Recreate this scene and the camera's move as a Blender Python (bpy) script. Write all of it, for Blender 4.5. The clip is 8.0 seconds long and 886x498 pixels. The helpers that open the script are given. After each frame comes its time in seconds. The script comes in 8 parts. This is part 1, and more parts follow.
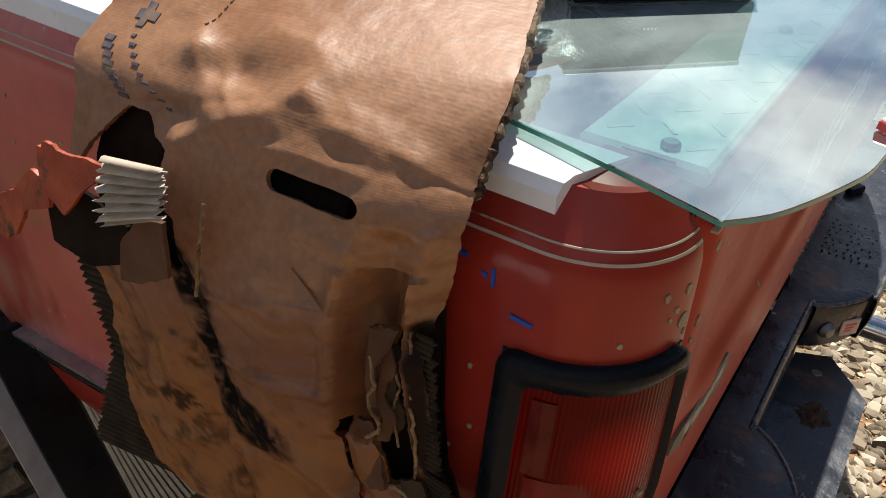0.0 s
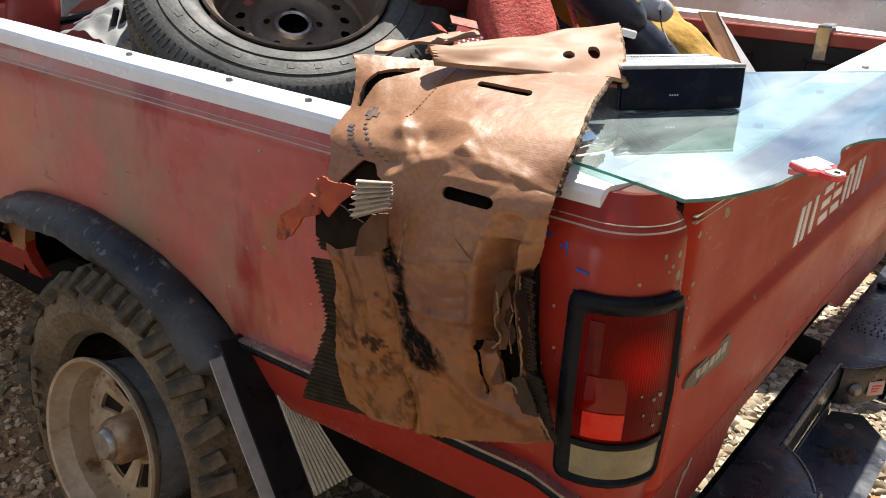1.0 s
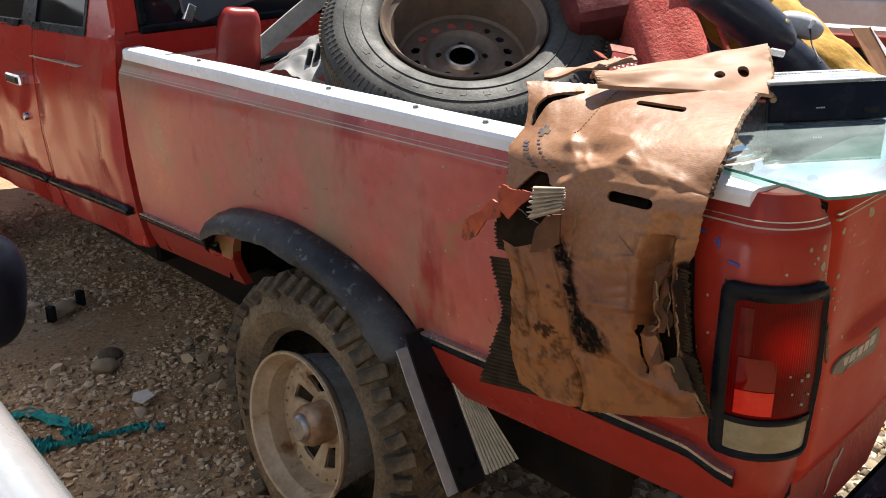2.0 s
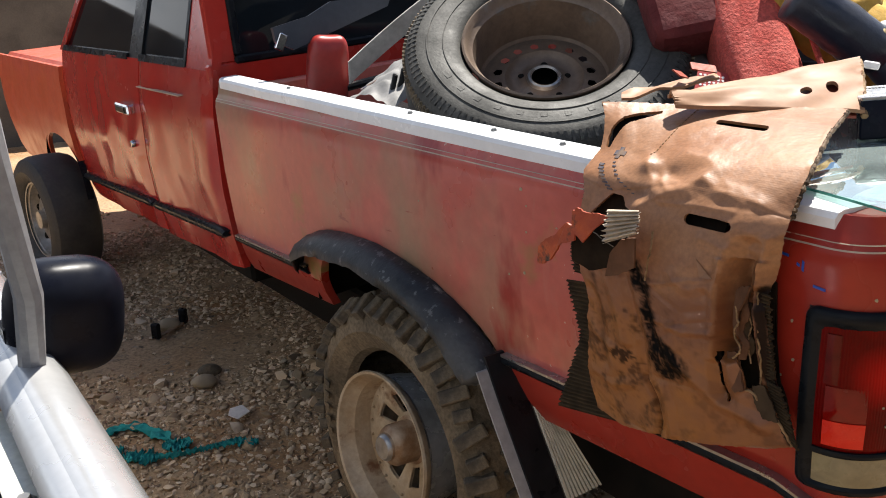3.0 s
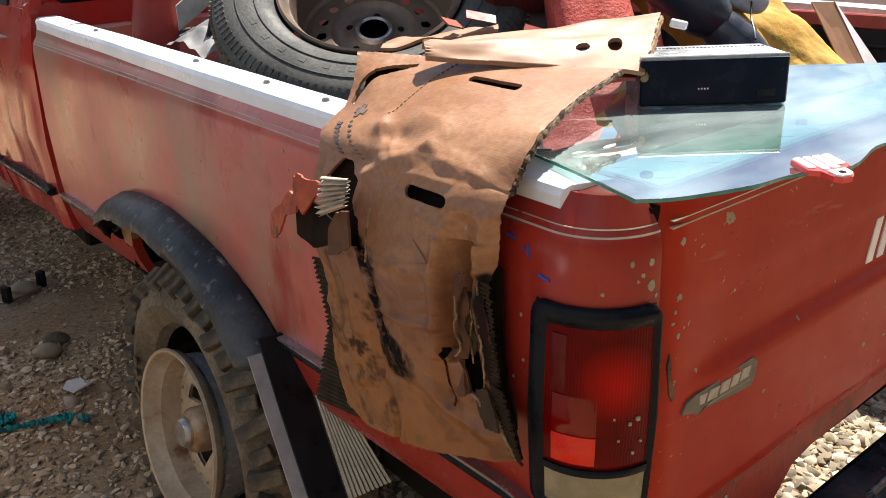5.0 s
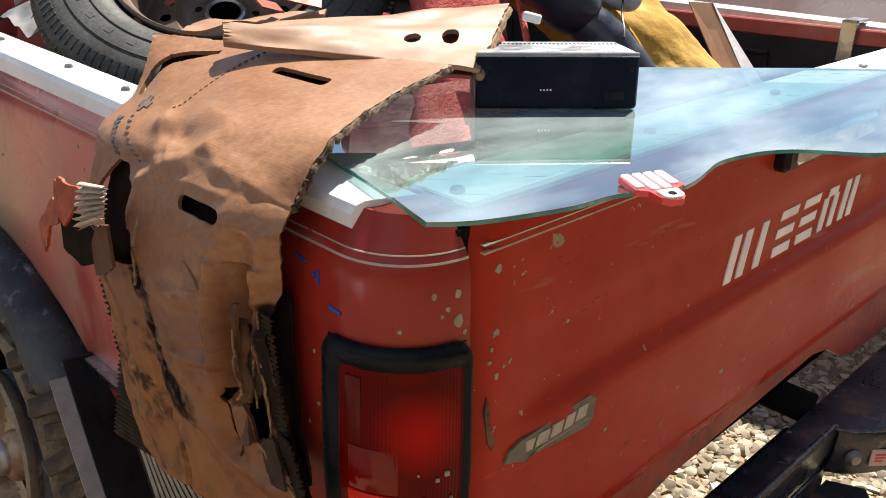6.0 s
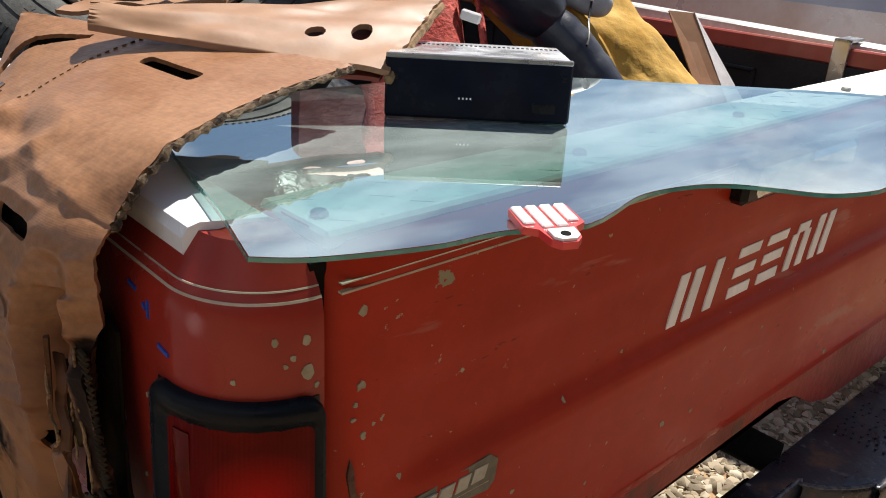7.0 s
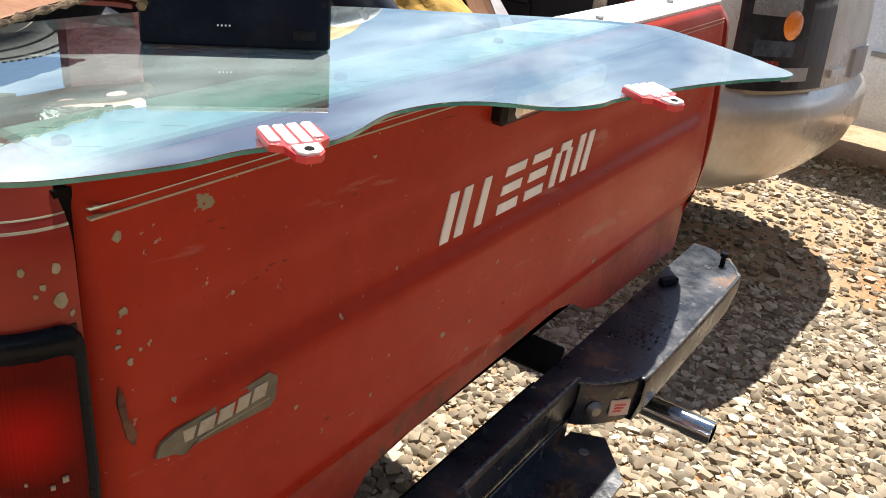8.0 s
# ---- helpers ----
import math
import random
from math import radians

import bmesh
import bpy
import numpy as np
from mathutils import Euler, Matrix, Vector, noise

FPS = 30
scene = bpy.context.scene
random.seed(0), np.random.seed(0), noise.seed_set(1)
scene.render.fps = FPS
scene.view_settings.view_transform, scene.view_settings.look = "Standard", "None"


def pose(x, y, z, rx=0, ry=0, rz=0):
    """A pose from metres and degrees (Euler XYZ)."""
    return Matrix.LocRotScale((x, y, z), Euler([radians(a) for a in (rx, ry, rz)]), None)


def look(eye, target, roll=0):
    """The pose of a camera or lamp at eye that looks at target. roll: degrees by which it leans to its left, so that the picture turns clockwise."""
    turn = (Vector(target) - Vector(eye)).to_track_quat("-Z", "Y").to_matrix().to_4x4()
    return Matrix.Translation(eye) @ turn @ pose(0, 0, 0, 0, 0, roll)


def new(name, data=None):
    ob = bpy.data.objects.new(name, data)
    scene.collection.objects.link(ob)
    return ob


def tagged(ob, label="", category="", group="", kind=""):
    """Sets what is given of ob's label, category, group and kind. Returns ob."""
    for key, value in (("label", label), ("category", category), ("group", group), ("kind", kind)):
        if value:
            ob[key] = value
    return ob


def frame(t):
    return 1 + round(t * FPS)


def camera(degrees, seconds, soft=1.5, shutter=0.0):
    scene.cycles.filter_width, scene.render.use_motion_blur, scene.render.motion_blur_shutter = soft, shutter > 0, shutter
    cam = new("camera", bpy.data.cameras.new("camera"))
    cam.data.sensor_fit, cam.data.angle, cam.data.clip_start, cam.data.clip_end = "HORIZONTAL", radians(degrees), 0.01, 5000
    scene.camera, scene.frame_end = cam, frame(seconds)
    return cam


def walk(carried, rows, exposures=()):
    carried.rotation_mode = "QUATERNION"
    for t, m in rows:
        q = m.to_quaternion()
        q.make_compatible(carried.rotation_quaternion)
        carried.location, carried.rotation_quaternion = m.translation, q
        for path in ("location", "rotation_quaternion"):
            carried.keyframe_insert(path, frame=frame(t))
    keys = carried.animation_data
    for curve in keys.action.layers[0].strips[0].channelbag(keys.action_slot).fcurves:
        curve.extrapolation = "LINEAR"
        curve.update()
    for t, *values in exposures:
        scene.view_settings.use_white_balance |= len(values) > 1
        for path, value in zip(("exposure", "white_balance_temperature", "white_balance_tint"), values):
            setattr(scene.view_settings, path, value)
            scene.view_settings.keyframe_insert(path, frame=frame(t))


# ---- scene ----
cam = camera(56.2, 8.0, soft=1.0)
PATH = [
    (0, (-0.373, -0.073, 1.28), (1.135, 0.793, 0.293), 6.3),
    (0.5, (-0.557, -0.163, 1.285), (0.966, 0.793, 0.409), 5.3),
    (1, (-0.73, -0.289, 1.309), (0.769, 0.853, 0.638), 3.9),
    (1.5, (-0.837, -0.372, 1.304), (0.557, 0.915, 0.671), 2.4),
    (2, (-0.877, -0.372, 1.327), (0.399, 1.035, 0.702), 0.5),
    (2.2, (-0.886, -0.369, 1.332), (0.348, 1.081, 0.717), -0.1),
    (3.3, (-0.82, -0.396, 1.337), (0.271, 1.176, 0.756), -2.0),
    (3.5, (-0.791, -0.39, 1.334), (0.312, 1.173, 0.751), -1.8),
    (4, (-0.728, -0.358, 1.332), (0.399, 1.18, 0.728), -1.6),
    (4.5, (-0.622, -0.357, 1.317), (0.483, 1.182, 0.676), -1.4),
    (5, (-0.537, -0.43, 1.293), (0.651, 1.037, 0.632), 1.0),
    (5.2, (-0.503, -0.454, 1.282), (0.741, 0.965, 0.62), 2.2),
    (6.3, (-0.316, -0.388, 1.281), (1.024, 0.935, 0.609), 4.0),
    (6.5, (-0.282, -0.384, 1.289), (1.051, 0.947, 0.617), 5.0),
    (7, (-0.214, -0.393, 1.276), (1.109, 0.95, 0.607), 6.6),
    (7.5, (-0.183, -0.426, 1.272), (1.198, 0.822, 0.539), 6.8),
    (8, (-0.208, -0.451, 1.274), (1.368, 0.529, 0.528), 8.1),
]
walk(cam, [(t, look(eye, target, roll)) for t, eye, target, roll in PATH],
     exposures=[(0, 0.64), (0.5, 0.94), (1.0, 1.20), (1.5, 1.22), (2.2, 1.24), (3.5, 1.26), (4.5, 1.32), (5.2, 1.34), (6.3, 1.05), (7.0, 0.80), (7.5, 1.04), (8.0, 1.24)])

# ---- light ----
SUN_ELEV, SUN_AZ = 63.0, 68.0      # degrees; azimuth from +y (the truck's front) towards +x
world = bpy.data.worlds.new("sky")
scene.world = world
world.use_nodes = True
wn, wl = world.node_tree.nodes, world.node_tree.links
wn.clear()
w_out = wn.new("ShaderNodeOutputWorld")
w_bg = wn.new("ShaderNodeBackground")
w_sky = wn.new("ShaderNodeTexSky")
w_sky.sky_type = "NISHITA"
w_sky.sun_disc = False
w_sky.dust_density, w_sky.ozone_density = 0.4, 1.2
w_sky.sun_elevation = radians(SUN_ELEV)
w_sky.sun_rotation = radians(SUN_AZ)
w_co = wn.new("ShaderNodeTexCoord")
w_map = wn.new("ShaderNodeMapping")
w_map.inputs["Scale"].default_value = (1.0, 1.0, 2.4)
w_no = wn.new("ShaderNodeTexNoise")
w_no.inputs["Scale"].default_value = 2.3
w_no.inputs["Detail"].default_value = 7
w_no.inputs["Roughness"].default_value = 0.55
w_rp = wn.new("ShaderNodeValToRGB")
w_rp.color_ramp.elements[0].position, w_rp.color_ramp.elements[1].position = 0.49, 0.66
w_mx = wn.new("ShaderNodeMixRGB")
w_mx.inputs["Color2"].default_value = (12.6, 12.9, 13.4, 1)     # sunlit cloud
wl.new(w_co.outputs["Generated"], w_map.inputs["Vector"])
wl.new(w_map.outputs["Vector"], w_no.inputs["Vector"])
w_sep = wn.new("ShaderNodeSeparateXYZ")                # clouds crowd towards the horizon
w_el = wn.new("ShaderNodeMapRange")
w_el.inputs["From Min"].default_value, w_el.inputs["From Max"].default_value = 0.0, 1.0
w_el.inputs["To Min"].default_value, w_el.inputs["To Max"].default_value = 0.115, -0.11
w_add = wn.new("ShaderNodeMath")
wl.new(w_co.outputs["Generated"], w_sep.inputs["Vector"])
wl.new(w_sep.outputs["Z"], w_el.inputs["Value"])
wl.new(w_no.outputs["Fac"], w_add.inputs[0])
wl.new(w_el.outputs["Result"], w_add.inputs[1])
wl.new(w_add.outputs["Value"], w_rp.inputs["Fac"])
wl.new(w_rp.outputs["Color"], w_mx.inputs["Fac"])
wl.new(w_sky.outputs["Color"], w_mx.inputs["Color1"])
wl.new(w_mx.outputs["Color"], w_bg.inputs["Color"])
w_bg.inputs["Strength"].default_value = 0.05
wl.new(w_bg.outputs["Background"], w_out.inputs["Surface"])
sun = new("sun", bpy.data.lights.new("sun", "SUN"))
sun.data.energy, sun.data.angle, sun.data.color = 5.0, radians(0.55), (1.0, 0.95, 0.87)
sun_dir = Vector((math.sin(radians(SUN_AZ)) * math.cos(radians(SUN_ELEV)), math.cos(radians(SUN_AZ)) * math.cos(radians(SUN_ELEV)), math.sin(radians(SUN_ELEV))))
sun.matrix_world = look(sun_dir * 30, (0, 0, 0))


# ---- materials ----
def material(name, base, rough=0.6, metal=0.0, other=None, scale=6.0, lo=0.4, hi=0.65, fine=60.0, fine_amount=0.12,
             bump=0.0, bump_scale=80.0, coat=0.0, spec=0.5, stretch=(1, 1, 1), rough_var=0.12, extra=()):
    """Principled surface with two scales of variation. extra: (colour, scale, low, high, stretch) layers of dirt, chips or stains."""
    m = bpy.data.materials.new(name)
    m.use_nodes = True
    n, l = m.node_tree.nodes, m.node_tree.links
    b = n["Principled BSDF"]
    co = n.new("ShaderNodeTexCoord")

    def field(sc, st, detail=5, rough_=0.6):
        mp = n.new("ShaderNodeMapping")
        mp.inputs["Scale"].default_value = st
        t = n.new("ShaderNodeTexNoise")
        t.inputs["Scale"].default_value, t.inputs["Detail"].default_value, t.inputs["Roughness"].default_value = sc, detail, rough_
        l.new(co.outputs["Object"], mp.inputs["Vector"])
        l.new(mp.outputs["Vector"], t.inputs["Vector"])
        return t.outputs["Fac"]

    def ramp(src, a, z):
        r = n.new("ShaderNodeMapRange")
        r.inputs["From Min"].default_value, r.inputs["From Max"].default_value = a, z
        l.new(src, r.inputs["Value"])
        return r.outputs["Result"]

    def mix(fac, c1, c2, mode="MIX"):
        x = n.new("ShaderNodeMixRGB")
        x.blend_type = mode
        for sock, v in (("Fac", fac), ("Color1", c1), ("Color2", c2)):
            if isinstance(v, (int, float)):
                x.inputs[sock].default_value = v
            elif isinstance(v, tuple):
                x.inputs[sock].default_value = (*v, 1)
            else:
                l.new(v, x.inputs[sock])
        return x.outputs["Color"]

    broad = ramp(field(scale, stretch), lo, hi)
    col = mix(broad, tuple(base), tuple(other or [c * 0.75 for c in base]))
    for c, sc, a, z, st in extra:
        col = mix(ramp(field(sc, st), a, z), col, tuple(c))
    grain = field(fine, stretch, 3)
    if fine_amount:
        dark = ramp(grain, 0.3, 0.7)
        k = n.new("ShaderNodeMapRange")
        k.inputs["To Min"].default_value, k.inputs["To Max"].default_value = 1 - fine_amount, 1 + fine_amount
        l.new(dark, k.inputs["Value"])
        cmb = n.new("ShaderNodeCombineXYZ")
        for i in range(3):
            l.new(k.outputs["Result"], cmb.inputs[i])
        col = mix(1.0, col, cmb.outputs["Vector"], "MULTIPLY")
    l.new(col, b.inputs["Base Color"])
    b.inputs["Metallic"].default_value = metal
    rr = n.new("ShaderNodeMapRange")
    rr.inputs["To Min"].default_value, rr.inputs["To Max"].default_value = max(0.02, rough - rough_var), min(1, rough + rough_var)
    l.new(broad, rr.inputs["Value"])
    l.new(rr.outputs["Result"], b.inputs["Roughness"])
    b.inputs["Coat Weight"].default_value = coat
    b.inputs["Specular IOR Level"].default_value = spec
    b.inputs["Coat Roughness"].default_value = 0.12
    if bump:
        bp = n.new("ShaderNodeBump")
        bp.inputs["Strength"].default_value, bp.inputs["Distance"].default_value = min(1, bump), 0.004
        l.new(field(bump_scale, stretch, 4), bp.inputs["Height"])
        l.new(bp.outputs["Normal"], b.inputs["Normal"])
    return m


def sheet_glass(name, tint, gloss_ior, dust):
    """Thin pane: tinted see-through, mirror gloss by angle, a film of dust."""
    m = bpy.data.materials.new(name)
    m.use_nodes = True
    n, l = m.node_tree.nodes, m.node_tree.links
    n.clear()
    out = n.new("ShaderNodeOutputMaterial")
    clear = n.new("ShaderNodeBsdfTransparent")
    clear.inputs["Color"].default_value = (*tint, 1)
    film = n.new("ShaderNodeBsdfDiffuse")
    film.inputs["Color"].default_value = (0.70, 0.84, 0.82, 1)
    co, no, mr, mx = n.new("ShaderNodeTexCoord"), n.new("ShaderNodeTexNoise"), n.new("ShaderNodeMapRange"), n.new("ShaderNodeMixShader")
    no.inputs["Scale"].default_value, no.inputs["Detail"].default_value = 4.0, 9
    st = n.new("ShaderNodeMapping")
    st.inputs["Rotation"].default_value, st.inputs["Scale"].default_value = (0, 0, 0.5), (0.8, 2.2, 1)
    mr.inputs["From Min"].default_value, mr.inputs["From Max"].default_value = 0.38, 0.70
    mr.inputs["To Min"].default_value, mr.inputs["To Max"].default_value = dust * 0.15, dust * 1.9
    l.new(co.outputs["Object"], st.inputs["Vector"])
    l.new(st.outputs["Vector"], no.inputs["Vector"])
    l.new(no.outputs["Fac"], mr.inputs["Value"])
    l.new(mr.outputs["Result"], mx.inputs["Fac"])
    l.new(clear.outputs["BSDF"], mx.inputs[1])
    l.new(film.outputs["BSDF"], mx.inputs[2])
    last = mx
    if gloss_ior > 1:
        lw, pw, fr = n.new("ShaderNodeLayerWeight"), n.new("ShaderNodeMath"), n.new("ShaderNodeMapRange")
        gl, mg = n.new("ShaderNodeBsdfGlossy"), n.new("ShaderNodeMixShader")
        lw.inputs["Blend"].default_value = 0.5
        pw.operation = "POWER"
        pw.inputs[1].default_value = 2.4
        fr.inputs["To Min"].default_value = ((gloss_ior - 1) / (gloss_ior + 1)) ** 2
        l.new(lw.outputs["Facing"], pw.inputs[0])
        l.new(pw.outputs["Value"], fr.inputs["Value"])
        gl.inputs["Color"].default_value, gl.inputs["Roughness"].default_value = (0.93, 1.0, 0.98, 1), 0.015
        l.new(fr.outputs["Result"], mg.inputs["Fac"])
        l.new(mx.outputs["Shader"], mg.inputs[1])
        l.new(gl.outputs["BSDF"], mg.inputs[2])
        last = mg
    l.new(last.outputs["Shader"], out.inputs["Surface"])
    return m


ONE = (1, 1, 1)
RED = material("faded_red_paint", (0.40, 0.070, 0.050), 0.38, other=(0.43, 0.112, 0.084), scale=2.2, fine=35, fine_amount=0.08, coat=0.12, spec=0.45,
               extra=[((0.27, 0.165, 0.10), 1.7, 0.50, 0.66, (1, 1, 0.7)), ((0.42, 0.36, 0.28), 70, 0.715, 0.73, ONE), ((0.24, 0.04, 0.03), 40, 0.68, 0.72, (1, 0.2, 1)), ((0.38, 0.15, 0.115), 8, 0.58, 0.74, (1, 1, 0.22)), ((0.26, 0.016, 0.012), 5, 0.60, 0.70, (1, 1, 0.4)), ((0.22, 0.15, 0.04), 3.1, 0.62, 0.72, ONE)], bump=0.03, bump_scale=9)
RED_TAIL = material("tailgate_red_paint", (0.385, 0.030, 0.013), 0.36, other=(0.33, 0.030, 0.014), scale=2.6, fine=35, fine_amount=0.07, coat=0.0, spec=0.10,
                    extra=[((0.36, 0.055, 0.030), 5, 0.60, 0.74, (0.4, 1, 1)), ((0.36, 0.26, 0.18), 85, 0.69, 0.70, ONE), ((0.16, 0.02, 0.012), 60, 0.69, 0.71, (0.3, 1, 1)), ((0.26, 0.235, 0.15), 24, 0.715, 0.73, ONE), ((0.38, 0.10, 0.075), 30, 0.64, 0.70, (0.15, 1, 1))], bump=0.03, bump_scale=8)
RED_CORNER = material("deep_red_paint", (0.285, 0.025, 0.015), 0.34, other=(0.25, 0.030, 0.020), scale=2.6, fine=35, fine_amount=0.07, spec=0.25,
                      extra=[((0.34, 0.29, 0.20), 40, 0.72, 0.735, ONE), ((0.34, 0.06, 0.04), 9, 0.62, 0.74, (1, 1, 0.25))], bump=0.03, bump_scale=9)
RED_CAB = material("glossy_red_paint", (0.38, 0.021, 0.015), 0.22, other=(0.33, 0.028, 0.020), scale=2.0, fine=30, fine_amount=0.06, coat=0.10, spec=0.3, bump=0.10, bump_scale=5.0,
                   extra=[((0.34, 0.06, 0.045), 4, 0.60, 0.75, ONE), ((0.42, 0.2, 0.16), 60, 0.74, 0.75, ONE)])
ORANGE_RED = material("sun_faded_fender", (0.50, 0.09, 0.035), 0.4, other=(0.42, 0.06, 0.03), scale=3)
WHITE = material("white_painted_rail", (0.74, 0.76, 0.78), 0.35, other=(0.66, 0.68, 0.70), scale=5, fine_amount=0.03, extra=[((0.35, 0.30, 0.25), 40, 0.73, 0.76, ONE)])
PLATE = material("painted_tread_plate", (0.74, 0.75, 0.73), 0.5, metal=0.0, other=(0.66, 0.66, 0.64), scale=9, extra=[((0.36, 0.34, 0.30), 26, 0.66, 0.72, ONE)])
CREAM = material("cream_pinstripe", (0.46, 0.37, 0.27), 0.5, extra=[((0.30, 0.05, 0.03), 50, 0.64, 0.68, ONE)])
RUBBER = material("black_trim_rubber", (0.006, 0.008, 0.011), 0.32, other=(0.011, 0.013, 0.016), scale=14, spec=0.08, bump=0.2, bump_scale=60)
FLARE = material("weathered_flare_plastic", (0.014, 0.0145, 0.016), 0.42, other=(0.030, 0.031, 0.034), scale=8, fine=90, spec=0.30, bump=0.8, bump_scale=20,
                 extra=[((0.085, 0.085, 0.085), 6, 0.50, 0.74, (1, 0.4, 1)), ((0.24, 0.23, 0.21), 22, 0.62, 0.70, (1, 0.22, 1)), ((0.10, 0.10, 0.10), 44, 0.60, 0.66, ONE)])
TYRE = material("dusty_tyre_rubber", (0.055, 0.046, 0.036), 0.8, other=(0.19, 0.150, 0.100), scale=9, lo=0.38, hi=0.72, fine=120, fine_amount=0.25, spec=0.25, bump=0.5, bump_scale=110)
TYRE_MUD = material("mud_caked_tyre", (0.185, 0.140, 0.090), 0.9, other=(0.075, 0.060, 0.042), scale=6, lo=0.40, hi=0.68, fine=120, fine_amount=0.3, spec=0.2, bump=0.5, bump_scale=90)
TYRE_GREY = material("worn_grey_tyre", (0.066, 0.064, 0.058), 0.7, other=(0.042, 0.041, 0.038), scale=9, fine=130, fine_amount=0.25, spec=0.3, bump=0.25, bump_scale=140)
RIM_TAN = material("dust_coated_rim", (0.34, 0.25, 0.155), 0.6, 0.1, other=(0.45, 0.37, 0.27), scale=12, fine=90, extra=[((0.16, 0.075, 0.035), 14, 0.56, 0.68, ONE)], bump=0.2)
RIM_RUST = material("rusty_steel_wheel", (0.125, 0.092, 0.070), 0.42, 0.2, other=(0.18, 0.13, 0.095), scale=9, fine=80, spec=0.3, extra=[((0.16, 0.15, 0.14), 11, 0.62, 0.72, ONE)], bump=0.2)
STEEL = material("bare_grey_steel", (0.42, 0.42, 0.42), 0.35, 0.85, other=(0.28, 0.27, 0.26), scale=14)
CHROME = material("chrome", (0.75, 0.76, 0.78), 0.12, 1.0, other=(0.55, 0.55, 0.56), scale=20, fine_amount=0.03)
RUST = material("rusted_hub", (0.24, 0.14, 0.075), 0.6, 0.3, other=(0.42, 0.33, 0.24), scale=20, bump=0.3)
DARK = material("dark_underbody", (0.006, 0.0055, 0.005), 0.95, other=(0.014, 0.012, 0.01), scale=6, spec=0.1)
LINER = material("black_bed_liner", (0.010, 0.011, 0.013), 0.5, other=(0.018, 0.019, 0.022), scale=8, spec=0.3, bump=0.2)
BUMPER = material("black_painted_bumper", (0.012, 0.015, 0.021), 0.34, 0.0, other=(0.026, 0.031, 0.042), scale=9, fine=90, spec=0.5,
                  extra=[((0.30, 0.28, 0.24), 60, 0.69, 0.71, ONE), ((0.14, 0.07, 0.035), 9, 0.60, 0.70, ONE), ((0.10, 0.10, 0.11), 34, 0.62, 0.68, ONE)], bump=0.5, bump_scale=26)
SCREW = material("dull_bolt", (0.30, 0.30, 0.29), 0.4, 0.7)
CARD = material("brown_cardboard", (0.245, 0.118, 0.056), 0.55, other=(0.29, 0.150, 0.075), scale=4, fine=70, fine_amount=0.09, spec=0.4, bump=0.10, bump_scale=30,
                extra=[((0.20, 0.092, 0.032), 5, 0.55, 0.72, ONE)])
CARD_EDGE = material("torn_cardboard_edge", (0.26, 0.16, 0.075), 0.9, other=(0.12, 0.07, 0.03), scale=90, bump=0.5, bump_scale=200)
# near-black card: shade inside the torn box set in its colour; also one flap
CARD_DARK = material("near_black_cardboard", (0.006, 0.0045, 0.0035), 0.9, other=(0.020, 0.014, 0.009), scale=18, spec=0.05, bump=0.3)
CARD_RED = material("orange_printed_card", (0.46, 0.075, 0.008), 0.5, other=(0.26, 0.035, 0.008), scale=30, lo=0.35, hi=0.6, bump=0.4, bump_scale=60, extra=[((0.03, 0.012, 0.008), 26, 0.58, 0.66, ONE)])
INK = material("faded_dark_ink", (0.05, 0.05, 0.075), 0.8, other=(0.14, 0.09, 0.06), scale=60)
LETTER = material("white_letter_vinyl", (0.78, 0.79, 0.80), 0.4, other=(0.66, 0.66, 0.66), scale=30)
BADGE = material("dark_dealer_sticker", (0.085, 0.08, 0.058), 0.6, other=(0.15, 0.14, 0.10), scale=30)
BLUE_INK = material("blue_paint_pen", (0.01, 0.07, 0.42), 0.5)
CLIP_RED = material("red_white_plastic", (0.62, 0.05, 0.05), 0.4, other=(0.55, 0.04, 0.05), scale=8)
CLIP_WHITE = material("white_plastic", (0.80, 0.76, 0.74), 0.45)
LAMP_CLEAR = material("yellowed_clear_lens", (0.24, 0.21, 0.125), 0.3, other=(0.18, 0.155, 0.095), scale=25, spec=0.35)
RADIO_BLACK = material("black_radio_face", (0.005, 0.007, 0.014), 0.28, other=(0.008, 0.010, 0.017), scale=12, spec=0.12)
RADIO_TOP = material("galvanised_radio_case", (0.62, 0.63, 0.65), 0.35, 0.8, other=(0.5, 0.5, 0.52), scale=18)
FABRIC_RED = material("red_boucle_fabric", (0.52, 0.085, 0.062), 0.95, other=(0.42, 0.06, 0.045), scale=20, fine=150, fine_amount=0.3, bump=0.9, bump_scale=130)
VINYL = material("navy_black_vinyl", (0.02, 0.022, 0.034), 0.4, other=(0.035, 0.037, 0.05), scale=9, bump=0.25, bump_scale=60)
FOAM = material("yellow_seat_foam", (0.50, 0.30, 0.055), 0.9, other=(0.40, 0.22, 0.035), scale=10, bump=0.4, bump_scale=90, extra=[((0.16, 0.10, 0.04), 14, 0.66, 0.72, ONE)])
PAPER = material("grey_white_wrapper", (0.22, 0.215, 0.21), 0.7, other=(0.13, 0.13, 0.13), scale=12, bump=0.3, bump_scale=25)
GREY_PLASTIC = material("grey_plastic", (0.24, 0.24, 0.25), 0.5, other=(0.32, 0.32, 0.32), scale=10)
GREY_TRIM = material("pale_grey_trim", (0.38, 0.36, 0.33), 0.5, other=(0.48, 0.46, 0.43), scale=14)
BLACK_PLASTIC = material("black_plastic", (0.006, 0.0065, 0.008), 0.36, other=(0.011, 0.0115, 0.014), scale=10, spec=0.2, bump=0.15)
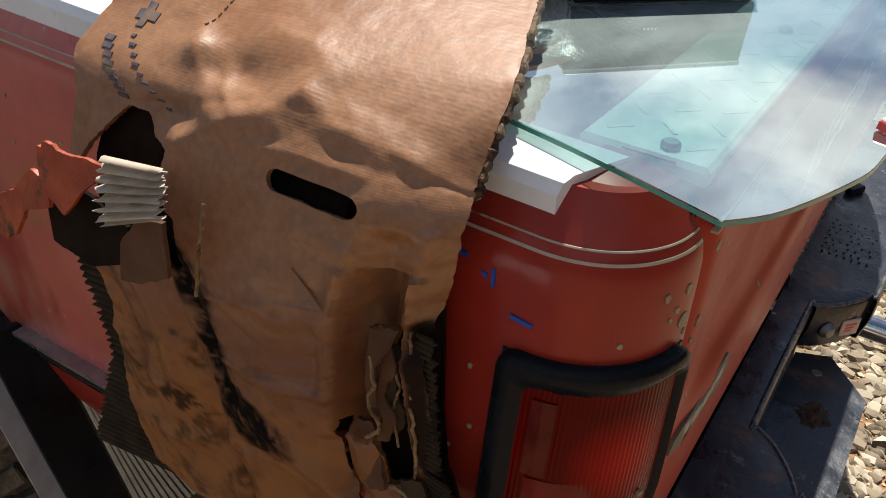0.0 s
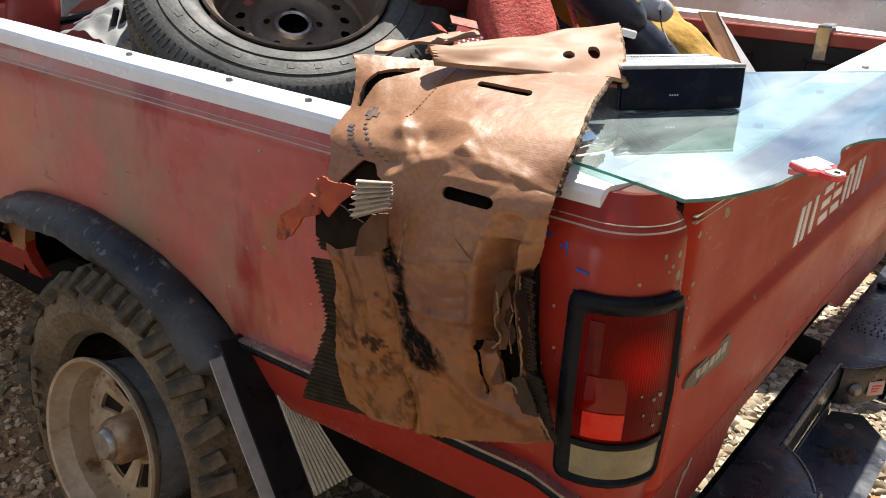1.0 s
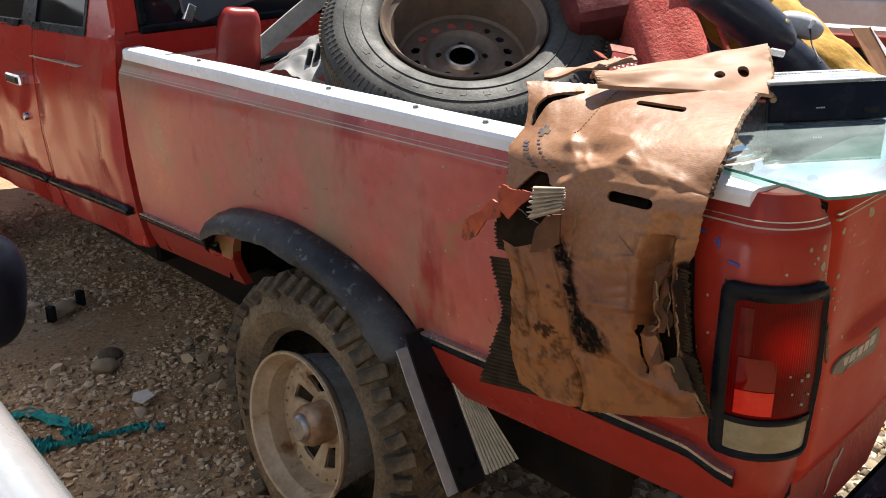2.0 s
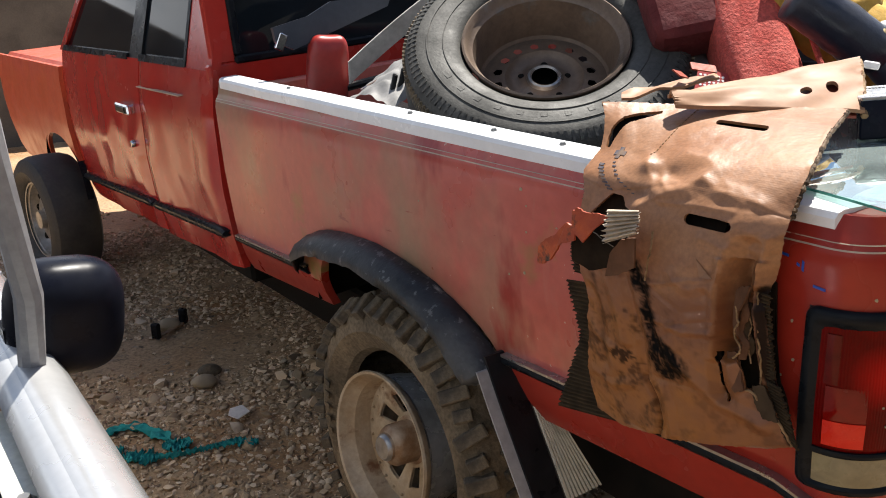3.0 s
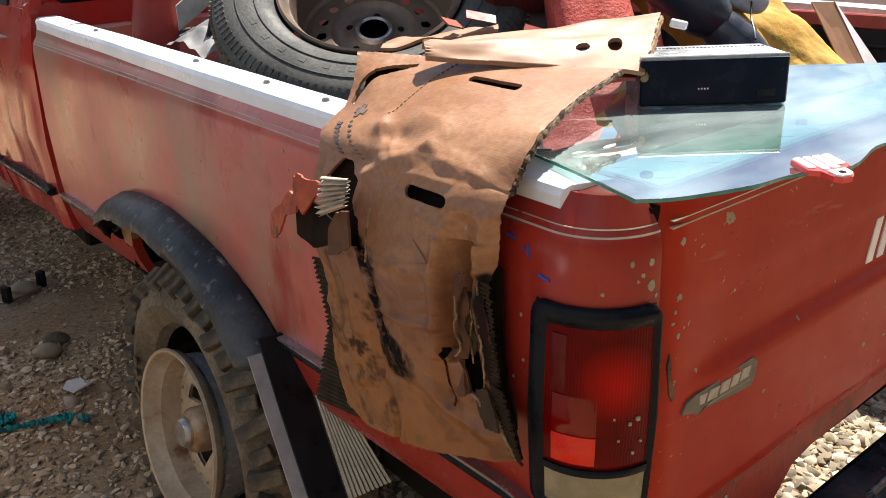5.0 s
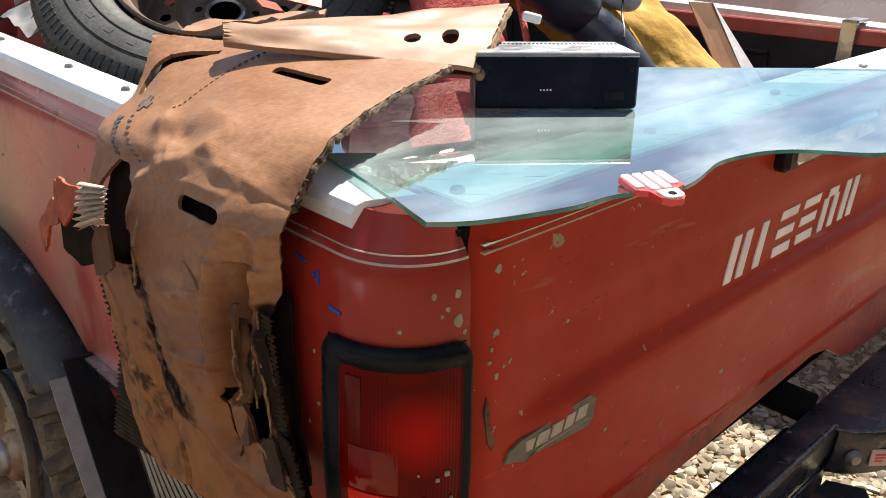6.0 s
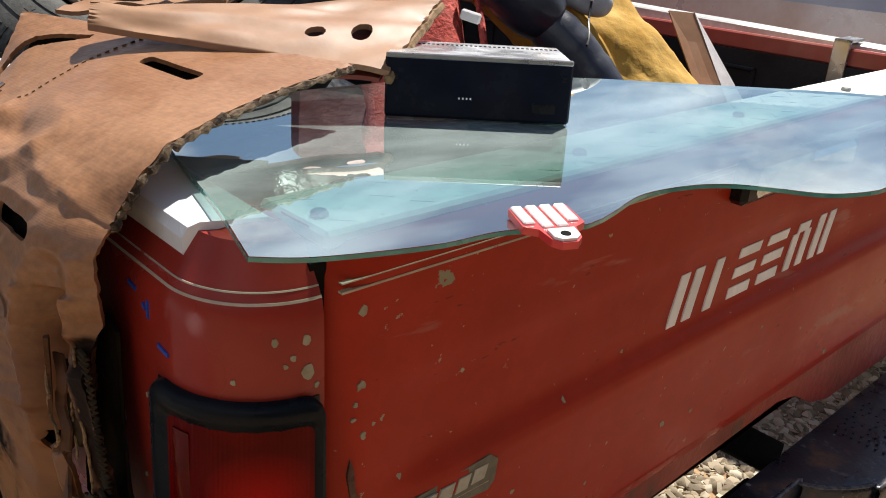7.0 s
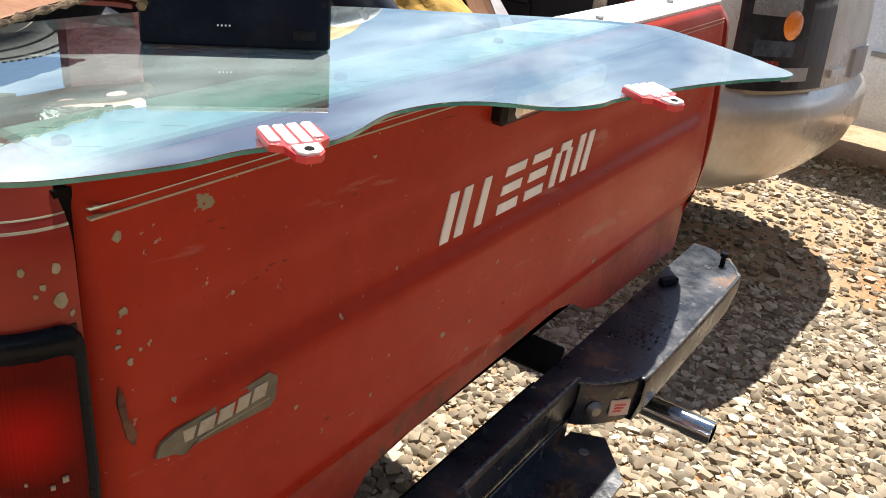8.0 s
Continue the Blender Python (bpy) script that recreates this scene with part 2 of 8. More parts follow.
SILVER = material("silver_car_paint", (0.55, 0.56, 0.57), 0.3, 0.55, other=(0.48, 0.48, 0.48), scale=3, fine_amount=0.04, coat=0.6)
SILVER_DIRTY = material("dusty_silver_paint", (0.52, 0.50, 0.46), 0.38, 0.4, other=(0.40, 0.36, 0.29), scale=3, fine_amount=0.05, coat=0.4)
WHITE_CAR = material("white_car_paint", (0.74, 0.75, 0.76), 0.25, other=(0.68, 0.69, 0.7), scale=3, coat=0.6)
AMBER = material("amber_lens", (0.75, 0.22, 0.02), 0.2, other=(0.65, 0.18, 0.02), scale=20, coat=0.5)
LAMP_SMOKE = material("dark_lamp_interior", (0.012, 0.012, 0.014), 0.10, 0.0, other=(0.03, 0.03, 0.034), scale=8, spec=0.22)
TEAL = material("teal_net_cloth", (0.012, 0.30, 0.29), 0.9, other=(0.01, 0.17, 0.18), scale=30, bump=0.6)
CHALK = material("blue_grey_marker", (0.10, 0.16, 0.22), 0.7)
GLASS = sheet_glass("pale_green_glass", (0.76, 0.94, 0.90), 4.0, 0.40)
GLASS_BACK = sheet_glass("pale_green_glass_back", (0.84, 0.94, 0.92), 0, 0.0)
WINDOW = material("dark_cab_glass", (0.006, 0.009, 0.012), 0.05, other=(0.01, 0.014, 0.018), scale=4, fine_amount=0.0, spec=0.12, rough_var=0.02)


# ---- shape helpers ----
ROLL = 0.075          # the parked truck leans: metres of rise per metre to its right
TIP = 0.06            # and its lower body stands out to the right below the waist


def tip(z):
    return TIP * (1.06 - z)


def lean(bm):
    for v in bm.verts:
        v.co.x += tip(v.co.z)
        v.co.z += ROLL * v.co.x
    return bm


def part(name, bm, mat, parent=None, label="", smooth=False, angle=0.6):
    me = bpy.data.meshes.new(name)
    bmesh.ops.recalc_face_normals(bm, faces=bm.faces[:])
    bm.to_mesh(me)
    bm.free()
    me.materials.append(mat)
    ob = new(name, me)
    if smooth:
        me.shade_smooth()
        me.set_sharp_from_angle(angle=angle)
    if parent:
        ob.parent = parent
    if label:
        ob["label"] = label
    return ob


def thing(name, label, category, group="", at=(0, 0, 0)):
    e = new(name)
    e.empty_display_size = 0.1
    e.location = at
    return tagged(e, label, category, group)


def part_at(name, bm, mat, parent, label="", smooth=False, angle=0.6):
    """A part whose vertices are in world metres, under a thing that stands elsewhere."""
    for v in bm.verts:
        v.co -= Vector(parent.location)
    return part(name, bm, mat, parent, label, smooth, angle)


def solid(name, bm, mat, label, category, group="", kind="", smooth=False, angle=0.6):
    return tagged(part(name, bm, mat, None, "", smooth, angle), label, category, group, kind)


def box(bm, lo, hi, bevel=0.0, m=None, seg=1):
    r = bmesh.ops.create_cube(bm, size=1)
    vs = r["verts"]
    for v in vs:
        v.co = Vector([lo[i] + (v.co[i] + 0.5) * (hi[i] - lo[i]) for i in range(3)])
    if bevel:
        es = list({e for v in vs for e in v.link_edges})
        r = bmesh.ops.bevel(bm, geom=es, offset=bevel, segments=seg, affect="EDGES", profile=0.6)
        vs = list({v for f in r["faces"] for v in f.verts} | {v for v in vs if v.is_valid})
    if m is not None:
        bmesh.ops.transform(bm, matrix=m, verts=vs)
    return vs


def grid(bm, nu, nv, f, close_u=False, close_v=False):
    vs = [[bm.verts.new(f(i / (nu if close_u else nu - 1), j / (nv if close_v else nv - 1))) for j in range(nv)] for i in range(nu)]
    for i in range(nu if close_u else nu - 1):
        for j in range(nv if close_v else nv - 1):
            a, b, c, d = vs[i][j], vs[(i + 1) % nu][j], vs[(i + 1) % nu][(j + 1) % nv], vs[i][(j + 1) % nv]
            bm.faces.new((a, b, c, d))
    return vs


def shell(bm, nu, nv, f, g):
    """A closed skin between the sheets f and g (outer and inner), with its four rims."""
    a, b = grid(bm, nu, nv, f), grid(bm, nu, nv, g)
    for i in range(nu - 1):
        for j in (0, nv - 1):
            bm.faces.new((a[i][j], a[i + 1][j], b[i + 1][j], b[i][j]))
    for j in range(nv - 1):
        for i in (0, nu - 1):
            bm.faces.new((a[i][j], a[i][j + 1], b[i][j + 1], b[i][j]))


def prism(bm, outline, thick, m):
    """A flat plate with the given 2D outline, extruded along local z, placed by m."""
    lo = [bm.verts.new(m @ Vector((x, y, 0))) for x, y in outline]
    hi = [bm.verts.new(m @ Vector((x, y, thick))) for x, y in outline]
    bm.faces.new(lo[::-1])
    bm.faces.new(hi)
    n = len(outline)
    for i in range(n):
        bm.faces.new((lo[i], lo[(i + 1) % n], hi[(i + 1) % n], hi[i]))


def tube(bm, pts, radius, seg=10, caps=True, flat=1.0):
    pts = [Vector(p) for p in pts]
    rings, up = [], Vector((0, 0, 1))
    for i, p in enumerate(pts):
        d = (pts[min(i + 1, len(pts) - 1)] - pts[max(i - 1, 0)]).normalized()
        s = d.cross(up)
        s = s.normalized() if s.length > 1e-4 else Vector((1, 0, 0))
        u = s.cross(d)
        r = radius[i] if isinstance(radius, (list, tuple)) else radius
        rings.append([bm.verts.new(p + r * (math.cos(2 * math.pi * k / seg) * s + flat * math.sin(2 * math.pi * k / seg) * u)) for k in range(seg)])
    for a, b in zip(rings, rings[1:]):
        for k in range(seg):
            bm.faces.new((a[k], a[(k + 1) % seg], b[(k + 1) % seg], b[k]))
    if caps:
        bm.faces.new(rings[0][::-1])
        bm.faces.new(rings[-1])


def lathe(bm, profile, m, seg=48, start=0.0, closed=False):
    """Turn a profile of (radius, height along local z) about local z, placed by m."""
    rings = []
    for k in range(seg):
        a = 2 * math.pi * k / seg
        rings.append([bm.verts.new(m @ Vector((r * math.cos(a), r * math.sin(a), h))) for r, h in profile])
    n = len(profile)
    for k in range(seg):
        a, b = rings[k], rings[(k + 1) % seg]
        for j in range(n if closed else n - 1):
            bm.faces.new((a[j], b[j], b[(j + 1) % n], a[(j + 1) % n]))


def bezier_list(pts, n):
    """Points evenly along a smooth line through pts (Catmull-Rom)."""
    pts = [Vector(p) for p in pts]
    out = []
    k = len(pts) - 1
    for i in range(n):
        u = i / (n - 1) * k
        j = min(int(u), k - 1)
        t = u - j
        p0, p1, p2, p3 = pts[max(j - 1, 0)], pts[j], pts[j + 1], pts[min(j + 2, k)]
        out.append(0.5 * ((2 * p1) + (p2 - p0) * t + (2 * p0 - 5 * p1 + 4 * p2 - p3) * t * t + (3 * p1 - p0 - 3 * p2 + p3) * t ** 3))
    return out


def lerp_list(pairs, x):
    if x <= pairs[0][0]:
        return pairs[0][1]
    for (a, va), (b, vb) in zip(pairs, pairs[1:]):
        if x <= b:
            return va + (vb - va) * (x - a) / (b - a)
    return pairs[-1][1]


# ---- ground ----
def ground_z(x, y):
    p = Vector((x, y, 0))
    return 0.018 * noise.noise(p * 1.3) + 0.010 * noise.noise(p * 4.1 + Vector((3, 1, 0))) + 0.005 * noise.noise(p * 13.0) - 0.008


GROUND = material("brown_dirt_and_grit", (0.29, 0.195, 0.110), 0.95, other=(0.38, 0.27, 0.165), scale=1.6, fine=70, fine_amount=0.35, bump=0.9, bump_scale=55, rough_var=0.04,
                  extra=[((0.27, 0.142, 0.058), 0.9, 0.48, 0.62, ONE), ((0.24, 0.20, 0.15), 18, 0.60, 0.70, ONE), ((0.07, 0.052, 0.036), 28, 0.60, 0.70, ONE)])
bm = bmesh.new()
xs = [-60, -25, -10, -5, -3] + [-2 + 0.05 * i for i in range(161)] + [6.5, 8, 12, 25, 60]
ys = [-60, -25, -10, -5, -3] + [-2 + 0.05 * i for i in range(161)] + [6.5, 8, 12, 25, 60]
gv = [[bm.verts.new((x, y, ground_z(x, y))) for y in ys] for x in xs]
for i in range(len(xs) - 1):
    for j in range(len(ys) - 1):
        bm.faces.new((gv[i][j], gv[i + 1][j], gv[i + 1][j + 1], gv[i][j + 1]))
solid("ground", bm, GROUND, "bare brown dirt and gravel yard ground", "ground", kind="structure", smooth=True, angle=3.0)


def swept_bare(x, y):
    """How bare of stones the dirt lies: a trodden brown patch beside the truck, and small gaps elsewhere."""
    e2 = ((x - 0.02) / 0.42) ** 2 + ((y - 2.78 + 0.25 * x) / 0.30) ** 2 + 0.7 * noise.noise(Vector((x * 5, y * 5, 1)))
    return max(min(1.0, max(0.0, 1.6 - 1.2 * e2)), min(0.8, max(0.0, 2.2 * noise.noise(Vector((x * 3.2, y * 3.2, 7))) - 0.1)))


def stones(name, n, area, sizes, mat, label, seed, flat=0.6, bare=0.0):
    rng = np.random.default_rng(seed)
    base = bmesh.new()
    bmesh.ops.create_icosphere(base, subdivisions=1, radius=1)
    bv = np.array([v.co[:] for v in base.verts])
    bf = np.array([[v.index for v in f.verts] for f in base.faces])
    base.free()
    vs, fs = [], []
    for k in range(n):
        x, y = rng.uniform(area[0], area[1]), rng.uniform(area[2], area[3])
        if bare and rng.random() < bare * swept_bare(x, y):
            continue
        s = sizes[0] + (sizes[1] - sizes[0]) * rng.random() ** 2.6
        p = bv * (1 + rng.uniform(-0.28, 0.28, (len(bv), 1))) * np.array([1, rng.uniform(0.6, 0.95), rng.uniform(0.45, 0.75) * flat / 0.6]) * s
        a, b = rng.uniform(0, 6.28), rng.uniform(-0.35, 0.35)
        ca, sa, cb, sb = math.cos(a), math.sin(a), math.cos(b), math.sin(b)
        p = p @ np.array([[1, 0, 0], [0, cb, sb], [0, -sb, cb]]) @ np.array([[ca, sa, 0], [-sa, ca, 0], [0, 0, 1]])
        p = p + np.array([x, y, ground_z(x, y) + s * 0.18])
        fs.append(bf + len(bv) * len(vs))
        vs.append(p)
    me = bpy.data.meshes.new(name)
    me.from_pydata(np.concatenate(vs).tolist(), [], np.concatenate(fs).tolist())
    me.materials.append(mat)
    me.shade_smooth()
    me.set_sharp_from_angle(angle=0.75)
    return tagged(new(name, me), label, "gravel", kind="stuff")


def stone_material(name, c1, c2, c3):
    m = material(name, c1, 0.85, other=c2, scale=30, fine=160, fine_amount=0.2, bump=0.4, bump_scale=90)
    n, l = m.node_tree.nodes, m.node_tree.links
    geo = n.new("ShaderNodeNewGeometry")
    rp = n.new("ShaderNodeValToRGB")
    e = rp.color_ramp.elements
    e[0].color, e[1].color = (*c1, 1), (*c3, 1)
    mid = rp.color_ramp.elements.new(0.5)
    mid.color = (*c2, 1)
    mixer = n.new("ShaderNodeMixRGB")
    mixer.inputs["Fac"].default_value = 0.75
    b = n["Principled BSDF"]
    old = b.inputs["Base Color"].links[0].from_socket
    l.new(geo.outputs["Random Per Island"], rp.inputs["Fac"])
    l.new(old, mixer.inputs["Color1"])
    l.new(rp.outputs["Color"], mixer.inputs["Color2"])
    l.new(mixer.outputs["Color"], b.inputs["Base Color"])
    return m


PEBBLE = stone_material("pale_river_gravel", (0.085, 0.062, 0.040), (0.29, 0.225, 0.145), (0.62, 0.54, 0.41))
GRIT = stone_material("dusty_brown_stones", (0.20, 0.138, 0.080), (0.46, 0.335, 0.21), (0.78, 0.64, 0.48))
stones("gravel", 46000, (0.25, 3.3, -0.85, 1.3), (0.005, 0.026), PEBBLE, "pale tan river gravel behind the truck", 3, bare=0.5)
stones("far_gravel", 14000, (0.2, 6.4, -0.9, 2.4), (0.009, 0.034), PEBBLE, "pale tan gravel further off in the yard", 4)
stones("loose_stones", 36000, (-0.9, 1.0, 1.2, 4.9), (0.0025, 0.016), GRIT, "small dusty stones scattered over brown dirt", 5, bare=0.97)
stones("coarse_stones", 620, (-0.9, 1.2, 1.4, 5.4), (0.010, 0.036), GRIT, "coarse stones lying on the dirt beside the truck", 8, flat=0.75, bare=0.9)


# ---- plain dark walls added out of view to block low sky light ----
BLOCK_WALL = material("dark_block_wall", (0.10, 0.085, 0.07), 0.9, other=(0.06, 0.05, 0.045), scale=2, bump=0.4)
bm = bmesh.new()
box(bm, (-7.2, -9, -0.2), (-7.0, 14, 2.1), 0.02)
solid("block_wall_west", bm, BLOCK_WALL, "plain dark wall added to block low sky light", "wall", kind="structure")


bm = bmesh.new()
box(bm, (-7.0, 9.0, -0.2), (12.0, 9.2, 2.1), 0.02)
solid("block_wall_north", bm, BLOCK_WALL, "plain dark wall added to block low sky light", "wall", kind="structure")


bm = bmesh.new()
box(bm, (-7.0, -3.6, -0.2), (12.0, -3.4, 2.4), 0.02)
solid("block_wall_south", bm, BLOCK_WALL, "plain dark wall added to block low sky light", "wall", kind="structure")


# ---- pickup truck ----
truck = thing("pickup_truck", "faded red pickup with a cluttered open bed and oxidised paint", "pickup truck")

ARC, RAD = 0.118, 0.075
T = lambda y: 1.086 + 0.022 * y          # top of the bed side
S = lambda y: 1.052 + 0.009 * y          # pinstripe
M = lambda y: 0.726 - 0.036 * y - 0.026 * max(0.0, min(1.0, (0.13 - y) / 0.09))          # rubber moulding, dipping towards the lamp
B = lambda y: M(y) - 0.105 - 0.02 * y + 0.035 * max(0.0, min(1.0, (y - 1.1) / 0.3))    # lower edge


def track(q):
    """Plan of the bed's left skin: q metres from the tailgate seam round the corner and forward."""
    if q < ARC:
        a = q / RAD
        return 0.08 - RAD * math.sin(a), 0.085 - RAD * math.cos(a), -math.sin(a), -math.cos(a)
    return 0.08 - RAD * 1.0 + 0.0, 0.085 + (q - ARC), -1.0, 0.0


def q_of(y):
    return ARC + y - 0.085


def inset(y, z):
    s, m, b, t = S(y), M(y), B(y), T(y)
    return lerp_list([(b - 0.05, 0.045), (b, 0.038), (b + 0.035, 0.022), (m - 0.02, 0.009), (m + 0.03, 0.003), (0.86, -0.004), (s - 0.03, -0.001),
                      (s - 0.006, 0.0), (s + 0.006, 0.006), (s + 0.016, 0.013), (t, 0.024)], z)


def far_bulge(z):
    """The far side stands out further below the rail."""
    return 0.10 * max(0.0, min(1.0, (1.08 - z) / 0.33)) ** 0.7


def skin(q, z, out=0.0, mirror=False):
    x, y, nx, ny = track(q)
    d = out - inset(max(y, 0.0), z)
    x, y = x + nx * d, y + ny * d
    return Vector((1.478 - x + far_bulge(z) if mirror else x, y, z))


def arch(y):
    """Lower edge of the skin over the rear wheel."""
    u = abs((y - 1.068) / (0.345 if y > 1.068 else 0.405))
    return 0.0 if u >= 1 else 0.59 + 0.205 * (1 - u ** 3.2) ** 0.42


def side_skin(mirror, name, label):
    bm_ = bmesh.new()
    qs = [ARC * i / 24 for i in range(25)] + [q_of(0.085 + 0.03 * i) for i in range(1, 62)] + [q_of(y) for y in (0.664, 0.668, 0.675, 0.69, 1.385, 1.398, 1.406, 1.410, 1.412, 1.414)]
    qs = sorted(q for q in qs if q < q_of(1.925)) + [q_of(1.925)]
    ks = [0, 0.04, 0.08, 0.14, 0.2, 0.3, 0.42, 0.55, 0.68, 0.8, 0.87, 0.905, 0.925, 0.94, 0.955, 0.97, 1]

    def at(u, v, depth):
        q = qs[round(u * (len(qs) - 1))]
        k = ks[round(v * (len(ks) - 1))]
        y = max(track(q)[1], 0.0)
        lo = max(B(y), 0 if mirror else arch(y))
        return skin(q, lo + k * (T(y) - lo), -depth, mirror)
    shell(bm_, len(qs), len(ks), lambda u, v: at(u, v, 0), lambda u, v: at(u, v, 0.022))
    ob = part(name, lean(bm_), RED, truck, label, smooth=True, angle=0.9)
    ob.data.materials.append(RED_CORNER)                   # the wrapped corner and the strip below the moulding get a deeper red
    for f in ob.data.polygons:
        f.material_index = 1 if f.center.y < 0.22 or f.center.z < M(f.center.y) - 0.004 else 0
    return ob


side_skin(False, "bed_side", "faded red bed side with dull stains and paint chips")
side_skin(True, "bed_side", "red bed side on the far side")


def band(name, q0, q1, zf, h, out, mat, parent, label="", n=24, rows=3, bulge=0.0, smooth=True):
    """A strip that follows the bed's skin, standing out from it."""
    bm_ = bmesh.new()

    def at(u, v, o):
        q = q0 + (q1 - q0) * u
        y = max(track(q)[1], 0)
        return skin(q, zf(y) + h * (v - 0.5), o + bulge * math.sin(math.pi * v))
    shell(bm_, n, rows, lambda u, v: at(u, v, out), lambda u, v: at(u, v, -0.003))
    return part(name, lean(bm_), mat, parent, label, smooth)


for a_, b_, n_ in ((0.0, ARC + 0.01, 24), (ARC + 0.01, q_of(1.925), 70)):
    band("pinstripe", a_, b_, lambda y: S(y), 0.0017, 0.0004, CREAM, truck, "worn cream pinstripe", n=n_, rows=2)
    band("pinstripe", a_, b_, lambda y: S(y) + 0.0068, 0.0009, 0.0004, CREAM, truck, "worn cream pinstripe", n=n_, rows=2)
for a_, b_ in ((0.062, 0.672), (1.462, 1.922)):
    band("side_moulding", q_of(a_), q_of(b_), M, 0.026, 0.006, RUBBER, truck, "black rubber side moulding with a bright top edge", n=30, rows=6, bulge=0.009)
    band("moulding_strip", q_of(a_), q_of(b_), lambda y: M(y) + 0.011, 0.005, 0.0145, STEEL, truck, "dull silver moulding edge", n=30, rows=2)

# tailgate
TG0, TG1 = 0.0885, 1.392


def tg_depth(x, z):
    f = min(1, max(0, (x - TG0 - 0.02) / 0.10)) * min(1, max(0, (TG1 - 0.02 - x) / 0.08))
    f = f * f * (3 - 2 * f)
    panel = lerp_list([(0.66, 0.0), (0.78, -0.003), (0.840, -0.0072), (0.856, -0.0072), (0.866, -0.0050), (0.880, 0.0030), (0.888, 0.0050), (0.900, 0.0060), (0.945, 0.0062), (0.956, 0.0050), (0.972, 0.0008), (0.984, 0.0)], z)
    edge = lerp_list([(0.655, 0.045), (0.668, 0.014), (0.70, 0.002), (0.75, 0.0), (1.06, 0.0), (1.078, 0.004), (1.09, 0.02)], z)
    side = lerp_list([(0, 0.014), (0.012, 0.002), (0.03, 0.0)], min(x - TG0, TG1 - x))
    return 0.008 + panel * f + edge + side + 0.0012 * noise.noise(Vector((x * 3.1, z * 3.7, 2.2)))


bm = bmesh.new()
tg_at = lambda u, v: (TG0 + (TG1 - TG0) * u, 0.655 + 0.435 * v)
shell(bm, 90, 120, lambda u, v: Vector((tg_at(u, v)[0] + far_bulge(tg_at(u, v)[1]) * u ** 5, tg_depth(*tg_at(u, v)), tg_at(u, v)[1])),
      lambda u, v: Vector((tg_at(u, v)[0] + far_bulge(tg_at(u, v)[1]) * u ** 5, 0.075, tg_at(u, v)[1])))
tailgate = part("tailgate", lean(bm), RED_TAIL, truck, "closed red tailgate with pressed ridges and chipped paint", smooth=True, angle=0.8)


def tg_plate(name, outline, mat, out=0.0015, parent=None, label=""):
    """A thin shape on the tailgate; outline in x and z along its face."""
    bm_ = bmesh.new()
    f = [bm_.verts.new((x - tip(z), tg_depth(x, z) - out, z)) for x, z in outline]
    g = [bm_.verts.new((x - tip(z), tg_depth(x, z) + 0.002, z)) for x, z in outline]
    bm_.faces.new(f)
    bm_.faces.new(g[::-1])
    for i in range(len(f)):
        j = (i + 1) % len(f)
        bm_.faces.new((f[i], f[j], g[j], g[i]))
    bmesh.ops.triangulate(bm_, faces=[q for q in bm_.faces if len(q.verts) > 4])
    return part(name, lean(bm_), mat, parent or tailgate, label)


for zz, hh in ((1.052, 0.0017), (1.0588, 0.0009)):
    bm = bmesh.new()
    shell(bm, 60, 2, lambda u, v: Vector((TG0 + 0.004 + (TG1 - TG0 - 0.008) * u, tg_depth(TG0 + 0.03, zz) - 0.0005, zz + hh * (v - 0.5))),
          lambda u, v: Vector((TG0 + 0.004 + (TG1 - TG0 - 0.008) * u, tg_depth(TG0 + 0.03, zz) + 0.004, zz + hh * (v - 0.5))))
    part("pinstripe", lean(bm), CREAM, tailgate, "worn cream pinstripe")

# maker's lettering as six plain slanted white shapes
LW = (0.918 - 0.516) / 6


def slab(x0, x1, z0, z1):
    f = lambda x, z: (x + 0.22 * (z - 0.890), z)
    tg_plate("letter_bar", [f(x0, z0), f(x1, z0), f(x1, z1), f(x0, z1)], LETTER, 0.0012, label="plain white lettering bar")


zb, zt = 0.888, 0.946
for k, kind_ in enumerate(("n", "i", "s", "s", "a", "n")):
    x0 = 0.516 + LW * k + (0.012 if k < 2 else 0)
    if kind_ == "n":
        slab(x0, x0 + 0.017, zb, zt), slab(x0 + 0.029, x0 + 0.046, zb, zt)
    elif kind_ == "i":
        slab(x0 + 0.004, x0 + 0.020, zb, zt)
    elif kind_ == "s":
        for q in range(3):
            slab(x0, x0 + 0.048, zb + 0.0235 * q, zb + 0.0125 + 0.0235 * q)
    else:
        slab(x0, x0 + 0.016, zb, zt - 0.012), slab(x0 + 0.032, x0 + 0.048, zb, zt - 0.012), slab(x0 + 0.010, x0 + 0.040, zt - 0.012, zt)
STICKER_BAR = material("worn_sticker_print", (0.42, 0.40, 0.32), 0.6, other=(0.28, 0.26, 0.20), scale=60)
# dealer sticker: worn plate with bars
stk = tg_plate("dealer_sticker", [(0.142, 0.834), (0.158, 0.830), (0.168, 0.824), (0.176, 0.829), (0.262, 0.822), (0.268, 0.830), (0.268, 0.852), (0.258, 0.860), (0.160, 0.852), (0.146, 0.846)],
               BADGE, label="worn grey dealer sticker")
for k, (xa, xb, za, zb) in enumerate([(0.160, 0.176, 0.836, 0.848), (0.180, 0.196, 0.836, 0.849), (0.200, 0.216, 0.837, 0.850), (0.220, 0.234, 0.837, 0.851), (0.238, 0.254, 0.838, 0.852), (0.180, 0.262, 0.829, 0.832)]):
    tg_plate("sticker_bar", [(xa, za), (xb, za), (xb + 0.003, zb), (xa + 0.003, zb)], STICKER_BAR, 0.0010)
